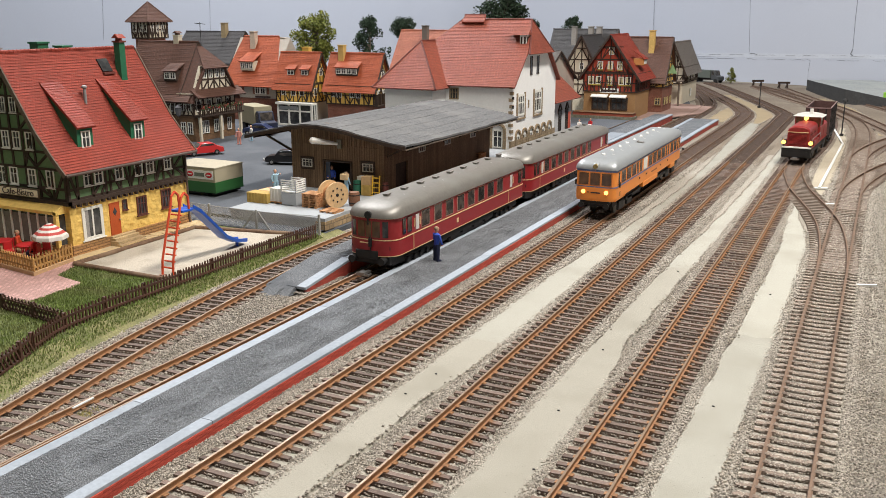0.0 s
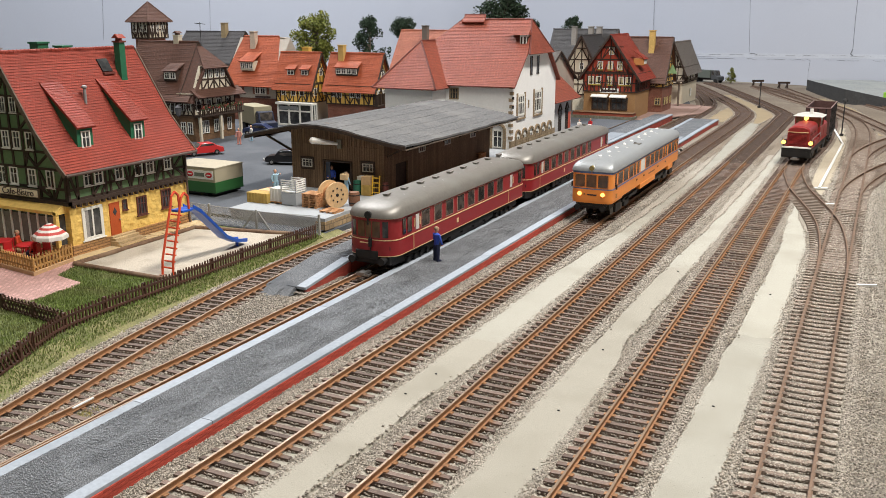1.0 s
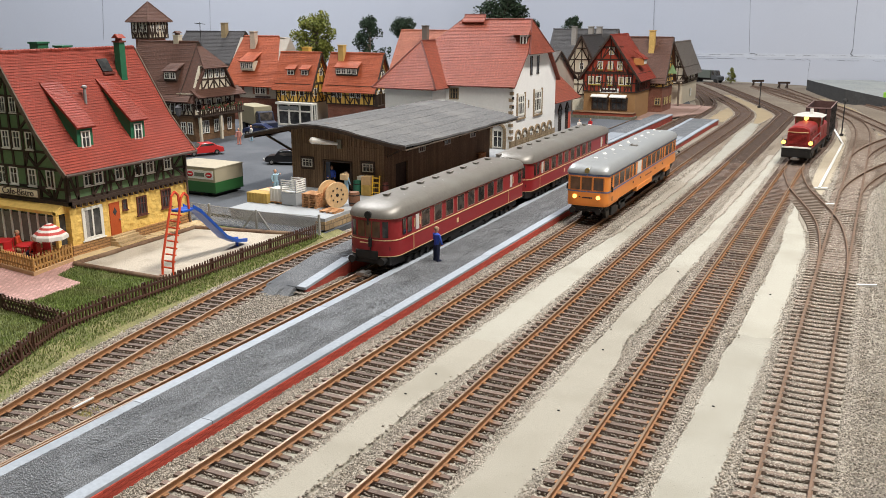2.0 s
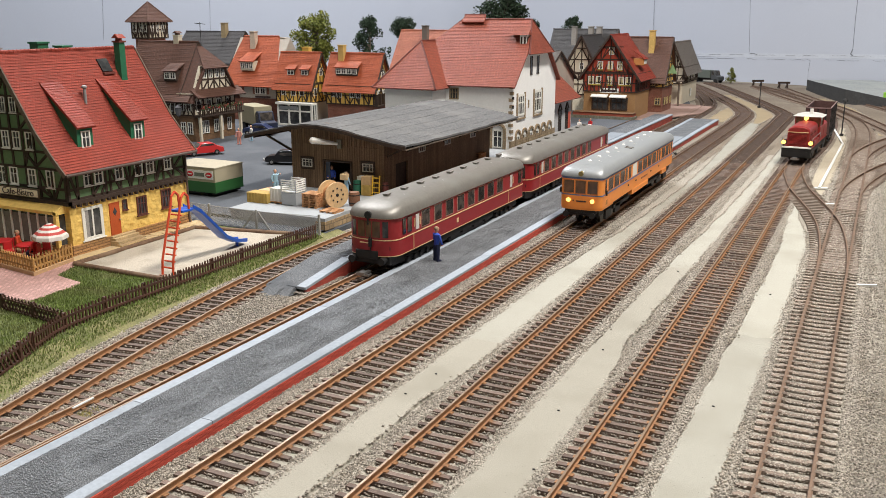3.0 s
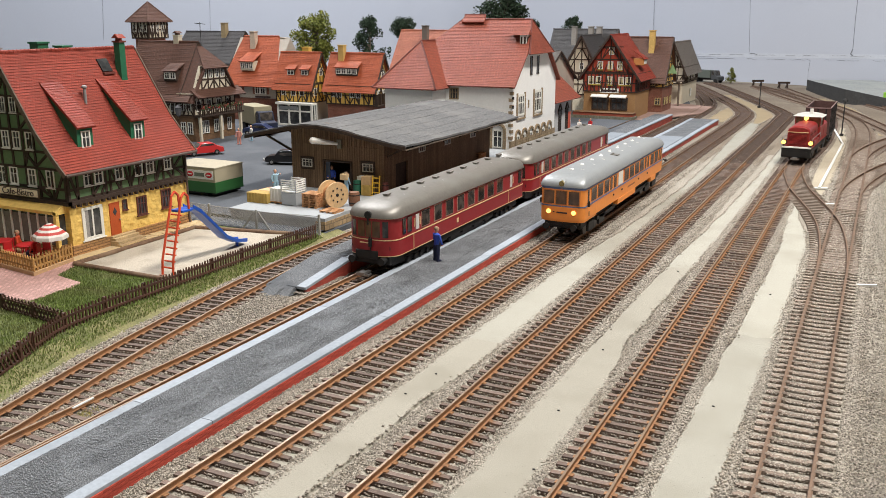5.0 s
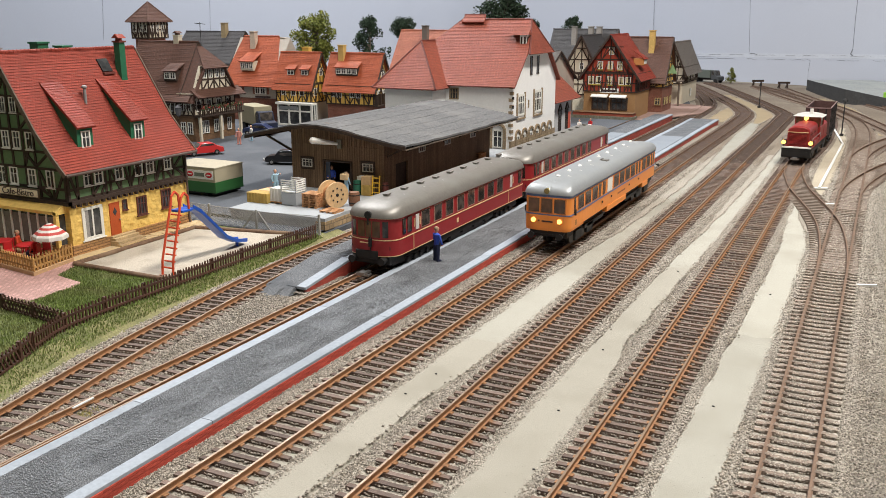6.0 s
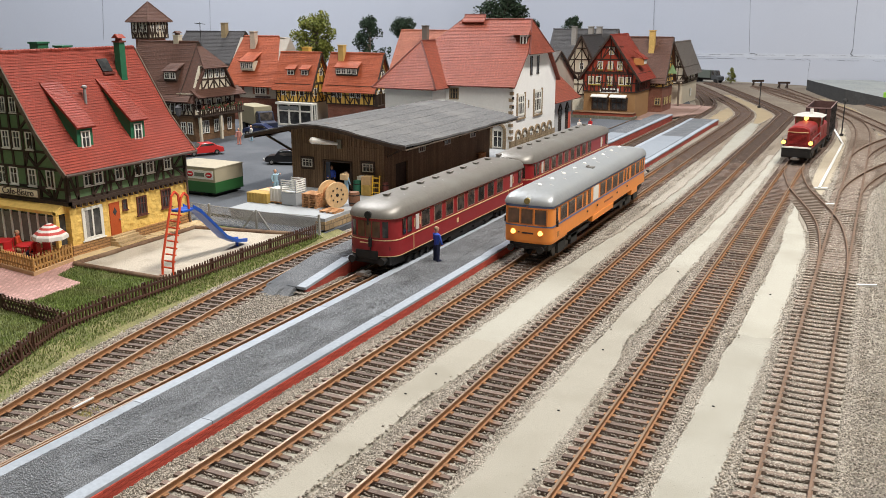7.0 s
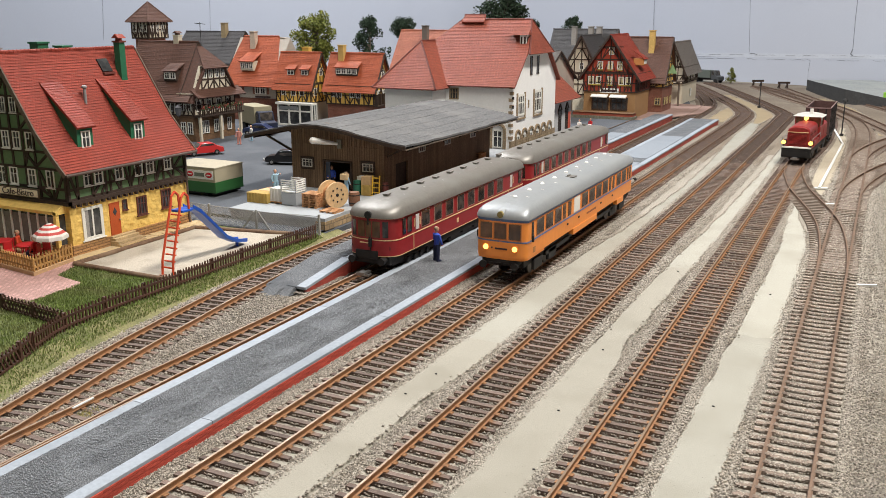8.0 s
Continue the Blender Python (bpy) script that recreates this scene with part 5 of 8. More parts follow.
def side_plates(car, name, outline, rows, z0, z1, material, out, left=True, label=""):
    """A plate on each side for every (y0, y1)."""
    for y0, y1 in rows:
        part(name, wall_panel(Build(), outline, arc_to(outline, y0), arc_to(outline, y1), z0, z1, out), material, car, label)
        if left:
            b = wall_panel(Build(), outline, arc_to(outline, y0), arc_to(outline, y1), z0, z1, out)
            b.v = [(-x, y, z) for x, y, z in b.v]
            part(name, b, material, car, label)


def car_roof(car, hw, length, rf, rr, e, z, rise, material, label, long=2.2):
    rows = [(0.0, -0.35), (0.15, -0.25), (0.45, 0.5), (0.68, 1.9), (0.84, 4.2), (0.94, 7.5), (1.0, 12.5)]
    rings = [[(x, y, z + rise * h) for x, y in plan(hw, length, rf, rr, e, i, i * (long if i > 0 else 1))] for h, i in rows]
    return part("roof", Build().loft(rings), material, car, label, smooth=True)


def bogie(car, y):
    ob = part("bogie_frame", Build().box(-13, 13, y - 16, y + 16, 4.2, 8).box(-13.5, -12, y - 5, y + 5, 2.5, 6).box(12, 13.5, y - 5, y + 5, 2.5, 6), BLACK, car, bevel=0.4)
    for dy in (-13, -4, 4, 13):
        for s in (-1, 1):
            part("axle_box", Build().box(s * 13.55 - 0.65, s * 13.55 + 0.65, y + dy - 1.6, y + dy + 1.6, 3.6, 6.8), BLACK, ob)
    return ob


WHEEL_MESH = Build().rod((-9.6, 0, 0), (-7.4, 0, 0), 5.2, 5.4, 20).rod((-7.4, 0, 0), (-6.9, 0, 0), 6.0, 6.0, 20).rod((9.6, 0, 0), (7.4, 0, 0), 5.2, 5.4, 20).rod((7.4, 0, 0), (6.9, 0, 0), 6.0, 6.0, 20).rod((-7, 0, 0), (7, 0, 0), 1.0, 1.0, 8).mesh("wheelset", mat("blackened_steel", (0.06, 0.055, 0.05), 0.4, metal=0.7, vary=0.2, bump=0), smooth=True)


def wheelset(car, y):
    ob = new("wheelset", WHEEL_MESH)
    ob.parent = car
    ob.matrix_basis = pose(0, y * MM, 5.2 * MM)
    return ob


def buffers(car, y, out, z=12.0):
    for x in (-10, 10):
        b = Build().rod((x, y, z), (x, y + out * 0.6, z), 1.5, 1.5, 12).rod((x, y + out * 0.6, z), (x, y + out, z), 2.0, 2.3, 16)
        part("buffer", b, BLACK, car, smooth=True)


def coupler(car, y, out):
    b = Build().box(-1.2, 1.2, min(y, y + out), max(y, y + out), 4.2, 5.4).box(-4.2, 4.2, y + out - 0.5, y + out + 0.5, 3.8, 5.2).box(-4.2, -3.4, y + out * 0.55, y + out, 3.8, 4.8).box(3.4, 4.2, y + out * 0.55, y + out, 3.8, 4.8).box(-2.2, 2.2, y + out * 0.6, y + out * 1.25, 4.8, 6.2)
    part("coupler", b, STEEL, car, "bright metal loop coupler")


def red_car(y0, length, lead, label):
    car = thing("railcar", -268.4, y0, 5, 0, label, "railcar", "red railcar set")
    hw, rf, e = 16.6, 13.0, 0.72
    rr = 5.0
    o = plan(hw, length, rf, rr, e)
    z_lo, z_belt, z_top = 14.2, 24.0, 37.0
    part("lower_body", Build().prism(o, "z", z_lo, z_belt), RED, car, smooth=True)
    part("upper_body", Build().prism(plan(hw - 0.15, length, rf, rr, e, 0.0), "z", z_belt, z_top), RED, car, smooth=True)
    part("belt_line", Build().prism(plan(hw + 0.22, length + 0.3, rf, rr, e), "z", z_belt - 0.3, z_belt + 0.3), CREAM, car, "thin cream belt line", smooth=True)
    part("top_line", Build().prism(plan(hw + 0.2, length + 0.2, rf, rr, e), "z", z_top - 0.25, z_top + 0.15), CREAM, car, "thin cream line under the roof", smooth=True)
    part("bottom_line", Build().prism(plan(hw + 0.15, length + 0.2, rf, rr, e), "z", z_lo - 0.1, z_lo + 0.3), CREAM, car, smooth=True)
    roof = car_roof(car, hw + 0.5, length, rf, rr, e, z_top, 8.6, GREYROOF, "grey-silver painted roof")
    for k in range(9):
        part("roof_vent", Build().box(-3.4, -0.8, 24 + k * 22, 28 + k * 22, z_top + 7.6, z_top + 9.6).box(-3.8, -0.4, 23.6 + k * 22, 28.4 + k * 22, z_top + 9.2, z_top + 9.9), GREYROOF, roof)
    for k in range(7):
        y = 34 + k * 27
        rows = [(hw + 0.6, 0.4), (hw + 0.25, 1.5), (hw - 1.2, 4.1), (hw - 3.6, 6.1), (hw - 7, 7.5), (hw - 12, 8.65)]
        b = Build()
        for (xa, za), (xb, zb) in zip(rows, rows[1:]):
            b.beam((xa, y, z_top + za), (xb, y, z_top + zb), 0.5, 0.3)
        part("roof_seam", b, mat("pale_seam", (0.50, 0.49, 0.46), 0.5, bump=0) if lead and k == 0 else bpy.data.materials["pale_seam"], roof)
    wins = [(36 + 17 * k, 46 + 17 * k) for k in range(8)]
    wins = [(a, c) for a, c in wins if c < length - 20]
    side_plates(car, "window_frame", o, [(a - 0.7, c + 0.7) for a, c in wins], 25.4, 36.2, mat("red_window_frame", (0.40, 0.20, 0.16), 0.4, vary=0.05, bump=0) if lead else bpy.data.materials["red_window_frame"], 0.1)
    side_plates(car, "window", o, wins, 26.0, 35.6, GLASS, 0.2)
    cab = [(11.5, 15.0), (17.5, 22.5)] + [(length - 13, length - 7)]
    side_plates(car, "cab_window", o, cab, 26.2, 35.4, GLASS, 0.25)
    side_plates(car, "door_window", o, [(28.0, 32.0)] + [(length - 30, length - 26)], 25.8, 35.0, mat("pale_door_pane", (0.62, 0.60, 0.57), 0.3, vary=0.1, bump=0) if lead else bpy.data.materials["pale_door_pane"], 0.25)
    side_plates(car, "door_line", o, [(24.8, 25.4), (length - 32.8, length - 32.2)], z_lo, z_belt, CREAM, 0.2)
    side_plates(car, "number_mark", o, [(26.0, 26.8), (33.0, 33.8), (length - 24.5, length - 23.5)], 28, 33, CREAM, 0.22)
    side_plates(car, "crest", o, [(86, 89)], 18, 21, CREAM, 0.22)
    # the front: three panes across the rounded nose
    for s0, s1 in ((0.4, 7.4), (9.0, 12.4)):
        for sign in (1, -1):
            b = wall_panel(Build(), o, s0 if s0 > 1 else 2.6, s1, 25.6, 35.2, 0.25)
            b.v = [(sign * x, y, z) for x, y, z in b.v]
            part("windscreen", b, GLASS if s0 > 1 else BROWNGLASS, car)
    part("windscreen", Build().box(-1.9, 1.9, -0.25, 0.6, 25.6, 35.2), BROWNGLASS, car)
    part("top_lamp", Build().rod((0, 3.6, 38.6), (0, -0.8, 38.8), 2.0, 2.3, 14), BLACK, car, "black top headlamp", smooth=True)
    part("top_lamp_stalk", Build().box(-0.4, 0.4, -0.9, -0.2, 33, 38), BLACK, car)
    for x in (-11, 11):
        part("headlamp", Build().rod((x, 4.5, 19), (x, 0.6 if abs(x) < 5 else 2.6, 19), 1.7, 2.1, 14), BLACK, car, "unlit dark headlamp", smooth=True)
    part("destination_bar", Build().box(-6, 2, -0.4, 0.4, 21.6, 22.2), CREAM, car, "illegible cream lettering")
    part("horn_pipe", Build().rod((1.5, -0.7, 15), (1.2, -0.7, 26), 0.45).box(0.6, 2.4, -1.6, -0.2, 20, 25), BLACK, car)
    part("front_valance", Build().box(-9, 6, -0.8, 8, 12.4, 17.4).box(-13, 13, 2, 10, 9, 14.2), BLACK, car, bevel=0.5)
    part("underframe", Build().box(-12.5, 12.5, 6, length - 6, 7.5, 14.2).box(-13.5, 13.5, 80, length - 70, 4.2, 14.2), BLACK, car, bevel=0.4)
    for k in range(14):
        y = 64 + k * (length - 128) / 13
        part("underframe_box", Build().box(13.2, 15.4, y - 3.4, y + 3.4, 8.2 + k % 3 * 0.8, 13.6), BLACK, car, bevel=0.3)
    for y in (36, length - 36):
        bogie(car, y)
        for dy in (-12, 12):
            wheelset(car, y + dy)
    buffers(car, 3 if lead else 2, -6.5)
    if lead:
        coupler(car, 0, -8)
    buffers(car, length, 4)
    for ob in car.children:
        if ob.name.split(".")[0] not in ("bogie_frame", "wheelset"):
            ob.matrix_basis = pose(0, 0, -2.6 * MM)
    car.scale = (1.0264, 1.0264, 1.0264)
    return car


red_front = red_car(443.4, 210, True, "crimson railcar with grey roof standing at the platform")
red_rear = red_car(670.2, 228, False, "crimson trailer railcar with grey roof, second of its set")


def orange_car():
    car = thing("orange_railcar", -191.2, 653, 5, 0, "orange railcar with blue lines and silver roof, headlamps lit", "railcar")
    hw, rf, rr, e, length = 16.0, 6.5, 6.5, 0.55, 243.0
    o = plan(hw, length, rf, rr, e)
    lo, belt, top = 13.6, 23.2, 36.2
    part("lower_body", Build().prism(o, "z", lo, belt), ORANGE, car, smooth=True)
    part("upper_body", Build().prism(plan(hw - 0.12, length, rf, rr, e), "z", belt, top), ORANGE, car, smooth=True)
    part("skirt", Build().prism(plan(hw - 0.3, 34, rf, 1.0, e, 0, 0.3), "z", 12.2, lo), ORANGE, car)
    for ya, yb in ((88, 142), (196, 214)):
        part("skirt", Build().box(-16.4, 16.4, ya, yb, 9.6, lo), ORANGE, car)
    part("belt_line", Build().prism(plan(hw + 0.25, length + 0.3, rf, rr, e), "z", belt - 0.4, belt + 0.5), BLUELINE, car, "narrow blue-grey belt line", smooth=True)
    part("top_line", Build().prism(plan(hw + 0.25, length + 0.3, rf, rr, e), "z", top - 1.1, top + 0.5), BLUELINE, car, "narrow blue line under the roof", smooth=True)
    roof = car_roof(car, hw + 0.5, length, rf, rr, e, top + 0.5, 8.2, SILVER, "silver painted roof")
    part("gutter", Build().prism(plan(hw + 0.75, length + 0.6, rf, rr, e), "z", top + 0.5, top + 1.1), WHITE, roof, smooth=True)
    for k in range(9):
        y = 26 + k * 24
        part("roof_vent", Build().lathe(-1.5, y, [(1.4, top + 8.2), (1.5, top + 9.0), (1.0, top + 9.6), (0.2, top + 9.8)], 12), WHITE, roof, smooth=True)
    for k in range(8):
        y = 30 + k * 26
        rows = [(0.6, 0.9), (0.25, 2.0), (-1.2, 4.5), (-3.6, 6.3), (-7, 7.7), (-12, 8.8)]
        b = Build()
        for sign in (1, -1):
            for (xa, za), (xb, zb) in zip(rows, rows[1:]):
                b.beam((sign * (hw + xa), y, top + za), (sign * (hw + xb), y, top + zb), 0.6, 0.4)
        part("roof_seam", b, WHITE, roof)
    part("roof_seam", Build().beam((6.6, 22, top + 8.1), (6.6, 222, top + 8.1), 0.4, 0.3), WHITE, roof)
    part("exhaust_box", Build().box(3.5, 9.5, 106, 113, top + 7.2, top + 8.9).box(4.3, 5.3, 107, 112, top + 8.9, top + 9.7), GREYROOF, roof)
    rows = [(18, 30), (34, 46.5), (50.5, 62.5)] + [(106 + 16.6 * k, 118.5 + 16.6 * k) for k in range(4)] + [(193, 204), (208, 219)]
    rim = mat("orange_window_rim", (0.50, 0.17, 0.04), 0.45, vary=0.05, bump=0)
    narrow = [(66, 71.5), (76.5, 82.5), (173, 177.5), (182, 186.5), (224, 227.5), (231, 234.5)]
    side_plates(car, "window_rim", o, [(a - 0.6, c + 0.6) for a, c in rows], 24.4, 34.6, rim, 0.1)
    side_plates(car, "window", o, rows, 25.0, 34.0, GLASS, 0.2)
    side_plates(car, "door_window", o, narrow, 24.6, 34.0, BROWNGLASS, 0.2)
    side_plates(car, "cab_door_window", o, [(9.5, 12.5)], 24.2, 34.2, GLASS, 0.2)
    side_plates(car, "blind_window", o, [(88.5, 101)], 24.4, 34.4, WHITE, 0.2, label="white blanked window")
    side_plates(car, "lettering", o, [(118, 140)], 17.6, 18.9, mat("brown_lettering", (0.34, 0.12, 0.05), 0.6, bump=0), 0.15, label="illegible small lettering")
    side_plates(car, "hatch", o, [(12, 16)], 15.2, 18.6, mat("hatch_paint", (0.42, 0.18, 0.06), 0.6, bump=0), 0.15)
    side_plates(car, "step", o, [(74, 76), (98, 100), (150, 152), (180, 182)], 19, 20.2, BLACK, 0.7)
    for x0, x1 in ((-12.6, -5.2), (-3.7, 3.7), (5.2, 12.6)):
        part("windscreen_rim", Build().box(x0 - 0.6, x1 + 0.6, -0.15 + (0.25 if abs(x0 + x1) > 2 else 0), 3, 24.2, 34.6), rim, car)
        part("windscreen", Build().box(x0, x1, -0.3 + (0.25 if abs(x0 + x1) > 2 else 0), 3, 24.8, 34.0), BROWNGLASS, car)
    part("lamp_housing", Build().prism([(-0.6, top + 1.2), (-0.6, top + 3.2), (1.2, top + 5.4), (14, top + 8.4), (14, top + 4)], "x", -2.0, 2.0), SILVER, car, bevel=0.9)
    part("top_lamp", Build().rod((0, 2.5, top + 3.3), (0, -1.1, top + 3.1), 1.9, 1.9, 16), LENS, car, "amber unlit top headlamp", smooth=True)
    for x in (-9.1, 9.1):
        part("headlamp_rim", Build().rod((x, 3, 19.2), (x, -0.05, 19.2), 2.2, 2.2, 18), ORANGE, car, smooth=True)
        part("headlamp", Build().rod((x, 2, 19.2), (x, -0.6, 19.2), 1.8, 1.5, 18), GLOW, car, "glowing warm yellow headlamp", smooth=True)
    part("number_bar", Build().box(-3.2, 4.4, -0.2, 1, 18.2, 19.2).box(-5.8, -4.8, -0.25, 1, 18.6, 19.4), LETTER, car, "illegible dark lettering")
    for x in (-17.6, 17.6):
        part("mirror", Build().box(x - 0.6, x + 0.6, 7.0, 8.2, 23, 27).rod((x * 0.95, 9.5, 25), (x, 7.6, 25), 0.3), BLACK, car, bevel=0.2)
    part("underframe", Build().box(-13, 13, 5, length - 5, 7.0, lo).box(-14.6, 14.6, 40, 86, 6.6, 9.5).box(-14.6, 14.6, 146, 192, 6.6, 9.5), BLACK, car, bevel=0.4)
    part("front_valance", Build().box(-12, 12, 0.8, 6, 9.6, 12.4), BLACK, car, bevel=0.8)
    for y in (26, 52):
        for yy in (y, length - y):
            for s in (-1, 1):
                part("axle_guard", Build().box(s * 13.6 - 1, s * 13.6 + 1, yy - 7, yy + 7, 2.6, 9.4), BLACK, car, bevel=0.3)
    for ob in car.children:
        ob.matrix_basis = pose(0, 0, 1.5 * MM)
    wheels = [wheelset(car, y) for y in (26, 52, length - 52, length - 26)]
    buffers(car, 1.5, -4.0, 10.5)
    buffers(car, length - 1.5, 4.0, 10.5)
    part("tail_arm", Build().rod((16.6, 240, 25), (18.6, 241, 24), 0.5).ball(18.6, 241, 24, 1.3), BLACK, car, smooth=True)
    return car, wheels


orange, orange_wheels = orange_car()


def shunter():
    loco = thing("shunting_locomotive", -76, 1012, 5, -3.2, "red diesel shunter with lit lamps and pale cab roof", "locomotive")
    loco_red = mat("loco_red", (0.24, 0.018, 0.016), 0.42, vary=0.1, grain=300, patch=60, bump=0)
    part("frame", Build().box(-14, 14, 2, 132, 9, 15.5), BLACK, loco, bevel=0.5)
    part("front_plate", Build().box(-15, 15, -1.2, 2, 5.5, 15.6), BLACK, loco, bevel=0.6)
    part("front_edge", Build().box(-14.6, 14.6, -1.7, 1.5, 15.6, 16.9), WHITE, loco, "white edge stripe")
    part("running_board", Build().box(-15, 15, 2, 132, 15.5, 16.4), loco_red, loco)
    arch = [(-11.3, 16.4), (11.3, 16.4), (11.3, 33.5), (10.4, 35.6), (8.0, 37.2), (4.0, 38.2), (-4.0, 38.2), (-8.0, 37.2), (-10.4, 35.6), (-11.3, 33.5)]
    part("hood", Build().prism(arch, "y", 7, 70), loco_red, loco, bevel=0.6)
    part("hood_nose", Build().loft([[(x * q, y, 16.4 + (z - 16.4) * r) for x, z in arch] for y, q, r in ((7.1, 1.0, 1.0), (5.6, 0.98, 0.98), (4.8, 0.93, 0.95))]), loco_red, loco, smooth=True)
    grille = part("grille", Build().box(-8.6, 8.6, 4.3, 5.0, 18.5, 30), mat("loco_grille", (0.15, 0.012, 0.012), 0.6, vary=0.3, grain=1500, bump=0.1), loco)
    for k in range(9):
        part("slat", Build().box(-8.4, 8.4, 3.9, 4.4, 19.2 + k * 1.2, 19.8 + k * 1.2), loco_red, grille)
    part("hood_stripe", Build().box(-10.6, 10.6, 4.2, 5.2, 31.6, 32.3), CREAM, loco)
    for y in (14, 26, 38, 50, 60):
        for x in (-11.5, 11.5):
            door = part("hood_door", Build().box(x - 0.25, x + 0.25, y, y + 9, 19, 32), loco_red, loco)
            part("hinge", Build().box(x - 0.5, x + 0.5, y - 0.3, y + 0.4, 21, 22.5).box(x - 0.5, x + 0.5, y - 0.3, y + 0.4, 28.5, 30), BLACK, door)
    for x0, x1 in ((-14.8, -11.6), (11.6, 14.8)):
        part("side_box", Build().box(x0, x1, 22, 60, 16.4, 22), loco_red, loco, bevel=0.5)
    part("cab", Build().box(-14.2, 14.2, 70, 100, 16.4, 31.5), loco_red, loco, bevel=0.6)
    for x in (-13.6, -0.5, 12.6):
        for y in (70.2, 98.8):
            part("cab_pillar", Build().box(x, x + 1.0, y, y + 1.0, 31.5, 43), loco_red, loco)
    part("cab_glass", Build().box(-13, 13, 70.8, 99.4, 31.5, 42.8), BROWNGLASS, loco, "dark cab glazing")
    rows = ((0, 42.6), (0.2, 43.2), (0.55, 44.3), (0.85, 45.1), (1.0, 45.4))
    rings = [[(x, y, z) for x, y in ((-16 * (1 - h) - 5 * h, 67.5 + 5 * h), (16 * (1 - h) + 5 * h, 67.5 + 5 * h), (16 * (1 - h) + 5 * h, 102.5 - 5 * h), (-16 * (1 - h) - 5 * h, 102.5 - 5 * h))] for h, z in rows]
    part("cab_roof", Build().loft(rings), mat("cab_roof_paint", (0.50, 0.49, 0.46), 0.5, vary=0.08, bump=0), loco, "pale grey cab roof")
    part("rear_hood", Build().prism([(x * 1.28, 16.4 + (z - 16.4) * 0.84) for x, z in arch], "y", 100, 131), loco_red, loco, bevel=0.8)
    for x in (-13.6, 13.6):
        lamp = part("lamp_post", Build().rod((x, 3, 16.4), (x, 3, 19.6), 0.9, 0.9, 8).rod((x, 6, 21.4), (x, 0.6, 21.4), 2.6, 2.6, 16), BLACK, loco, smooth=True)
        part("headlamp", Build().rod((x, 2, 21.4), (x, -0.4, 21.4), 2.3, 2.1, 16), GLOW, lamp, "glowing warm headlamp", smooth=True)
    part("top_lamp", Build().rod((-1.5, 70, 41.0), (-1.5, 66.6, 40.8), 2.2, 2.3, 14), GLOW, loco, "glowing warm top lamp", smooth=True)
    part("exhaust", Build().rod((2.5, 76, 45), (2.5, 76, 51), 2.0, 1.8, 12), WHITE, loco, "pale exhaust stack", smooth=True)
    for x in (-15, 15):
        b = Build().tube([(x, 2, 16), (x, 2, 26), (x, 66, 26), (x, 66, 16)], 0.4)
        part("handrail", b, STEEL, loco)
    for y in (22, 66, 112):
        wheelset(loco, y)
        part("axle_box", Build().box(12, 14, y - 4, y + 4, 3, 9.2).box(-14, -12, y - 4, y + 4, 3, 9.2), BLACK, loco, bevel=0.4)
    buffers(loco, -1, -4.5, 10.5)
    coupler(loco, 0, -6)
    wagon = thing("open_wagon", -67.2, 1166, 5, -1.0, "dark brown open goods wagon behind the shunter", "goods wagon")
    brown = mat("wagon_brown", (0.085, 0.042, 0.038), 0.6, vary=0.2, grain=600, patch=80, bump=0.05)
    part("floor", Build().box(-15, 15, 0, 100, 10, 13), BLACK, wagon)
    for name, b in (("side_wall", Build().box(-14.0, -13.0, 0, 100, 13, 45)), ("side_wall", Build().box(13.0, 14.0, 0, 100, 13, 45)), ("end_wall", Build().box(-13.0, 13.0, 0, 1, 13, 45)), ("end_wall", Build().box(-13.0, 13.0, 99, 100, 13, 45))):
        part(name, b, brown, wagon)
    for k in range(6):
        for x in (-14.3, 14.3):
            part("stake", Build().box(x - 0.5, x + 0.5, 6 + k * 17.5, 8 + k * 17.5, 11, 45), BLACK, wagon)
    for x in (-9, 0, 9):
        part("stake", Build().box(x - 0.8, x + 0.8, -0.7, 0.1, 12, 44), BLACK, wagon)
    part("top_rail", Build().box(-14.4, 14.4, -0.4, 0.7, 44.2, 45.6).box(-14.4, -13.3, 0.7, 99, 44.6, 45.6).box(13.3, 14.4, 0.7, 99, 44.6, 45.6), mat("wagon_edge", (0.24, 0.16, 0.15), 0.5, bump=0), wagon)
    for y in (22, 78):
        wheelset(wagon, y)
        part("axle_guard", Build().box(-13.5, -12, y - 6, y + 6, 3, 10).box(12, 13.5, y - 6, y + 6, 3, 10), BLACK, wagon)
    buffers(wagon, 0, -4)


shunter()


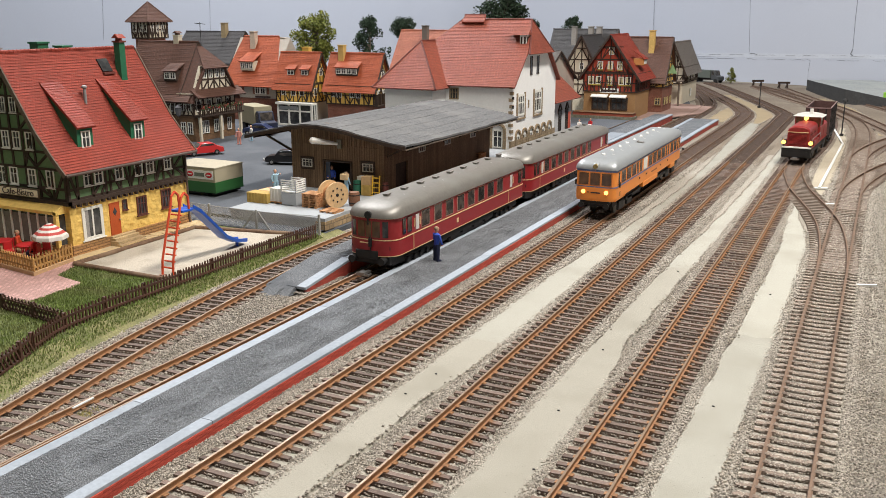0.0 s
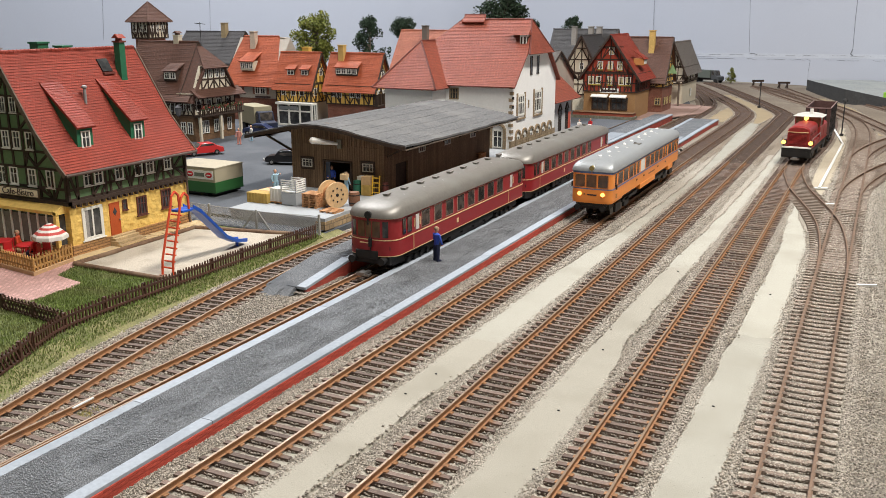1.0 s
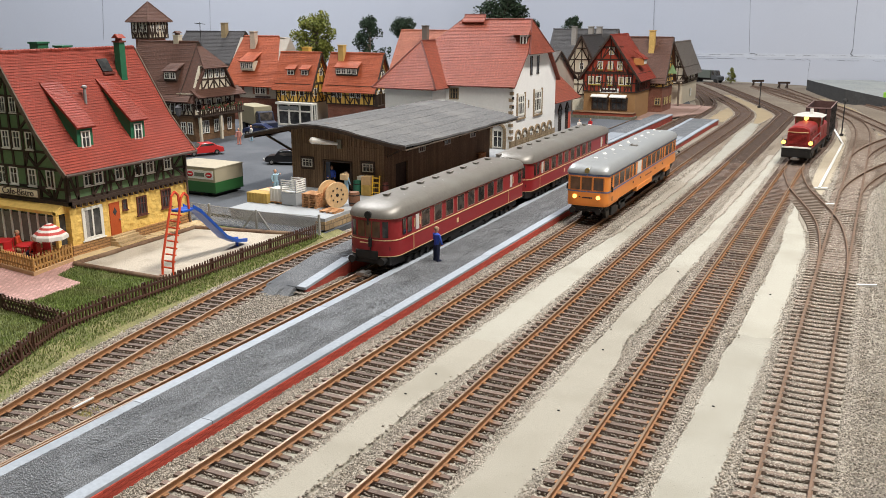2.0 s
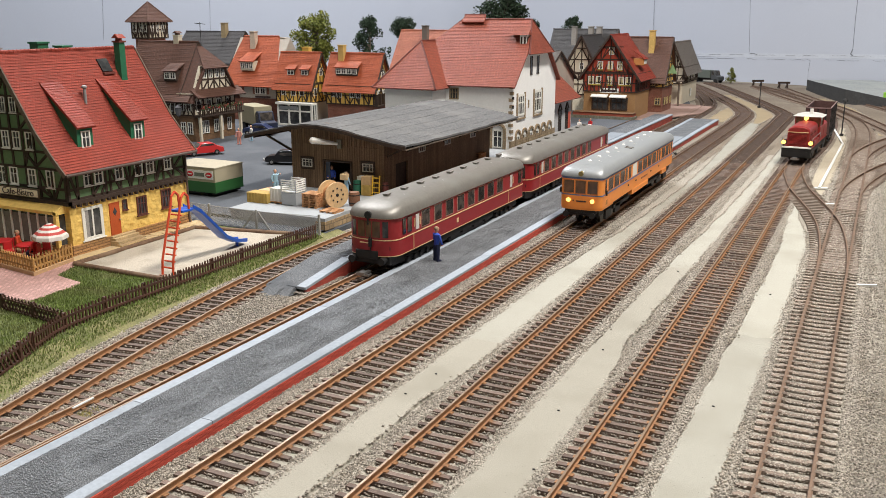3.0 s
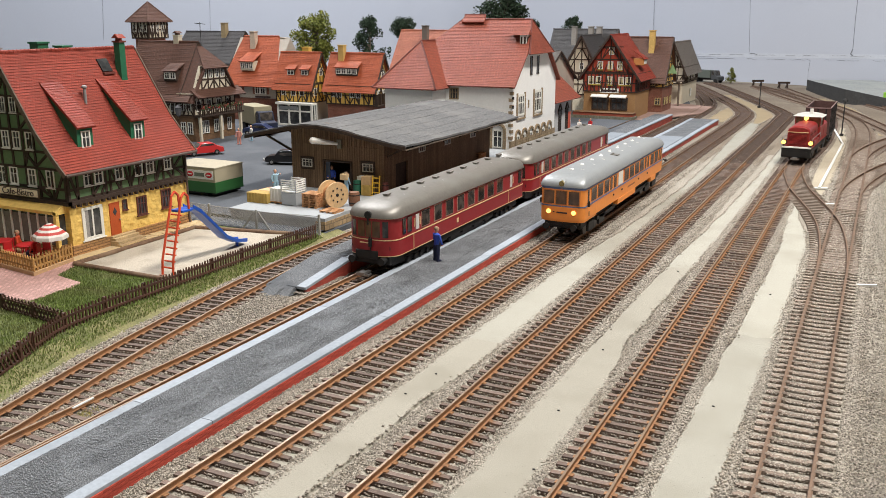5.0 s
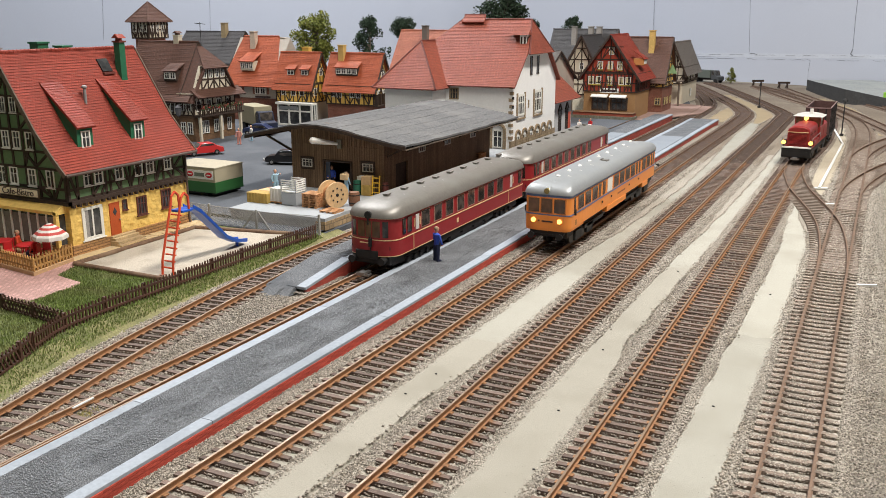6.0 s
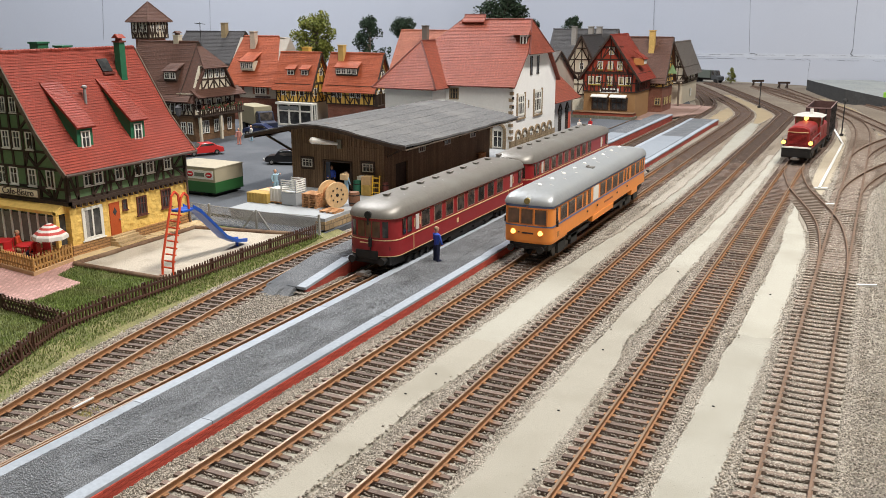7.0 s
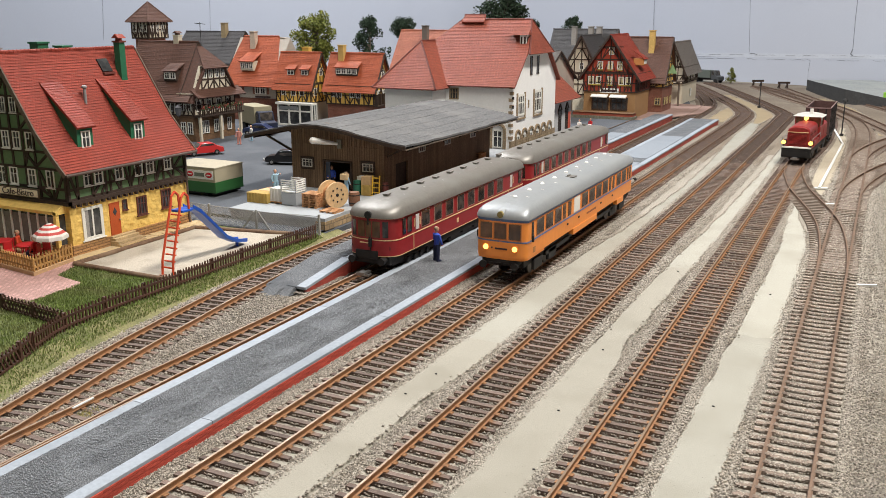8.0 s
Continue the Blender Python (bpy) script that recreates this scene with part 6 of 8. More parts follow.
# ---- the town behind ----
def gabled(name, label, x0, x1, y0, y1, z0, eave, ridge, axis, wall, low, roofmat, storey, over=4.0, gable_mat=None, seed=1, posts=8, wins_s=(), wins_e=(), win=(6, 9), framed=True, frame=None, timber=None, braces=True, hip=0.0, course=2.8):
    """A house with a tiled gable roof; storey: the floor line between the ground floor (low) and the wall above."""
    h = thing(name, (x0 + x1) / 2, (y0 + y1) / 2, z0, 0, label, "house", "town houses")
    S, E = Face("S", x0, y0), Face("E", x1, y0)
    xm, ym = (x0 + x1) / 2, (y0 + y1) / 2
    wpart("ground_floor", Build().box(x0 + 1, x1 - 1, y0 + 1, y1 - 1, z0 - 2, storey), low, h)
    wpart("upper_wall", Build().box(x0, x1, y0, y1, storey, eave), wall, h)
    g = gable_mat or wall
    if axis == "x":
        wpart("gable_wall", Build().prism([(y0, eave), (y1, eave), (ym, ridge - 2)], "x", x0, x1), g, h)
        k = (ridge - eave) / (ym - y0)
        lo = eave - over * k
        hx = hip * (x1 - x0)
        tiled_slope(h, (x0 - over, y0 - over, lo), (x1 + over, y0 - over, lo), (x1 + over - hx, ym, ridge), (x0 - over + hx * 0.5, ym, ridge), roofmat[0], course)
        tiled_slope(h, (x0 - over, y1 + over, lo), (x1 + over, y1 + over, lo), (x1 + over - hx, ym, ridge), (x0 - over + hx * 0.5, ym, ridge), roofmat[0], course * 2)
        if hip:
            tiled_slope(h, (x1 + over, y0 - over, lo), (x1 + over, y1 + over, lo), (x1 + over - hx, ym, ridge), (x1 + over - hx, ym, ridge), roofmat[1], course)
        ridge_caps(h, (x0 - over + hx * 0.5, ym, ridge), (x1 + over - hx, ym, ridge), roofmat[0], 1.2, 4)
        if not hip:
            for sgn in (-1, 1):
                wpart("barge_board", Build().beam((x1 + over, ym + sgn * (ym - y0 + over), lo - 1), (x1 + over, ym, ridge - 1), 1.0, 3.0), timber or TIMBER, h)
    else:
        wpart("gable_wall", Build().prism([(x0, eave), (x1, eave), (xm, ridge - 2)], "y", y0, y1), g, h)
        k = (ridge - eave) / (xm - x0)
        lo = eave - over * k
        for sgn in (1, -1):
            xe = xm + sgn * (x1 - xm + over)
            tiled_slope(h, (xe, y0 - over, lo), (xe, y1 + over, lo), (xm, y1 + over, ridge), (xm, y0 - over, ridge), roofmat[1], course)
            wpart("barge_board", Build().beam((xe, y0 - over, lo - 1), (xm, y0 - over, ridge - 1), 1.0, 3.0), timber or TIMBER, h)
        ridge_caps(h, (xm, y0 - over, ridge), (xm, y1 + over, ridge), roofmat[1], 1.2, 4)
    if framed:
        w, d = x1 - x0, y1 - y0
        beams(S, h, timber_grid(0, w, storey, eave, posts, braces, seed), timber, 1.5, True)
        beams(E, h, timber_grid(0, d, storey, eave, max(3, int(posts * d / w)), braces, seed + 1), timber, 1.5, True)
        face, span, mid = (E, d, d / 2) if axis == "x" else (S, w, w / 2)
        if not hip:
            bars = []
            for q in (0.02, 0.36, 0.66):
                z = eave + (ridge - eave) * q
                r = mid * (1 - q) * 0.96
                bars.append((mid - r, z, mid + r, z))
            for q in (-0.66, -0.36, 0, 0.36, 0.66):
                bars.append((mid + q * mid, eave, mid + q * mid, eave + (ridge - eave) * (0.97 - abs(q))))
            bars += [(mid - 0.66 * mid, eave + 1, mid - 0.36 * mid, eave + (ridge - eave) * 0.36), (mid + 0.66 * mid, eave + 1, mid + 0.36 * mid, eave + (ridge - eave) * 0.36), (mid - 0.33 * mid, eave + (ridge - eave) * 0.36, mid, eave + (ridge - eave) * 0.66), (mid + 0.33 * mid, eave + (ridge - eave) * 0.36, mid, eave + (ridge - eave) * 0.66)]
            beams(face, h, bars, timber, 1.5, True)
    for u, z in wins_s:
        window(S, h, u, z, win[0], win[1], frame)
    for u, z in wins_e:
        window(E, h, u, z, win[0], win[1], frame)
    return h


def shed_dormer(h, face, x, y, z, w, height, depth, rise, wall, roofmat, frame=None):
    """A dormer whose front stands at x, y (its lower left corner) on a slope."""
    f = Face(face, x, y)
    if face == "S":
        body = Build().box(x, x + w, y, y + depth, z, z + height)
        a, b, c, d = (x - 1.5, y - 2.5, z + height - 0.5), (x + w + 1.5, y - 2.5, z + height - 0.5), (x + w + 1.5, y + depth, z + height + rise), (x - 1.5, y + depth, z + height + rise)
    else:
        body = Build().box(x - depth, x, y, y + w, z, z + height)
        a, b, c, d = (x + 2.5, y - 1.5, z + height - 0.5), (x + 2.5, y + w + 1.5, z + height - 0.5), (x - depth, y + w + 1.5, z + height + rise), (x - depth, y - 1.5, z + height + rise)
    dm = wpart("dormer", body, wall, h)
    tiled_slope(dm, a, b, c, d, roofmat, 2.8, 1.2, name="dormer_roof")
    n = max(1, round(w / 9))
    for k in range(n):
        window(f, dm, 1 + (w - 1) * k / n, z + height * 0.2, (w - 1) / n - 1.2, height * 0.62, frame, name="dormer_window")
    return dm


BROWN2 = (tile("brown_tiles_crosswise", (0.135, 0.062, 0.042), "XZ"), tile("brown_tiles_lengthwise", (0.135, 0.062, 0.042), "YZ"))
ORANGE2 = (tile("orange_tiles_crosswise", (0.47, 0.105, 0.04), "XZ"), tile("orange_tiles_lengthwise", (0.47, 0.105, 0.04), "YZ"))
SLATE2 = (tile("slate_crosswise", (0.07, 0.066, 0.068), "XZ"), tile("slate_lengthwise", (0.07, 0.066, 0.068), "YZ"))
RED2 = (ROOF_X, ROOF_Y)
CREAMWALL = mat("cream_infill", (0.62, 0.56, 0.44), 0.8, vary=0.08, bump=0.03)
YELLOWWALL = mat("yellow_infill", (0.72, 0.46, 0.10), 0.8, vary=0.08, bump=0.03)
GREYWALL = mat("grey_render_wall", (0.42, 0.38, 0.33), 0.85, vary=0.1, bump=0.04)
BRICKRED = patterned("red_house_brick", (0.26, 0.10, 0.065), (0.20, 0.13, 0.10), 3, 1.3, 0.8, axes="SZ", bump=0.12)
BROWNSTONE = patterned("brown_house_stone", (0.24, 0.135, 0.07), (0.13, 0.08, 0.05), 4, 1.8, 0.8, axes="SZ", bump=0.25, gap=0.2)
REDINFILL = mat("oxide_red_infill", (0.36, 0.052, 0.026), 0.75, vary=0.12, bump=0.03)
LITPANE = mat("pale_curtained_pane", (0.62, 0.52, 0.28), 0.5, vary=0.12, grain=300, bump=0)


def brown_inn():
    x1, y0, y1 = -770, 858, 938
    h = gabled("brown_inn", "brown half-timbered inn with brown tiled roof and balcony", -885, x1 - 26, y0, y1, 4, 62, 126, "x", CREAMWALL, BROWNSTONE, BROWN2, 36, over=6, seed=5, posts=12, wins_s=[(30, 41), (42, 41), (54, 41), (66, 41), (78, 41), (60, 12), (74, 12)], win=(7, 13))
    wpart("front_block", Build().box(x1 - 26, x1 - 1, y0 + 1, y1 - 1, 2, 36), BROWNSTONE, h)
    wpart("front_storey", Build().box(x1 - 26, x1, y0, y1, 36, 64), CREAMWALL, h)
    F = Face("S", x1 - 26, y0)
    beams(F, h, timber_grid(0, 26, 36, 62, 3, True, 6), None, 1.5, True)
    beams(Face("E", x1, y0), h, timber_grid(0, y1 - y0, 36, 62, 9, True, 7), None, 1.5, True)
    for u in (3, 14):
        window(F, h, u, 42, 8, 13)
        window(Face("S", x1 - 26, y0 + 1), h, u, 13, 8, 15)
    ym = (y0 + y1) / 2
    E, S = Face("E", x1, y0), Face("S", -885, y0)
    # timbered gable under a half hip
    wpart("gable_front", Build().prism([(y0 + 2, 64), (y1 - 2, 64), (y1 - 17, 97), (y0 + 17, 97)], "x", x1 - 3, x1 + 0.5), CREAMWALL, h)
    G2 = Face("E", x1 + 0.5, y0)
    beams(G2, h, [(2, 65, 78, 65), (9, 80, 71, 80), (17, 96, 63, 96), (17, 65, 17, 96), (29, 65, 29, 96), (40, 65, 40, 96), (51, 65, 51, 96), (63, 65, 63, 96), (5, 66, 17, 79), (75, 66, 63, 79), (17, 66, 29, 79), (63, 66, 51, 79), (29, 66, 40, 79), (51, 66, 40, 79)], None, 1.8, True)
    for u in (20, 31, 43, 54):
        window(G2, h, u, 82, 6.5, 11)
    tiled_slope(h, (x1 + 7, y0 + 16, 94), (x1 + 7, y1 - 16, 94), (x1 - 26, ym, 127), (x1 - 26, ym, 127), BROWN2[1], 2.8)
    for a, c, d, e in (((x1 + 5, y0 - 6, 52.7), (x1 - 26, y0 - 6, 52.7), (x1 - 26, ym, 126.4), (x1 + 5, y0 + 21, 96)), ((x1 + 5, y1 + 6, 52.7), (x1 - 26, y1 + 6, 52.7), (x1 - 26, ym, 126.4), (x1 + 5, y1 - 21, 96))):
        tiled_slope(h, a, c, d, e, BROWN2[0], 2.8)
    tiled_slope(h, (x1 + 13, y0 - 4, 59), (x1 + 13, y1 + 8, 59), (x1, y1 + 8, 69), (x1, y0 - 4, 69), BROWN2[1], 2.8, name="pent_roof")
    for u in (5, 24, 43, 62):
        window(E, h, u, 41, 9, 14)
    for u in (8, 18, 36, 46, 62):
        window(E, h, u, 13, 8, 16)
    bal = wpart("balcony_floor", Build().box(x1, x1 + 11, y0 - 2, y1 + 4, 35, 37), TIMBER, h)
    for k in range(20):
        y = y0 - 1 + k * 4.2
        wpart("baluster", Build().box(x1 + 10, x1 + 11, y, y + 1.6, 37, 44), TIMBER, bal)
    wpart("balcony_rail", Build().box(x1 + 9.5, x1 + 11.5, y0 - 2, y1 + 4, 44, 45.5), TIMBER, bal)
    rnd = random.Random(7)
    flower, leaf = mat("flower_red", (0.36, 0.04, 0.04), 0.7, vary=0.4, bump=0, island=0.4), mat("leaf_green", (0.05, 0.09, 0.03), 0.7, vary=0.3, bump=0)
    for k in range(6):
        b = Build()
        for q in range(30):
            b.slot = q % 3 == 0
            b.ball(x1 + 11.5 + rnd.uniform(-1, 1.5), y0 + 6 + k * 14 + rnd.uniform(-5, 5), 46 + rnd.uniform(-2, 2.2), rnd.uniform(0.6, 1.1), n=5)
        wpart("flower_box", b, [leaf, flower], bal, "red flowers in a green box")
    for y in (y0 + 1, ym, y1 - 1):
        wpart("balcony_post", Build().box(x1 + 7, x1 + 10, y - 1.6, y + 1.6, 4, 35), CREAMWALL, h)
    tiled_slope(h, (-830, y0 - 9, 54), (-772, y0 - 9, 54), (-772, y0, 62), (-830, y0, 62), BROWN2[0], 2.8, name="pent_roof")
    shed_dormer(h, "S", -822, 866, 78, 20, 13, 26, 14, TIMBER, BROWN2[0])
    chimney(h, -826, 900, 112, 133, 8, 8, CREAMWALL, CREAMWALL, BROWN2[0])
    wpart("aerial", Build().rod((-792, 905, 120), (-792, 905, 150), 0.4).rod((-801, 905, 149), (-783, 905, 147.5), 0.35).rod((-797, 901, 148), (-797, 909, 148), 0.3), BLACK, h)
    lamp = wpart("wall_lantern", Build().lathe(-786, 848, [(1, 36), (3, 38), (4, 46), (4.6, 47), (0.8, 51)], 8), mat("lantern_glass", (0.10, 0.10, 0.11), 0.25, bump=0), h)
    wpart("lantern_arm", Build().beam((-786, 848, 51), (-786, 858, 53), 0.8, 0.8), BLACK, lamp)


brown_inn()


def tower():
    t = thing("timbered_tower", -940, 968, 4, 0, "brown gate tower with timbered lantern room and pyramid roof", "tower")
    x0, x1, y0, y1 = -955, -924, 950, 988
    wpart("shaft", Build().box(x0 + 3, x1 - 3, y0 + 3, y1 - 3, 4, 127), BRICKRED, t)
    wpart("lantern_room", Build().box(x0, x1, y0, y1, 127, 151), CREAMWALL, t)
    S, E = Face("S", x0, y0), Face("E", x1, y0)
    beams(S, t, timber_grid(0, x1 - x0, 127, 151, 5, True, 3), None, 1.8, True)
    beams(E, t, timber_grid(0, y1 - y0, 127, 151, 6, True, 4), None, 1.8, True)
    for u in (3, 10, 17, 24):
        window(S, t, u, 136, 4.6, 10)
    for u in (5, 15, 25):
        window(E, t, u, 136, 5, 10)
    o = 5.5
    a = [(x0 - o, y0 - o, 150), (x1 + o, y0 - o, 150), (x1 + o, y1 + o, 150), (x0 - o, y1 + o, 150)]
    top = ((x0 + x1) / 2, (y0 + y1) / 2, 177)
    for k in range(4):
        tiled_slope(t, a[k], a[(k + 1) % 4], top, top, BROWN2[k % 2], 3)
        ridge_caps(t, a[k], top, BROWN2[0], 1.0, 5)
    wpart("clock_plate", Build().box(x1 - 3.2, x1 - 2.2, y0 + 9, y0 + 23, 104, 120), mat("clock_wood", (0.42, 0.28, 0.16), 0.7, bump=0), t)


tower()


def town_houses():
    h = gabled("grey_town_house", "dark roofed town house behind the inn", -1068, -950, 1150, 1230, 4, 88, 133, "x", GREYWALL, GREYWALL, SLATE2, 40, framed=False, seed=2)
    chimney(h, -985, 1185, 118, 146, 9, 8, mat("buff_chimney", (0.40, 0.31, 0.18), 0.8, bump=0.03))
    h = gabled("red_roofed_inn", "grey rendered inn with orange-red hipped roof and shutters", -906, -812, 1084, 1170, 4, 64, 128, "x", GREYWALL, BRICKRED, ORANGE2, 38, over=6, framed=False, hip=0.28, seed=3, wins_s=[(56, 44), (66, 44), (20, 44), (60, 12), (76, 12), (30, 12), (44, 12)], win=(9, 14))
    shed_dormer(h, "S", -880, 1090, 78, 24, 14, 32, 18, CREAMWALL, ORANGE2[0])
    chimney(h, -874, 1118, 108, 134, 9, 8, mat("pale_chimney", (0.60, 0.52, 0.42), 0.8, bump=0.03))
    chimney(h, -826, 1130, 96, 125, 8, 8, bpy.data.materials["pale_chimney"])
    S = Face("S", -906, 1084)
    for u in (52, 78, 16, 32):
        wpart("shutter", S.slab(Build(), u, u + 3.5, 44, 58, 0, 0.8), BRICKRED, h)
    wpart("name_bar", S.slab(Build(), 56, 84, 38.6, 41.4, 0, 1), LETTER, h, "illegible dark lettering bar")
    h = gabled("yellow_house", "yellow half-timbered house with orange roof and dormers", -798, -736, 1066, 1112, 4, 63, 107, "x", YELLOWWALL, GREYWALL, ORANGE2, 36, over=5, seed=11, posts=8, wins_s=[(10, 46), (27, 46), (42, 46)], wins_e=[(6, 46), (22, 74), (30, 46)], win=(8, 11))
    for x in (-781, -757):
        shed_dormer(h, "S", x, 1072, 73, 13, 11, 18, 11, TIMBER, ORANGE2[0])
    chimney(h, -760, 1094, 96, 113, 11, 8, YELLOWWALL)
    shop = thing("shop_front", -756, 1058, 4, 0, "white framed glazed shop front under the yellow house", "shop front")
    f = Face("S", -788, 1054)
    wpart("shop_glass", Build().box(-787, -729, 1055, 1066, 6, 34), PANE, shop)
    wpart("shop_cornice", Build().box(-790, -727, 1052, 1067, 34, 37), FRAME, shop)
    wpart("shop_base", Build().box(-788, -728, 1054, 1066, 3, 6.5), FRAME, shop)
    for x in (-788, -769, -750, -730):
        wpart("shop_post", Build().box(x - 0.2, x + 2.4, 1053.6, 1055.4, 6, 34), FRAME, shop)
    wpart("shop_transom", Build().box(-788, -728, 1053.8, 1055.2, 24, 26), FRAME, shop)
    wpart("lettering_panel", Build().box(-784, -752, 1053.4, 1054, 27, 32), mat("grey_panel", (0.25, 0.27, 0.28), 0.5, bump=0), shop, "illegible grey sign panel")
    for y in (1054, 1060, 1065):
        wpart("shop_post", Build().box(-728.6, -727, y, y + 1.6, 6, 34), FRAME, shop)
    h = gabled("yellow_house", "yellow half-timbered house with wide dormer and balcony", -713, -634, 1070, 1116, 4, 63, 107, "x", YELLOWWALL, BRICKRED, ORANGE2, 36, over=5, seed=14, posts=10, wins_s=[(8, 46), (18, 46), (40, 46), (50, 46)], wins_e=[(8, 46), (22, 46), (20, 74)], win=(8, 11))
    shed_dormer(h, "S", -700, 1076, 76, 36, 12, 20, 13, TIMBER, ORANGE2[0])
    chimney(h, -697, 1090, 90, 117, 9, 8, mat("yellow_chimney", (0.62, 0.42, 0.14), 0.8, bump=0.03))
    for k in range(5):
        wpart("balcony_rail", Build().box(-634, -628, 1070 + k * 9, 1071.5 + k * 9, 37, 52), TIMBER, h)
    wpart("balcony_floor", Build().box(-634, -627, 1068, 1112, 35, 37), TIMBER, h)
    h = gabled("rear_house", "red-orange roofed house behind the station", -668, -560, 1180, 1260, 4, 80, 137, "x", GREYWALL, GREYWALL, (tile("salmon_tiles", (0.46, 0.15, 0.085), "XZ"), ROOF_Y), 40, framed=False)
    chimney(h, -620, 1200, 110, 143, 8, 8, GREYROOF)
    # the houses at the far end of the station street
    h = gabled("timbered_shop_house", "red half-timbered shop house with red roof and pale windows", -424, -340, 1362, 1450, 4, 72, 130, "y", REDINFILL, mat("ochre_shop_wall", (0.33, 0.19, 0.085), 0.8, vary=0.1, bump=0.03), RED2, 43, over=8, seed=21, posts=14, wins_s=[(8, 55), (20, 55), (38, 55), (56, 55), (67, 55), (22, 78), (38, 78), (53, 78), (39, 100)], win=(8, 12), frame=LITPANE)
    shed_dormer(h, "E", -336, 1385, 84, 18, 10, 16, 12, mat("orange_dormer", (0.45, 0.2, 0.06), 0.7, bump=0), ROOF_Y)
    for ob in h.children:
        if ob.name.split(".")[0] == "window":
            ob.data.materials[0] = LITPANE
            ob.children[0].data.materials[0] = FRAME
    front = Face("S", -424, 1362)
    extra = [(u, 88 - abs(u - 42) * 0.2, u + 4, 74) for u in (14, 26, 46, 60)] + [(u + 4, 88 - abs(u - 42) * 0.2, u, 74) for u in (20, 33, 52)] + [(30, 96, 36, 112), (54, 96, 48, 112), (12, 92.5, 72, 92.5), (22, 112, 62, 112)]
    beams(front, h, extra, None, 1.3, True)
    posy = mat("yellow_blossom", (0.40, 0.29, 0.06), 0.8, vary=0.3, bump=0)
    for u, z, w in ((8, 54, 20), (38, 54, 9), (56, 54, 20), (22, 77, 8), (38, 77, 8), (53, 77, 8)):
        wpart("flower_box", front.slab(Build(), u, u + w, z - 1.0, z + 0.6, 0.4, 1.8), posy, h, "box of yellow blossoms")
    S = Face("S", -423, 1363)
    for u in (14, 44):
        win = window(S, h, u, 15, 26, 20, TIMBER, bars=2, name="shop_window")
        wpart("awning", Build().prism([(1363, 37.5), (1363, 39.5), (1355, 36.5), (1355, 35)], "x", -423 + u - 1, -423 + u + 25), WHITE, win, "white awning")
    board = wpart("sign_board", S.slab(Build(), 26, 56, 42, 49, 0, 1.6), WHITE, h, "white shop sign board")
    wpart("letter_bar", S.slab(Build(), 29, 53, 44.2, 46.8, 1.6, 1.9), LETTER, board, "illegible lettering bar")
    t = thing("shop_terrace", -388, 1350, 4, 0, "raised brick terrace before the red shop house", "terrace", kind="structure")
    wpart("terrace_wall", Build().box(-432, -338, 1338, 1361, 3, 13), mat("terrace_red_brick", (0.33, 0.075, 0.045), 0.8, vary=0.15, grain=500, bump=0.05), t)
    wpart("terrace_coping", Build().box(-433, -337, 1337, 1361, 13, 13.5), BROWNSTONE, t)
    wpart("terrace_base", Build().box(-434, -336, 1336, 1361, 3, 8.5), mat("grey_green_stone", (0.17, 0.165, 0.125), 0.9, vary=0.3, grain=300, patch=120, bump=0.2), t)
    gabled("timbered_house", "white half-timbered gable house with grey roof", -486, -420, 1440, 1540, 4, 66, 127, "y", CREAMWALL, CREAMWALL, SLATE2, 30, over=7, seed=25, posts=7, wins_s=[(40, 46), (50, 46), (30, 72)], win=(7, 11))
    h = gabled("yellow_corner_house", "yellow timbered house with brown roof and brick base", -386, -322, 1466, 1540, 4, 60, 124, "x", YELLOWWALL, BRICKRED, BROWN2, 44, over=5, seed=28, posts=4, wins_s=[(42, 47), (52, 16)], wins_e=[(10, 47), (30, 47), (50, 47), (30, 84), (12, 16), (30, 16), (54, 16)], win=(9, 12), frame=mat("mustard_frame", (0.5, 0.38, 0.18), 0.6, bump=0))
    chimney(h, -350, 1492, 88, 134, 9, 8, bpy.data.materials["yellow_chimney"])
    shed_dormer(h, "S", -384, 1482, 76, 16, 14, 20, 12, BROWNSTONE, BROWN2[0])
    wpart("bay_roof", Build().lathe(-316, 1500, [(9, 66), (6, 70), (1, 80)], 6), mat("green_copper", (0.16, 0.26, 0.12), 0.6, bump=0), h, "green pointed bay roof")
    h = gabled("grey_cottage", "cream cottage with grey-brown roof and timber porch", -360, -322, 1625, 1760, 4, 70, 113, "y", CREAMWALL, CREAMWALL, (tile("taupe_tiles", (0.22, 0.19, 0.165), "XZ"), tile("taupe_tiles_long", (0.22, 0.19, 0.165), "YZ")), 40, over=7, seed=31, posts=4, wins_e=[(70, 46), (70, 14), (100, 46)], win=(10, 14))
    wpart("porch_roof", Build().beam((-358, 1600, 47), (-318, 1600, 47), 34, 2.4), GREYWOOD, h)
    for x in (-354, -338, -321):
        wpart("porch_post", Build().box(x - 1.5, x + 1.5, 1586, 1589, 4, 46), GREYWOOD, h)
    h = gabled("slate_house", "grey house with dark slate roof and tall chimneys", -575, -455, 1610, 1700, 4, 66, 134, "x", GREYWALL, GREYWALL, SLATE2, 40, framed=False)
    for x in (-532, -500, -484):
        chimney(h, x, 1640, 100, 138, 9, 9, mat("grey_chimney", (0.30, 0.28, 0.26), 0.8, bump=0) if x == -532 else bpy.data.materials["grey_chimney"])
    gabled("grey_roof_house", "small house with grey-brown weathered roof", -512, -452, 1240, 1400, 4, 62, 106, "x", GREYWALL, GREYWALL, (tile("drab_tiles", (0.16, 0.145, 0.135), "XZ"), tile("drab_tiles_long", (0.16, 0.145, 0.135), "YZ")), 40, framed=False)


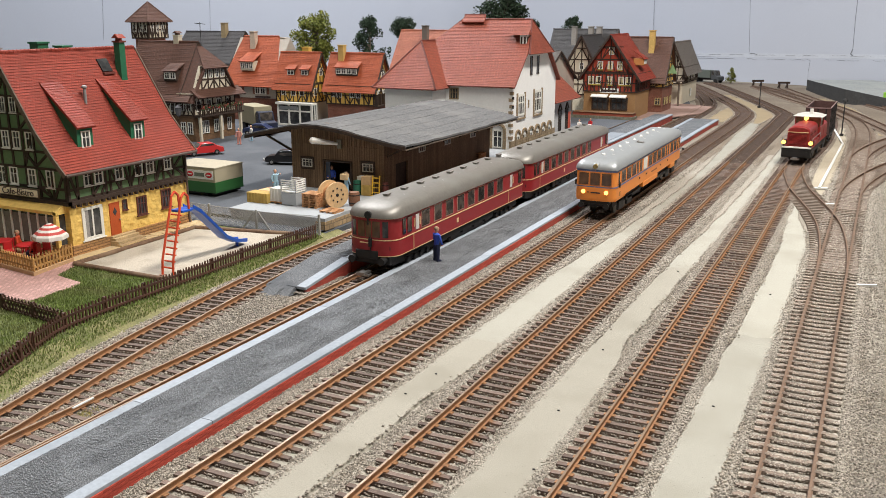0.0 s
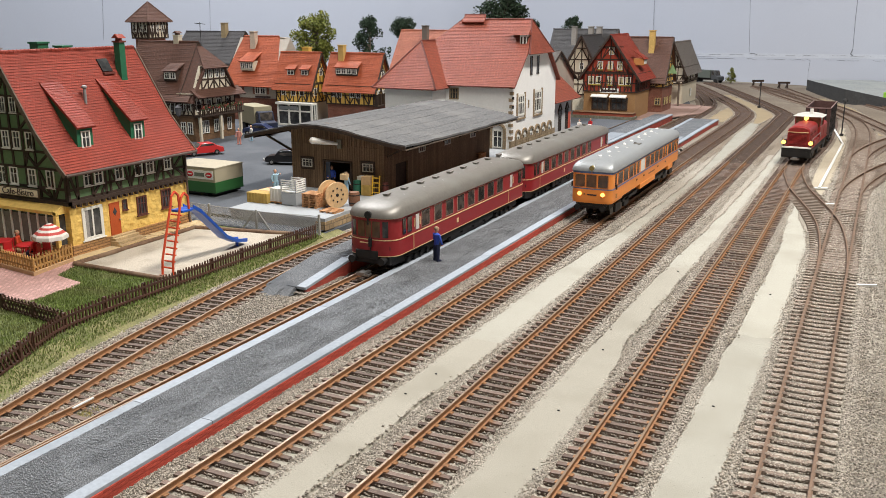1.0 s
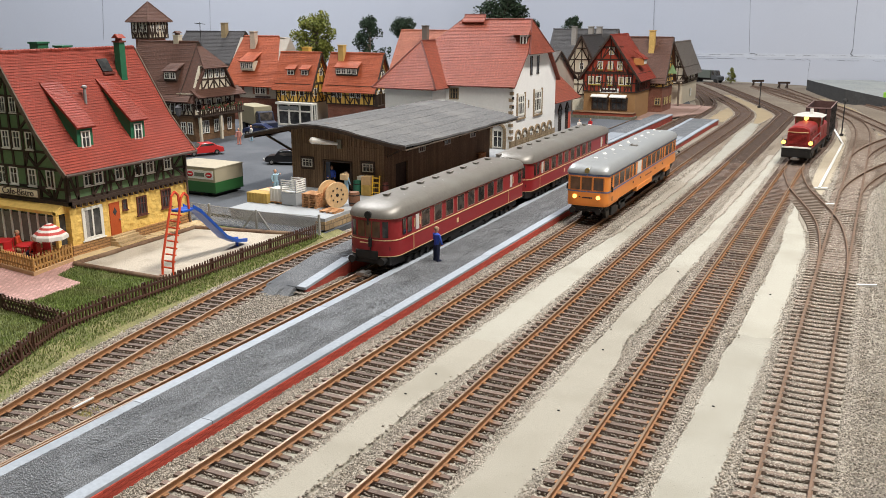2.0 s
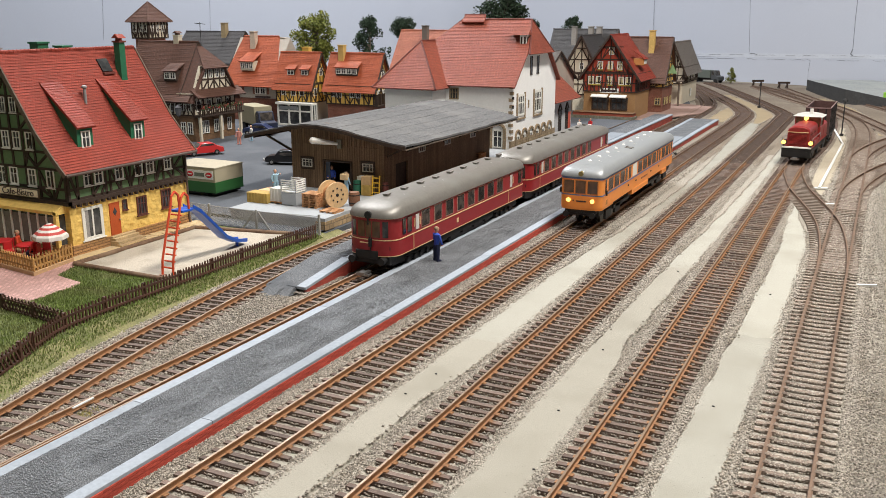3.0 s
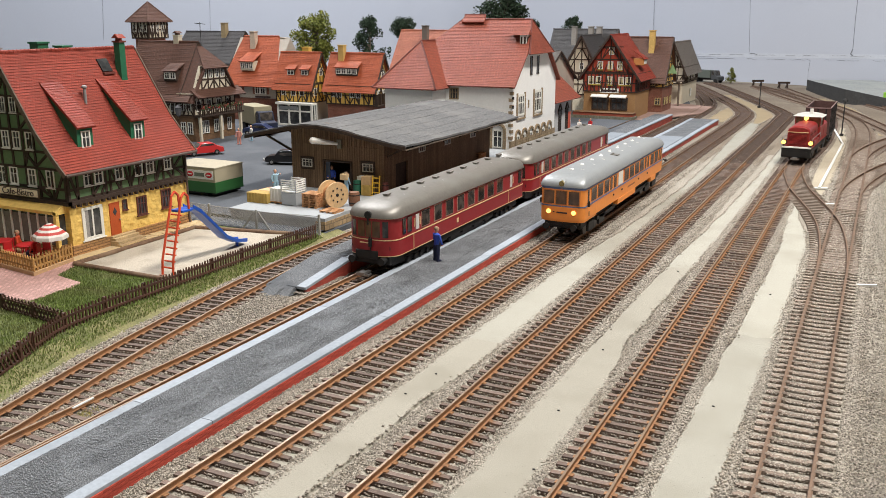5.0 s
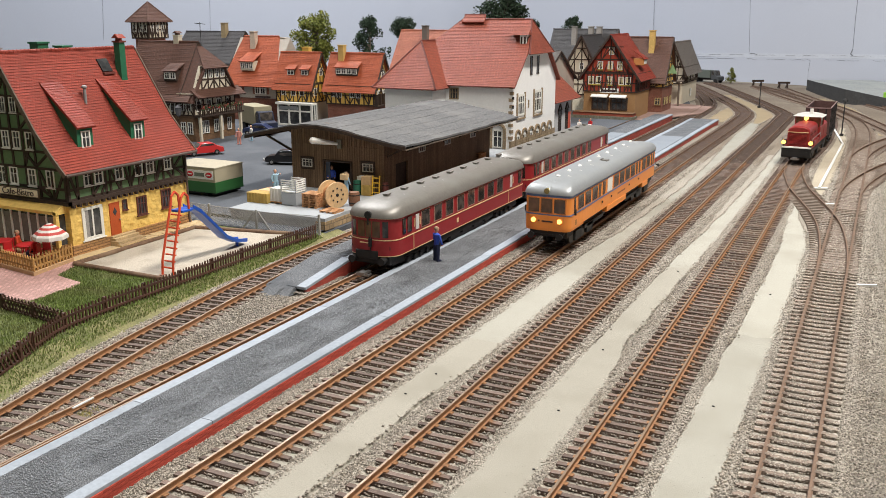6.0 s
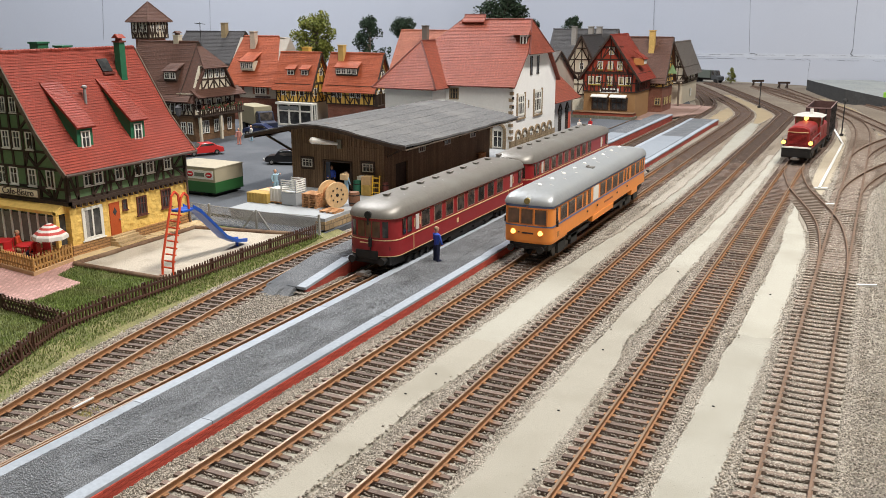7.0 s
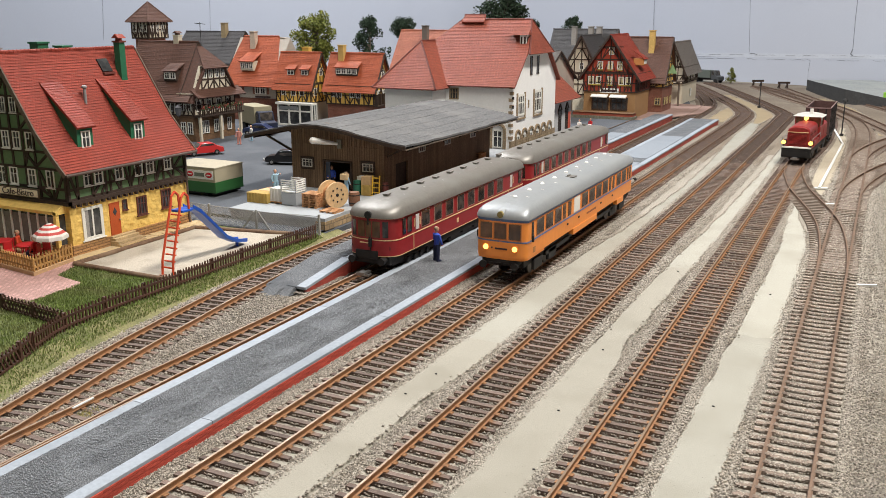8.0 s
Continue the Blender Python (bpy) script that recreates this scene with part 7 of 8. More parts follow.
town_houses()


# ---- trees ----
def tree(x, y, z, height, width, leaf, label, seed, pine=False, bare=0.25):
    """A tapered trunk, limbs and a crown of many small leaf clumps."""
    rnd = random.Random(seed)
    t = thing("tree", x, y, z, 0, label, "tree", "trees behind the town")
    part("trunk", Build().rod((0, 0, 0), (1, 0, height * 0.55), width * 0.05, width * 0.03, 8).rod((1, 0, height * 0.55), (0, 1, height * 0.92), width * 0.03, width * 0.01, 6), GREYWOOD, t)
    clumps = []
    b = Build()
    for k in range(34 if pine else 64):
        q = rnd.random()
        h = height * (bare + (0.97 - bare) * q)
        r = width * 0.5 * ((1 - q) ** 0.7 * 0.95 + 0.08 if pine else math.sin(math.pi * (0.12 + 0.83 * q)) ** 0.6) * rnd.uniform(0.45, 1.0)
        a = rnd.uniform(0, math.tau)
        p = Vector((r * math.cos(a), r * math.sin(a), h))
        clumps.append((p, width * rnd.uniform(0.11, 0.19)))
        b.rod((0, 0, h * 0.85), p, width * 0.012, width * 0.006, 5)
    tagged(part("branchwork", b, GREYWOOD, t), kind="stuff")
    c = Build()
    for p, r in clumps:
        for k in range(95):
            d = Vector((rnd.gauss(0, 1), rnd.gauss(0, 1), rnd.gauss(0, 0.8))).normalized() * r * rnd.uniform(0.55, 1.1)
            q = p + d
            e = Vector((rnd.uniform(-1, 1), rnd.uniform(-1, 1), rnd.uniform(-1, 1))).normalized() * width * 0.028
            f = e.cross(Vector((rnd.uniform(-1, 1), rnd.uniform(-1, 1), rnd.uniform(-1, 1)))).normalized() * width * 0.022
            c.face(q - e, q + f, q + e, q - f)
    tagged(part("crown", c, leaf, t), kind="stuff")


OLIVE = mat("olive_foliage", (0.16, 0.17, 0.03), 0.8, vary=0.3, grain=200, patch=40, bump=0, island=0.45, second=(0.11, 0.13, 0.025))
PINE = mat("dark_foliage", (0.028, 0.05, 0.026), 0.85, vary=0.3, grain=200, patch=40, bump=0, island=0.4)
tree(-1088, 1600, 4, 158, 88, OLIVE, "olive-green broadleaf model tree behind the yellow houses", 1, False, 0.45)
tree(-959, 1605, 4, 151, 74, PINE, "dark green model conifer with ragged outline", 2, True, 0.5)
tree(-874, 1600, 4, 151, 50, PINE, "small dark green model tree behind the roofs", 3, False, 0.76)
tree(-670, 1620, 4, 214, 92, PINE, "large dark green model tree behind the station", 4, False, 0.6)
tree(-618, 1640, 4, 150, 28, PINE, "small dark green model tree behind the roofs", 5, False, 0.8)
tree(-587, 1800, 4, 154, 38, PINE, "small dark green model tree behind the roofs", 6, False, 0.76)
tree(-330, 2235, 2, 36, 26, OLIVE, "small olive shrub beside the far parked lorry", 7, True, 0.1)
tree(-352, 1790, 2, 26, 22, mat("russet_foliage", (0.24, 0.13, 0.03), 0.8, vary=0.3, bump=0, island=0.4), "small russet shrub beside the grey cottage", 8, False, 0.1)


# ---- things in the yard and on the platforms ----
SKIN = mat("doll_skin", (0.58, 0.32, 0.22), 0.6, vary=0.05, bump=0)


def doll(x, y, z, rz, shirt, trousers, label, height=20.0, sit=False, arm=0.0):
    """A small standing or seated plastic figure, one plain mesh."""
    k = height / 20.0
    b = Build()
    if sit:
        b.slot = 1
        for s in (-1.3, 1.3):
            b.rod((s, 0, 5), (s, -4.5, 5), 1.2, 1.0).rod((s, -4.5, 5), (s, -4.7, 0.4), 1.0, 0.9)
        base = 4.6
    else:
        b.slot = 1
        for s in (-1.25, 1.25):
            b.rod((s, 0, 9.8), (s * 1.25, 0.2, 0.5), 1.35, 0.85).box(s * 1.25 - 0.8, s * 1.25 + 0.8, -1.7, 0.9, 0, 0.9)
        base = 9.2
    b.slot = 0
    b.loft([[(r * 1.0 * math.cos(a), r * 0.62 * math.sin(a), base + h) for a in [q * math.tau / 10 for q in range(10)]] for r, h in ((2.1, 0), (2.0, 2), (2.5, 4.5), (2.7, 6.2), (1.0, 7.1))])
    for s in (-1, 1):
        lift = arm if s > 0 else 0
        elbow = (s * 3.5, -0.4, base + 3.2 + lift * 3)
        b.rod((s * 2.5, 0, base + 6.2), elbow, 0.75, 0.65).rod(elbow, (s * 3.2, -1.6 - lift, base + 0.6 + lift * 7), 0.62, 0.55)
    b.slot = 2
    b.rod((0, 0, base + 6.9), (0, 0, base + 7.8), 0.7).ball(0, -0.1, base + 9.0, 1.45, 0.9, 1.0, 1.15)
    for s in (-1, 1):
        lift = arm if s > 0 else 0
        b.ball(s * 3.2, -1.7 - lift, base + 0.2 + lift * 7.4, 0.6)
    b.slot = 3
    b.ball(0, 0.25, base + 9.5, 1.42, 0.95, 1.0, 0.95)
    b.v = [(p * k, q * k, r * k) for p, q, r in b.v]
    ob = new("figurine", b.mesh("figurine", [shirt, trousers, SKIN, HAIR], True))
    ob.matrix_basis = pose(x * MM, y * MM, z * MM, 0, 0, rz)
    return tagged(ob, label, "figurine", "plastic figurines")


HAIR = mat("doll_hair", (0.30, 0.21, 0.13), 0.7, vary=0.1, bump=0)
BLUE = mat("blue_cloth", (0.03, 0.075, 0.42), 0.7, vary=0.08, bump=0)
NAVY = mat("navy_cloth", (0.012, 0.018, 0.05), 0.7, vary=0.08, bump=0)
PALEBLUE = mat("pale_blue_cloth", (0.30, 0.46, 0.56), 0.7, vary=0.06, bump=0)
ROSE = mat("rose_cloth", (0.60, 0.25, 0.20), 0.7, vary=0.06, bump=0)
REDCLOTH = mat("red_plastic", (0.50, 0.02, 0.025), 0.45, vary=0.06, bump=0)
BLUEPLASTIC = mat("blue_plastic", (0.02, 0.10, 0.52), 0.35, vary=0.05, bump=0)
ORANGERED = mat("orange_red_plastic", (0.70, 0.085, 0.035), 0.4, vary=0.05, bump=0)
doll(-240.6, 479.5, 8.0, 150, BLUE, NAVY, "standing figurine in blue shirt on the platform", 22.4)
doll(-708, 866, 4, 20, ROSE, ROSE, "standing figurine in rose clothes on the street")
doll(-713, 897, 4, -30, WHITE, PALEBLUE, "standing figurine in pale clothes on the street")
doll(-451, 596, 13, 60, PALEBLUE, PALEBLUE, "figurine in pale blue overalls waving on the dock", arm=0.9)
doll(-418, 632, 13.4, 10, BLUE, NAVY, "figurine in blue overalls at the shed door")
doll(-391, 612, 13, 160, PALEBLUE, PALEBLUE, "figurine in pale blue overalls carrying a box", arm=0.6)
doll(-376, 1196, 4, 40, WHITE, REDCLOTH, "small figurine in white and red on the station forecourt", 18, True)
doll(-366, 1216, 4, -20, REDCLOTH, WHITE, "small figurine in red and white on the station forecourt", 18, True)
solid("carton", Build().box(-394, -388, 607, 612, 26.5, 31.5), mat("tan_carton", (0.62, 0.45, 0.25), 0.8, vary=0.1, bump=0.03), "tan carton held by the figurine", "carton", bevel=0.3)


def picket_fence(name, pts, height, pitch, material, label, z=3.6, lean=0.0, width=0.9):
    path3 = along(spline(pts, 3.0))
    total = path3[0][-1]
    f = thing(name, pts[0][0], pts[0][1], z, 0, label, "fence")
    ox, oy = pts[0]
    me = Build().prism([(-width / 2, 0), (width / 2, 0), (width / 2, height - 0.8), (0, height), (-width / 2, height - 0.8)], "y", -0.35, 0.35).mesh("slat", material)
    post = Build().box(-0.9, 0.9, 0.4, 2.0, -1.5, height - 0.6).mesh("post", material)
    rnd = random.Random(len(pts))
    n = int(total / pitch)
    for k in range(n + 1):
        x, y, tx, ty = [float(v) for v in where(path3, k * pitch)]
        a = math.degrees(math.atan2(ty, tx))
        ob = piece("slat", me, f, x - ox, y - oy, rnd.uniform(-0.2, 0.3), a)
        if k % 12 == 0:
            piece("post", post, f, x - ox, y - oy, 0, a)
    for h in (height * 0.28, height * 0.74):
        rings = []
        for s in np.arange(0, total, 6.0):
            x, y, tx, ty = [float(v) for v in where(path3, s)]
            rings.append([(x - ox + ty * u, y - oy - tx * u, h + w) for u, w in ((-0.4, -0.6), (0.4, -0.6), (0.4, 0.6), (-0.4, 0.6))])
        b = Build().loft(rings)
        part("rail", b, material, f)
    return f


FENCE = mat("dark_brown_fence", (0.085, 0.04, 0.028), 0.6, vary=0.25, grain=900, patch=90, bump=0.04, objects=0.25)
def lattice_fence(pts, height, label, z=3.6):
    """A garden fence of crossed slats between two rails, with short picket tips."""
    path3 = along(spline(pts, 3.0))
    total = path3[0][-1]
    ox, oy = pts[0]
    f = thing("lattice_fence", ox, oy, z, 0, label, "fence")
    slats = [Build().beam((-s * 2.6, 0.35 * s, 0), (s * 2.6, 0.35 * s, height), 0.5, 0.9, (1, 0, 0)).mesh("slat", FENCE) for s in (1, -1)]
    post = Build().box(-0.9, 0.9, -0.9, 0.9, -1.5, height + 0.6).mesh("post", FENCE)
    n = int(total / 3.0)
    for k in range(1, n):
        x, y, tx, ty = [float(v) for v in where(path3, k * total / n)]
        a = math.degrees(math.atan2(ty, tx))
        for me in slats:
            piece("slat", me, f, x - ox, y - oy, 0.1, a)
        if k % 9 == 1:
            piece("post", post, f, x - ox, y - oy, 0, a)
    for h in (height * 0.14, height * 0.8):
        rings = []
        for s in np.arange(0, total, 5.0):
            x, y, tx, ty = [float(v) for v in where(path3, s)]
            rings.append([(x - ox + ty * u, y - oy - tx * u, h + w) for u, w in ((-0.75, -0.5), (0.75, -0.5), (0.75, 0.5), (-0.75, 0.5))])
        part("rail", Build().loft(rings), FENCE, f)
    return f


picket_fence("picket_fence", [(-346.4, 266), (-355, 290), (-357.5, 325), (-357, 365), (-357, 418), (-355, 474), (-352, 510)], 10.3, 2.35, FENCE, "dark brown picket fence between garden and track")
lattice_fence([(-322, 200), (-335, 238), (-346, 265)], 9.6, "dark brown lattice fence section beside the track")
lattice_fence([(-470, 306), (-418, 301.5), (-362, 296)], 8.8, "low dark brown lattice fence across the garden")


def terrace():
    t = thing("cafe_terrace", -490, 372, 4.5, 0, "raised cafe terrace with ochre picket railing", "terrace")
    ochre = mat("ochre_picket", (0.45, 0.25, 0.08), 0.65, vary=0.25, grain=600, patch=90, bump=0.03, objects=0.2)
    deck = [(-456, 387), (-450, 351), (-535, 362), (-535, 387)]
    wpart("deck", Build().prism(deck, "z", 3.9, 7.0), mat("terrace_slab", (0.50, 0.32, 0.17), 0.8, vary=0.12, bump=0.04), t, bevel=0.3)
    me = Build().prism([(-0.6, 0), (0.6, 0), (0.6, 8.2), (0, 9.4), (-0.6, 8.2)], "y", -0.4, 0.4).mesh("picket", ochre)
    for a, c in (((-456.5, 386), (-451, 352.5)), ((-451, 352.5), (-534, 363))):
        d = math.dist(a, c)
        ang = math.degrees(math.atan2(c[1] - a[1], c[0] - a[0]))
        n = int(d / 2.7)
        for k in range(n + 1):
            piece("picket", me, t, a[0] + (c[0] - a[0]) * k / n + 490, a[1] + (c[1] - a[1]) * k / n - 372, 2.6, ang)
        for h in (9.5, 14):
            wpart("rail", Build().beam((*a, h), (*c, h), 0.8, 1.1), ochre, t)
    # parasol
    p = thing("parasol", -461, 375, 7, 0, "red and white striped parasol on the cafe terrace", "parasol")
    part("pole", Build().rod((0, 0, 0), (0, 0, 24), 0.5, 0.5, 8), WHITE, p)
    part("foot", Build().lathe(0, 0, [(3, 0), (3, 0.8), (1, 1.4)], 12), GREYROOF, p)
    rows = [(0.3, 24.5), (1.8, 24.0), (3.3, 23.2), (4.8, 22.2), (6.3, 21.0), (7.8, 19.7), (9.4, 18.2), (10.6, 17.0), (10.8, 15.2)]
    b = Build()
    n = 8
    for i, ((ra, za), (rb, zb)) in enumerate(zip(rows, rows[1:])):
        b.slot = 1 if i in (1, 3, 5) else 0
        for k in range(n):
            c0, s0, c1, s1 = math.cos(k * math.tau / n), math.sin(k * math.tau / n), math.cos((k + 1) * math.tau / n), math.sin((k + 1) * math.tau / n)
            b.face((ra * c0, ra * s0, za), (ra * c1, ra * s1, za), (rb * c1, rb * s1, zb), (rb * c0, rb * s0, zb))
            b.face((ra * c0, ra * s0, za - 0.5), (ra * c1, ra * s1, za - 0.5), (rb * c1, rb * s1, zb - 0.5), (rb * c0, rb * s0, zb - 0.5))
    part("canopy", b, [mat("parasol_white", (0.72, 0.68, 0.64), 0.7, vary=0.05, bump=0), mat("parasol_red", (0.50, 0.07, 0.06), 0.7, vary=0.06, bump=0)], p, "striped fabric canopy")
    for x, y in ((-482, 374), (-505, 374)):
        tb = thing("garden_table", x, y, 7, 0, "round red garden table on the terrace", "table", "terrace furniture")
        part("tabletop", Build().lathe(0, 0, [(6.4, 8), (6.6, 8.6), (6.2, 9)], 18), REDCLOTH, tb, smooth=True)
        part("leg", Build().rod((0, 0, 0), (0, 0, 8), 0.6).lathe(0, 0, [(3, 0), (2.6, 0.7), (0.6, 1.2)], 12), REDCLOTH, tb)
    for x, y, a in ((-473, 372, -70), (-491, 367, 60), (-474, 381, -110), (-497, 379, 130), (-514, 374, 90)):
        ch = thing("garden_chair", x, y, 7, a, "red plastic garden chair on the terrace", "chair", "terrace furniture")
        part("seat", Build().box(-2.6, 2.6, -2.6, 2.6, 4.6, 5.3), REDCLOTH, ch, bevel=0.3)
        part("backrest", Build().box(-2.6, 2.6, 2.2, 2.9, 5.3, 10.6), REDCLOTH, ch, bevel=0.4)
        for lx in (-2.2, 2.2):
            for ly in (-2.2, 2.2):
                part("leg", Build().box(lx - 0.3, lx + 0.3, ly - 0.3, ly + 0.3, 0, 4.6), REDCLOTH, ch)
    doll(-473.5, 372.5, 7.2, -70, REDCLOTH, NAVY, "figurine in red seated at a terrace table", 20, True)
    doll(-497, 379, 7.2, 130, ORANGERED, REDCLOTH, "figurine in orange seated at a terrace table", 20, True)


terrace()


def slide():
    s = thing("playground_slide", -377, 389, 4.6, 0, "playground slide with red ladder and blue chute", "slide")
    o = (-377, 389)
    base, top, foot = (-377, 387), (-378, 402), (-387, 470)
    for dx in (-4.2, 4.2):
        pts = [(base[0] + dx, base[1], 4.4), (base[0] + dx * 1.0, base[1] + 1, 14), (top[0] + dx * 0.9, top[1] - 3, 46), (top[0] + dx * 0.9, top[1] - 2, 51), (top[0] + dx * 0.9, top[1] + 1, 53.5), (top[0] + dx * 0.9, top[1] + 4, 51), (top[0] + dx * 0.9, top[1] + 4.5, 42)]
        wpart("ladder_rail", Build().tube(pts, 0.75, 8), ORANGERED, s, smooth=True)
        wpart("foot_plate", Build().box(base[0] + dx - 1.6, base[0] + dx + 1.6, base[1] - 1.6, base[1] + 1.6, 4.2, 5.2), mat("slide_foot", (0.35, 0.2, 0.15), 0.6, bump=0) if dx < 0 else bpy.data.materials["slide_foot"], s)
    for k in range(9):
        t = (k + 0.6) / 9
        y, z = base[1] + 1 + (top[1] - 4 - base[1]) * t, 7 + 35 * t
        wpart("rung", Build().rod((-381.2, y, z), (-373.2, y, z), 0.55, 0.55, 8), ORANGERED, s, smooth=True)
    wpart("platform", Build().box(top[0] - 4.6, top[0] + 4.6, top[1] - 2, top[1] + 8, 41.5, 43), BLUEPLASTIC, s, bevel=0.3)
    line = [(top[0], top[1] + 8, 42.6), (top[0] - 1, top[1] + 16, 38), (-384.5, 448, 14), (-386, 460, 8.4), (-387, 471, 6.6)]
    rings = []
    for x, y, z in line:
        rings.append([(x - 4.4, y, z + 2.4), (x - 3.8, y, z + 2.4), (x - 3.4, y, z + 0.6), (x + 3.4, y, z + 0.6), (x + 3.8, y, z + 2.4), (x + 4.4, y, z + 2.4), (x + 4.2, y, z - 0.2), (x - 4.2, y, z - 0.2)])
    wpart("chute", Build().loft(rings), BLUEPLASTIC, s, "bright blue plastic chute", bevel=0.2)
    wpart("chute_leg", Build().rod((-386.5, 464, 4.4), (-386.5, 464, 7.6), 1.0), BLUEPLASTIC, s)


slide()


def wire_fence():
    f = thing("wire_mesh_fence", -430, 512, 4, 0, "grey wire mesh fence round the loading dock", "fence")
    wire = mat("grey_wire", (0.44, 0.44, 0.44), 0.5, metal=0.3, vary=0.1, bump=0)
    corner = [(-535, 540), (-486, 517), (-452, 513), (-406, 511), (-355, 518)]
    for (xa, ya), (xb, yb) in zip(corner, corner[1:]):
        d = math.dist((xa, ya), (xb, yb))
        b = Build()
        n = int(d / 1.35)
        for k in range(n + 10):
            for sgn in (1, -1):
                s0 = (k - 10 if sgn > 0 else k) * d / n
                s1 = s0 + sgn * 13.2
                z0, z1 = 4.2, 17.5
                if s0 < 0:
                    z0, s0 = z0 - s0 * 1.0, 0
                if s1 < 0:
                    z1, s1 = z1 + s1, 0
                if s1 > d:
                    z1, s1 = z1 - (s1 - d), d
                if s0 > d:
                    z0, s0 = z0 + (s0 - d), d
                if z1 - z0 < 0.5:
                    continue
                b.beam((xa + (xb - xa) * s0 / d, ya + (yb - ya) * s0 / d, z0), (xa + (xb - xa) * s1 / d, ya + (yb - ya) * s1 / d, z1), 0.16, 0.16)
        tagged(wpart("wire_mesh", b, wire, f), kind="stuff")
        wpart("top_wire", Build().rod((xa, ya, 17.6), (xb, yb, 17.6), 0.25, 0.25, 6), wire, f)
    post = mat("concrete_post", (0.36, 0.36, 0.35), 0.8, vary=0.1, bump=0.02)
    for x, y in corner:
        wpart("post", Build().box(x - 0.7, x + 0.7, y - 0.7, y + 0.7, 3.6, 19), post, f)
    wpart("brace", Build().beam((-418, 510, 4), (-408, 511, 17), 1.0, 1.0).beam((-394, 511.5, 4), (-404, 511, 17), 1.0, 1.0), post, f)


wire_fence()


def dock_goods():
    ochre = mat("ochre_crate", (0.46, 0.31, 0.085), 0.7, vary=0.15, grain=400, patch=120, bump=0.05)
    pine = mat("pale_pine", (0.62, 0.42, 0.22), 0.7, vary=0.15, grain=500, patch=80, bump=0.05)
    pallet_wood = mat("orange_pallet_wood", (0.50, 0.26, 0.12), 0.75, vary=0.2, grain=500, patch=80, bump=0.05)
    grey = mat("grey_sheet_metal", (0.36, 0.38, 0.40), 0.55, vary=0.06, bump=0)
    pale = mat("pale_carton", (0.62, 0.60, 0.55), 0.75, vary=0.06, bump=0.02)

    def crate(x, y, sx, sy, h, material, label, z=13.0, rz=0):
        c = thing("crate", x, y, z, rz, label, "crate", "dock goods")
        part("box", Build().box(-sx / 2, sx / 2, -sy / 2, sy / 2, 0, h), material, c, bevel=0.3)
        for k in range(int(sx / 3.2)):
            u = -sx / 2 + 0.6 + k * 3.2
            part("batten", Build().box(u, u + 1.3, -sy / 2 - 0.5, -sy / 2, 0.2, h - 0.2), material, c)
        return c

    crate(-439, 560, 20, 11, 8, ochre, "ochre wooden crate on the loading dock")
    crate(-440, 574, 16, 11, 7.5, pine, "pale wooden crate on the loading dock")
    crate(-446, 586, 14, 9, 6, mat("brown_sack_cloth", (0.30, 0.19, 0.12), 0.9, vary=0.15, bump=0.05), "brown covered bale on the loading dock")
    c = crate(-424, 565, 11.5, 11.5, 10.5, pale, "pale carton on a pallet on the dock", 14.6)
    pallets = [(-424, 565, 13.0, 1), (-390, 563, 13.0, 6), (-367, 553, 13.0, 1), (-366, 823, 13.0, 5)]
    for x, y, z, n in pallets:
        for k in range(n):
            p = thing("pallet", x, y, z + k * 1.9, 3 * (k % 3) - 3, "orange-brown wooden pallet on the loading dock", "pallet", "pallets")
            for q in range(4):
                part("board", Build().box(-7, 7, -6.6 + q * 3.6, -4.2 + q * 3.6, 1.15, 1.6), pallet_wood, p)
            for q in (-6, 0, 6):
                part("runner", Build().box(q - 0.8, q + 0.8, -6.6, 6.6, 0, 1.15), pallet_wood, p)
    # grey cage on a steel bin
    bin_ = thing("steel_bin", -409, 563, 13, 0, "grey sheet steel bin on the loading dock", "bin")
    part("body", Build().box(-7.0, 7.0, -7, 7, 0.5, 10), grey, bin_, bevel=0.4)
    for x in (-6, 6):
        part("foot", Build().box(x - 1, x + 1, -6.5, 6.5, 0, 0.6), grey, bin_)
    cage = thing("mesh_cage", -409, 563, 23, 0, "pale grey mesh cage box stacked on the bin", "cage")
    for x in (-6.8, 6.8):
        for y in (-6.8, 6.8):
            part("corner_post", Build().box(x - 0.4, x + 0.4, y - 0.4, y + 0.4, 0, 10.2), grey, cage)
    for k in range(6):
        z = 1 + k * 1.8
        part("bar", Build().beam((-6.8, -6.8, z), (6.8, -6.8, z), 0.5, 0.9), WHITE, cage)
        part("bar", Build().beam((6.8, -6.8, z), (6.8, 6.8, z), 0.5, 0.9), WHITE, cage)
        part("bar", Build().beam((-6.8, 6.8, z), (6.8, 6.8, z), 0.5, 0.9), WHITE, cage)
    part("cage_floor", Build().box(-6.8, 6.8, -6.8, 6.8, 0, 0.6), grey, cage)
    # cable drum
    d = thing("cable_drum", -376, 569, 13, 64, "pale wooden cable drum standing on the dock", "cable drum", )
    for y0, y1 in ((-6.5, -4.9), (4.9, 6.5)):
        fl = part("flange", Build().rod((0, y0, 10.2), (0, y1, 10.2), 10.2, 10.2, 40), pine, d, smooth=True)
        yy = y0 - 0.15 if y0 < 0 else y1 + 0.15
        for k in range(8):
            a = k * math.tau / 8
            part("bolt_hole", Build().rod((5.2 * math.cos(a), yy - 0.1, 10.2 + 5.2 * math.sin(a)), (5.2 * math.cos(a), yy + 0.1, 10.2 + 5.2 * math.sin(a)), 0.75, 0.75, 10), BLACK, fl)
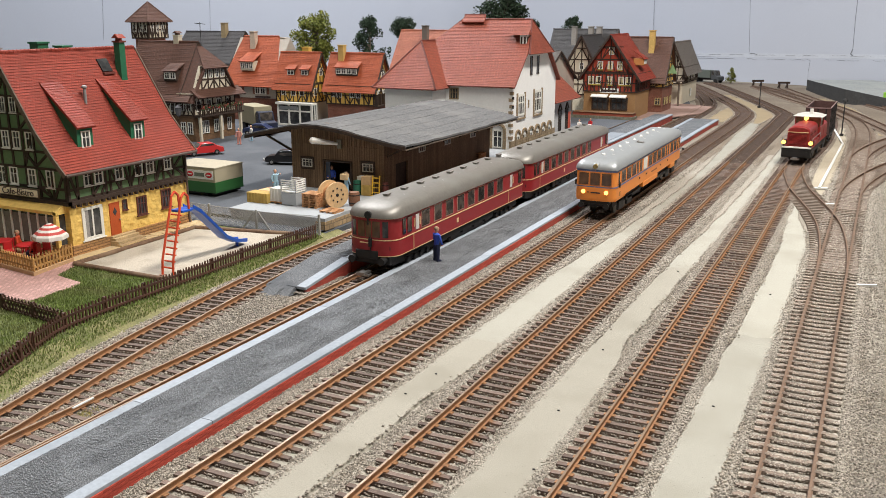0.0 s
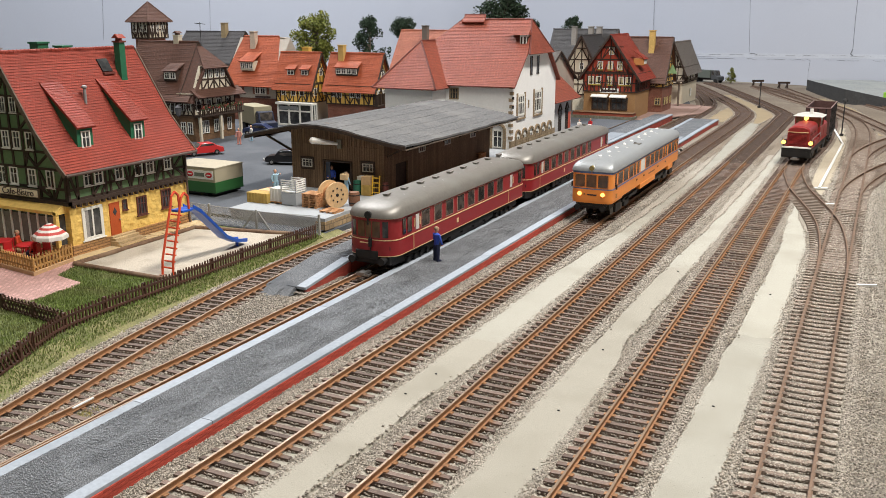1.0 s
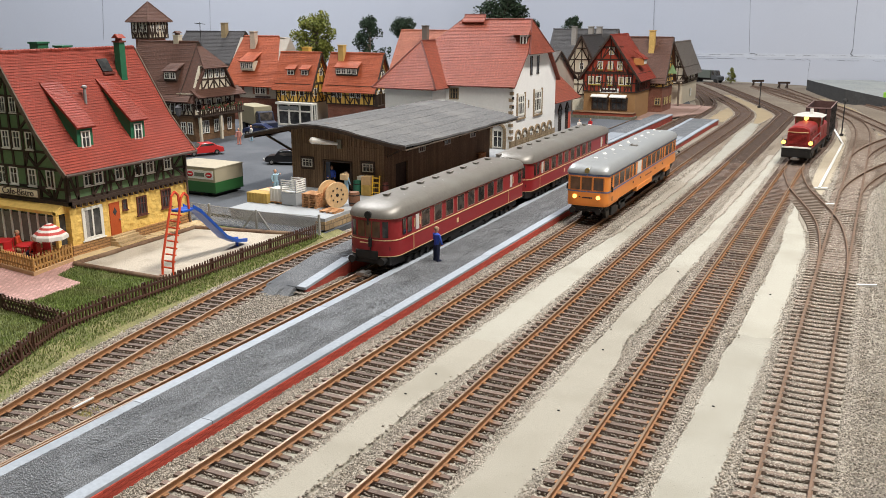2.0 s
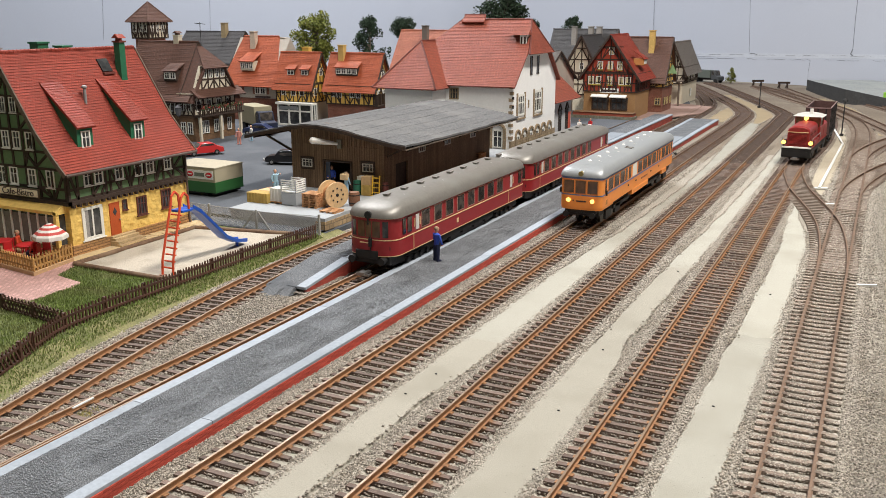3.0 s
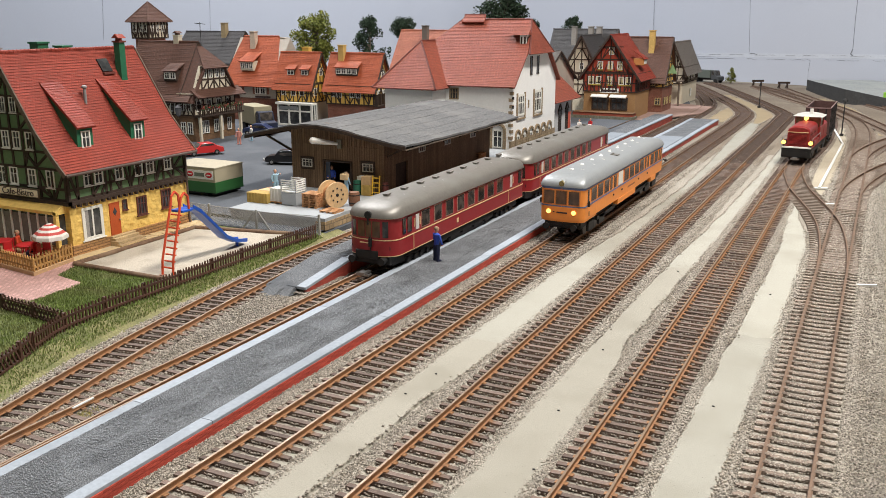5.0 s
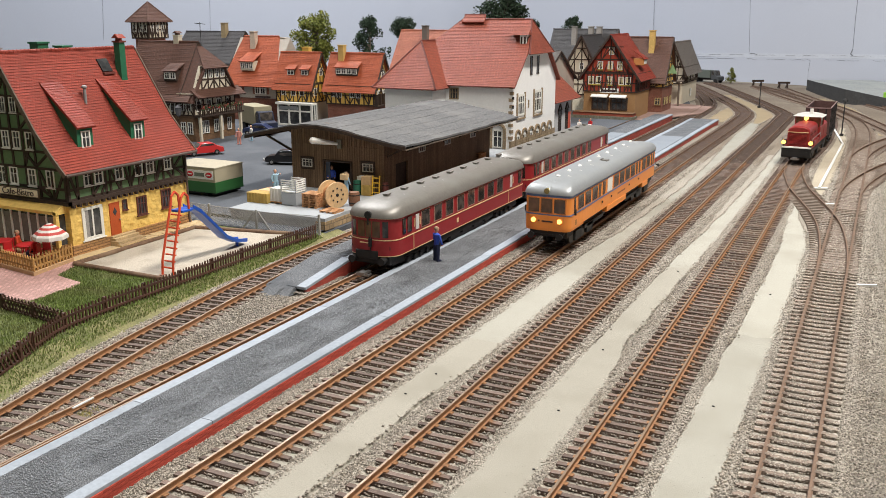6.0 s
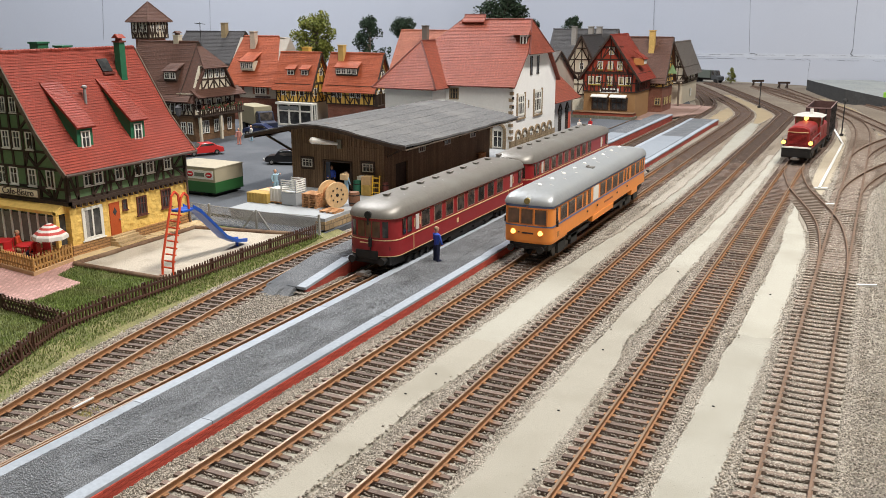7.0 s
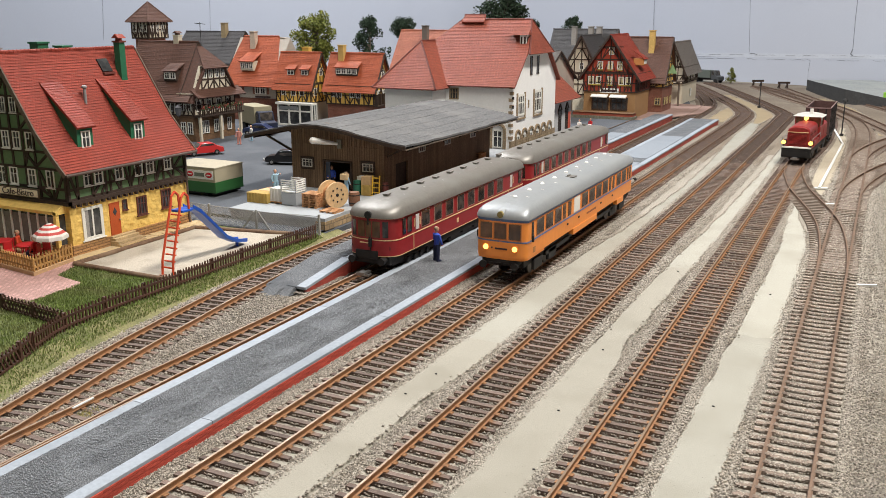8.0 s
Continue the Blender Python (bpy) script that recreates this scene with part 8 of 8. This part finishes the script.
        part("hub_hole", Build().rod((0, yy - 0.1, 10.2), (0, yy + 0.1, 10.2), 1.3, 1.3, 12), BLACK, fl)
    part("core", Build().rod((0, -4.9, 10.2), (0, 4.9, 10.2), 6.2, 6.2, 28), pallet_wood, d, smooth=True)

    def barrel(x, y, r, h, material, label, z=13.0):
        b = thing("barrel", x, y, z, 0, label, "barrel", "dock goods")
        part("body", Build().lathe(0, 0, [(r * 0.86, 0), (r * 0.98, h * 0.25), (r, h * 0.5), (r * 0.98, h * 0.75), (r * 0.86, h)], 18), material, b, smooth=True)
        for q in (0.22, 0.78):
            part("hoop", Build().lathe(0, 0, [(r * 0.99, h * q - 0.4), (r * 1.02, h * q), (r * 0.99, h * q + 0.4)], 18), BLACK, b)

    barrel(-363.5, 580, 4.6, 11, mat("brown_barrel", (0.22, 0.11, 0.065), 0.6, vary=0.15, bump=0.03), "brown wooden barrel on the dock")
    barrel(-384.5, 619, 3.8, 12, mat("green_drum", (0.02, 0.12, 0.07), 0.5, bump=0), "dark green metal drum by the shed door")
    barrel(-361.6, 626, 2.6, 11, mat("rust_drum", (0.16, 0.05, 0.04), 0.6, bump=0), "dark red gas bottle shaped drum")
    crate(-375.5, 621, 9, 8, 9, ochre, "ochre carton by the shed door")
    crate(-376, 621.5, 8, 8, 7, pine, "pale wooden box stacked on a carton", 22.0)
    crate(-383, 624.5, 7, 6, 15, pale, "pale sack stack beside the shed door")
    tr = thing("hand_truck", -367, 619, 13, 12, "yellow steel hand truck leaning by the shed", "hand truck")
    yel = mat("yellow_enamel", (0.80, 0.48, 0.04), 0.45, vary=0.05, bump=0)
    for x in (-3, 3):
        part("upright", Build().beam((x, 0, 0.6), (x, 2.4, 17), 0.8, 0.8), yel, tr)
        part("wheel", Build().rod((x - 0.6, 1.2, 1.5), (x + 0.6, 1.2, 1.5), 1.5, 1.5, 12), BLACK, tr)
    for z in (3, 7, 11, 15):
        part("crossbar", Build().beam((-3, z * 0.14, z), (3, z * 0.14, z), 0.7, 0.7), yel, tr)
    part("toe_plate", Build().box(-3.4, 3.4, -4, 0.4, 0.2, 0.8), yel, tr)
    br = thing("sack_barrow", -411, 622, 13, -20, "brown wooden barrow at the shed door", "barrow")
    for x in (-2.4, 2.4):
        part("shaft", Build().beam((x, -7, 9), (x, 6, 3), 0.7, 0.7), pallet_wood, br)
    for k in range(4):
        part("slat", Build().beam((-2.6, -3 + k * 2.6, 7 - k * 1.2), (2.6, -3 + k * 2.6, 7 - k * 1.2), 1.2, 0.5), pallet_wood, br)
    part("wheel", Build().rod((-0.6, 6, 2), (0.6, 6, 2), 2, 2, 14), BLACK, br)
    part("leg", Build().beam((0, -3, 7), (0, -3, 0), 0.7, 0.7), pallet_wood, br)


dock_goods()


# ---- vehicles on the street ----
def trailer_box():
    t = thing("container_trailer", -530, 610, 4, 0, "green and beige box trailer parked behind the cafe", "trailer")
    beige = mat("beige_box_paint", (0.42, 0.37, 0.26), 0.6, vary=0.06, bump=0)
    green = mat("green_box_paint", (0.03, 0.125, 0.035), 0.5, vary=0.06, bump=0)
    x0, x1, y0, y1 = -566, -512, 591, 629
    wpart("lower_box", Build().box(x0, x1, y0, y1, 7.5, 17), green, t, "green lower half", bevel=0.3)
    wpart("upper_box", Build().box(x0, x1, y0, y1, 17, 29), beige, t, "beige upper half", bevel=0.3)
    wpart("roof", Build().box(x0 - 0.3, x1 + 0.3, y0 - 0.3, y1 + 0.3, 29, 30), mat("pale_box_roof", (0.42, 0.37, 0.27), 0.6, bump=0), t)
    f = Face("S", x0, y0)
    panel = wpart("advert_panel", f.slab(Build(), 22, 52, 19.5, 27, 0, 0.4), WHITE, t, "white advertising panel with red ovals")
    for u in (26.5, 47.5):
        c = f.p(u, 23.3, 0.5)
        wpart("red_oval", Build().ball(c[0], c[1], c[2], 3.2, 1.2, 0.08, 0.75, 16), REDCLOTH, panel, smooth=True)
        wpart("white_bar", f.slab(Build(), u - 2, u + 2, 22.8, 23.8, 0.6, 0.9), WHITE, panel)
    wpart("lettering_bar", f.slab(Build(), 31.5, 42.5, 21.6, 24.9, 0.4, 0.6), mat("grey_green_letters", (0.16, 0.18, 0.14), 0.6, bump=0), panel, "dark brand lettering as a plain bar")
    wpart("chassis", Build().box(x0 + 2, x1 - 2, y0 + 2, y1 - 2, 5.5, 7.5), BLACK, t)
    for x in (x0 + 8, x0 + 20, x1 - 9):
        for y in (y0 + 4, y1 - 4):
            wpart("wheel", Build().rod((x, y - 2, 7), (x, y + 2, 7), 3, 3, 14), BLACK, t)


trailer_box()


def car(x, y, rz, paint, label, old=False, size=0.9):
    c = thing("car", x, y, 4, rz, label, "car", "parked cars")
    prof = [(-25, 3.2), (-25, 8), (-23, 9.2), (-10, 10), (-4, 15.2), (11, 15.4), (18, 10.4), (24, 9.4), (25, 6), (25, 3.2)] if not old else [(-23, 3.4), (-23, 8), (-21, 10), (-11, 11.2), (-7, 16.6), (8, 17), (15, 13), (21, 10), (23, 7), (23, 3.4)]
    n = len(prof)
    rings = [[(x, w * 9.6 * (0.84 if z > 11.5 else 1.0), z) for x, z in prof] for w in (-1, -0.86, 0.86, 1)]
    for k in (0, 3):
        rings[k] = [(x * 0.985, y * 0.985, z if z < 12 else z - 0.5) for x, y, z in rings[k]]
    part("body", Build().loft(rings), paint, c, smooth=True, bevel=0.3)
    for s in (-1, 1):
        pts = [(-8.2, 10.6), (-3.8, 14.4), (10.2, 14.6), (14.6, 10.9)]
        part("side_glass", Build().prism(pts, "y", s * 8.9, s * 8.25), GLASS, c)
        for x in (-15, 15):
            w = part("wheel", Build().rod((x, s * 7.6, 3.4), (x, s * 9.7, 3.4), 3.4, 3.4, 18), BLACK, c, smooth=True)
            part("hubcap", Build().rod((x, s * 9.6, 3.4), (x, s * 9.95, 3.4), 1.9, 1.6, 14), STEEL, w, smooth=True)
        part("headlight", Build().rod((-24.6, s * 6.6, 6.8), (-25.3, s * 6.6, 6.8), 1.2, 1.2, 12), WHITE, c)
        part("tail_light", Build().box(24.6, 25.2, s * 6 - 1.4, s * 6 + 1.4, 6.4, 8), REDCLOTH, c)
    part("windscreen", Build().raw([(-9.9, -7.4, 10.5), (-9.9, 7.4, 10.5), (-4.6, 6.6, 15.0), (-4.6, -6.6, 15.0), (-9.4, -7.4, 10.0), (-9.4, 7.4, 10.0), (-4.1, 6.6, 14.5), (-4.1, -6.6, 14.5)], [(0, 1, 2, 3), (7, 6, 5, 4), (0, 4, 5, 1), (1, 5, 6, 2), (2, 6, 7, 3), (3, 7, 4, 0)]), GLASS, c)
    part("bumper", Build().box(-26, -25, -9, 9, 3.8, 5.2), STEEL, c, bevel=0.3)
    part("bumper", Build().box(25, 26, -9, 9, 3.8, 5.2), STEEL, c, bevel=0.3)
    c.scale = (size, size, size)
    return c


car(-690, 779, 62, mat("red_car_paint", (0.48, 0.03, 0.03), 0.3, vary=0.04, bump=0), "red saloon car parked on the street")
car(-566, 768, 20, mat("black_car_paint", (0.012, 0.012, 0.015), 0.3, vary=0.04, bump=0), "black saloon car with chrome bumpers in the yard", True)
car(-742, 950, 12, mat("dark_blue_car_paint", (0.02, 0.03, 0.08), 0.35, vary=0.05, bump=0), "dark blue car beside the lorry", True)


def lorry(x, y, z, rz, cab, box, label, h=24.0):
    t = thing("lorry", x, y, z, rz, label, "lorry", "parked lorries")
    part("cargo_box", Build().box(-22, 36, -13, 13, 11, 11 + h), box, t, bevel=0.5)
    part("cab", Build().prism([(-46, 6), (-46, 15), (-36, 17), (-32, 29), (-23, 29), (-23, 6)], "y", -11, 11), cab, t, bevel=1.0)
    part("windscreen", Build().raw([(-36.2, -9, 17.4), (-36.2, 9, 17.4), (-32.6, 8.5, 27.5), (-32.6, -8.5, 27.5), (-35, -9, 17), (-35, 9, 17), (-31.6, 8.5, 27), (-31.6, -8.5, 27)], [(0, 1, 2, 3), (7, 6, 5, 4), (0, 4, 5, 1), (1, 5, 6, 2), (2, 6, 7, 3), (3, 7, 4, 0)]), GLASS, t)
    for s in (-1, 1):
        part("door_glass", Build().box(-31, -25, s * 11 - 0.3, s * 11 + 0.3, 19, 27), GLASS, t)
        for wx in (-37, 18, 27):
            part("wheel", Build().rod((wx, s * 8, 5), (wx, s * 12, 5), 5, 5, 16), BLACK, t, smooth=True)
    part("chassis", Build().box(-44, 34, -7, 7, 6, 11), BLACK, t)


lorry(-772, 985, 4, 150, mat("navy_lorry_paint", (0.012, 0.018, 0.045), 0.45, bump=0), mat("khaki_tarpaulin", (0.33, 0.30, 0.20), 0.8, vary=0.1, bump=0.02), "navy lorry with khaki cargo cover by the inn")
lorry(-395, 2262, 1, 155, mat("grey_lorry_paint", (0.06, 0.065, 0.07), 0.5, bump=0), mat("grey_green_tarpaulin", (0.10, 0.115, 0.10), 0.8, vary=0.1, bump=0.02), "grey-green lorry parked before the backdrop", 18)


# ---- far end of the yard ----
def buffer_stop(x, y, rz):
    b = thing("buffer_stop", x, y, 2, rz, "dark timber buffer stop at a track's end", "buffer stop", "buffer stops")
    b.scale = (0.72, 0.72, 0.8)
    for s in (-12, 12):
        part("upright", Build().box(s - 2, s + 2, -2, 2, -1, 17), TIMBER, b)
        part("strut", Build().beam((s, 14, 0), (s, 1, 14), 2.4, 2.4), TIMBER, b)
    part("crossbeam", Build().box(-19, 19, -3.5, -2, 12, 18), TIMBER, b, bevel=0.4)


buffer_stop(-260, 2165, 25)
buffer_stop(-200, 2128, 25)


def yard_lamp(x, y, h, arm):
    p = thing("yard_lamp", x, y, 1.5, 0, "thin dark yard lamp post beside the tracks", "lamp post", "yard lamps")
    part("post", Build().rod((0, 0, 0), (0, 0, h), 0.9, 0.6, 8), BLACK, p)
    part("base", Build().box(-2.5, 2.5, -2.5, 2.5, 0, 3), BLACK, p, bevel=0.3)
    part("lamp_head", Build().lathe(0, 0, [(1, h), (arm, h - 0.5), (arm * 0.8, h + 2.2), (0.6, h + 4)], 12), BLACK, p)


yard_lamp(-192, 1650, 38, 1.6)
yard_lamp(-43, 1302, 46, 4.2)
# The far ramp's upright faces are coloured much darker than its top.
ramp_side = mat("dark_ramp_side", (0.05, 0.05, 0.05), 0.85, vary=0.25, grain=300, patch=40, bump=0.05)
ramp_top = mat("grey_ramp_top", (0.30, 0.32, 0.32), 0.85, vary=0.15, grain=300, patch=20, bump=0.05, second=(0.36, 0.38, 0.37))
rb = Build()
pts = [(-150, 2100), (-62, 1808), (60, 1700), (220, 1900), (-20, 2170)]
hs = [24, 27, 12, 12, 22]
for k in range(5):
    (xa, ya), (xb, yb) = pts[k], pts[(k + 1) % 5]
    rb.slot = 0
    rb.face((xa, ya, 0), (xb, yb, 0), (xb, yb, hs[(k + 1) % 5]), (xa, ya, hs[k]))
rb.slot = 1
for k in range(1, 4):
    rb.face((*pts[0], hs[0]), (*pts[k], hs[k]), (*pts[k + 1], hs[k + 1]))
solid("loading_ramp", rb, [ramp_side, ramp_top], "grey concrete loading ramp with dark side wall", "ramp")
solid("green_tin", Build().box(2, 18, 1772, 1782, 12, 26), mat("bright_green_tin", (0.22, 0.45, 0.05), 0.5, bump=0), "small bright green box on the far ramp", "box", bevel=0.4)
solid("brown_block", Build().box(26, 40, 1748, 1760, 10, 40), GREYWOOD, "upright brown timber block on the far ramp", "block", bevel=0.4)

# dark crumbs lying on the sand strips
rnd = random.Random(12)
for x, y in ((-175, 262), (-166, 330), (-168, 305), (-96, 268), (-104, 318), (-107, 392), (-103, 545), (-45, 520), (-48, 350), (-150, 470)):
    solid("pebble", Build().ball(x, y, 1.7, 0.5, 1.3, 0.9, 0.6, 7), BLACK, "small dark pebble lying on the sand", "pebble", "stray pebbles")


# a tuft of yellowish moss between the rails
tuft = Build()
rnd = random.Random(3)
for k in range(420):
    a, r = rnd.uniform(0, math.tau), 4.6 * rnd.random() ** 0.7
    x, y, q, h = -274 + 0.8 * r * math.cos(a), 231 + r * math.sin(a), rnd.uniform(0, math.tau), rnd.uniform(0.5, 1.3)
    tuft.face((x - 0.25 * math.cos(q), y - 0.25 * math.sin(q), 1.4), (x + 0.25 * math.cos(q), y + 0.25 * math.sin(q), 1.4), (x + rnd.uniform(-0.6, 0.6), y + rnd.uniform(-0.6, 0.6), 1.9 + h))
solid("moss_tuft", tuft, mat("yellow_moss", (0.42, 0.37, 0.13), 0.9, vary=0.2, grain=300, patch=60, bump=0, island=0.35), "yellowish tuft of moss lying between the rails", "moss", kind="stuff")

# ---- pieces of walls and paths ----
brick = Build().prism([(-3.62, 0), (3.62, 0), (3.62, 0.9), (3.5, 1.0), (-3.5, 1.0), (-3.62, 0.9)], "x", 0, 0.42).mesh("brick", mat("loose_red_brick", (0.45, 0.072, 0.048), 0.75, vary=0.15, grain=900, patch=120, bump=0.05, objects=0.14))
rnd = random.Random(6)
for course in range(5):
    for k in range(60):
        y = 158 + k * 7.35 + (3.7 if course % 2 else 0)
        piece("brick", brick, centre, -215.52 + rnd.uniform(-0.05, 0.05), y, 0.75 + course * 1.16)

FLAG = mat("sandstone_flag", (0.52, 0.39, 0.22), 0.85, vary=0.2, grain=400, patch=90, bump=0.08, second=(0.44, 0.34, 0.21), objects=0.18)
path = bpy.data.objects["house_path"]
y = 449.0
while y < 507:
    d = rnd.uniform(5.5, 8.5)
    cut = rnd.uniform(-460, -456)
    skew = rnd.uniform(-0.8, 0.8)
    for xa, xb in ((-465.4, cut - 0.35), (cut + 0.35, -449.6)):
        part("flagstone", Build().prism([(xa, y + 0.3), (xb, y + 0.3 + skew), (xb, y + d - 0.3 + skew), (xa, y + d - 0.3)], "z", 4.6, 5.15 + rnd.uniform(-0.1, 0.1)), FLAG, path, bevel=0.15)
    y += d


# ---- what moves ----
def orange_front(t):
    """Where the orange railcar's front stands at t seconds, in millimetres."""
    return 0.0032 * t ** 4 - 0.1801 * t ** 3 - 0.6485 * t ** 2 - 8.6330 * t ** 1 + 653.8860 * t ** 0


def motions():
    times = [k / 10 for k in range(81)]
    walk(orange, [(t, pose(-191.2 * MM, orange_front(t) * MM, 5 * MM)) for t in times])
    for w in orange_wheels:
        y, z = w.location.y, w.location.z
        walk(w, [(t, pose(0, y, z, math.degrees((orange_front(0) - orange_front(t)) / 5.3))) for t in times])


motions()
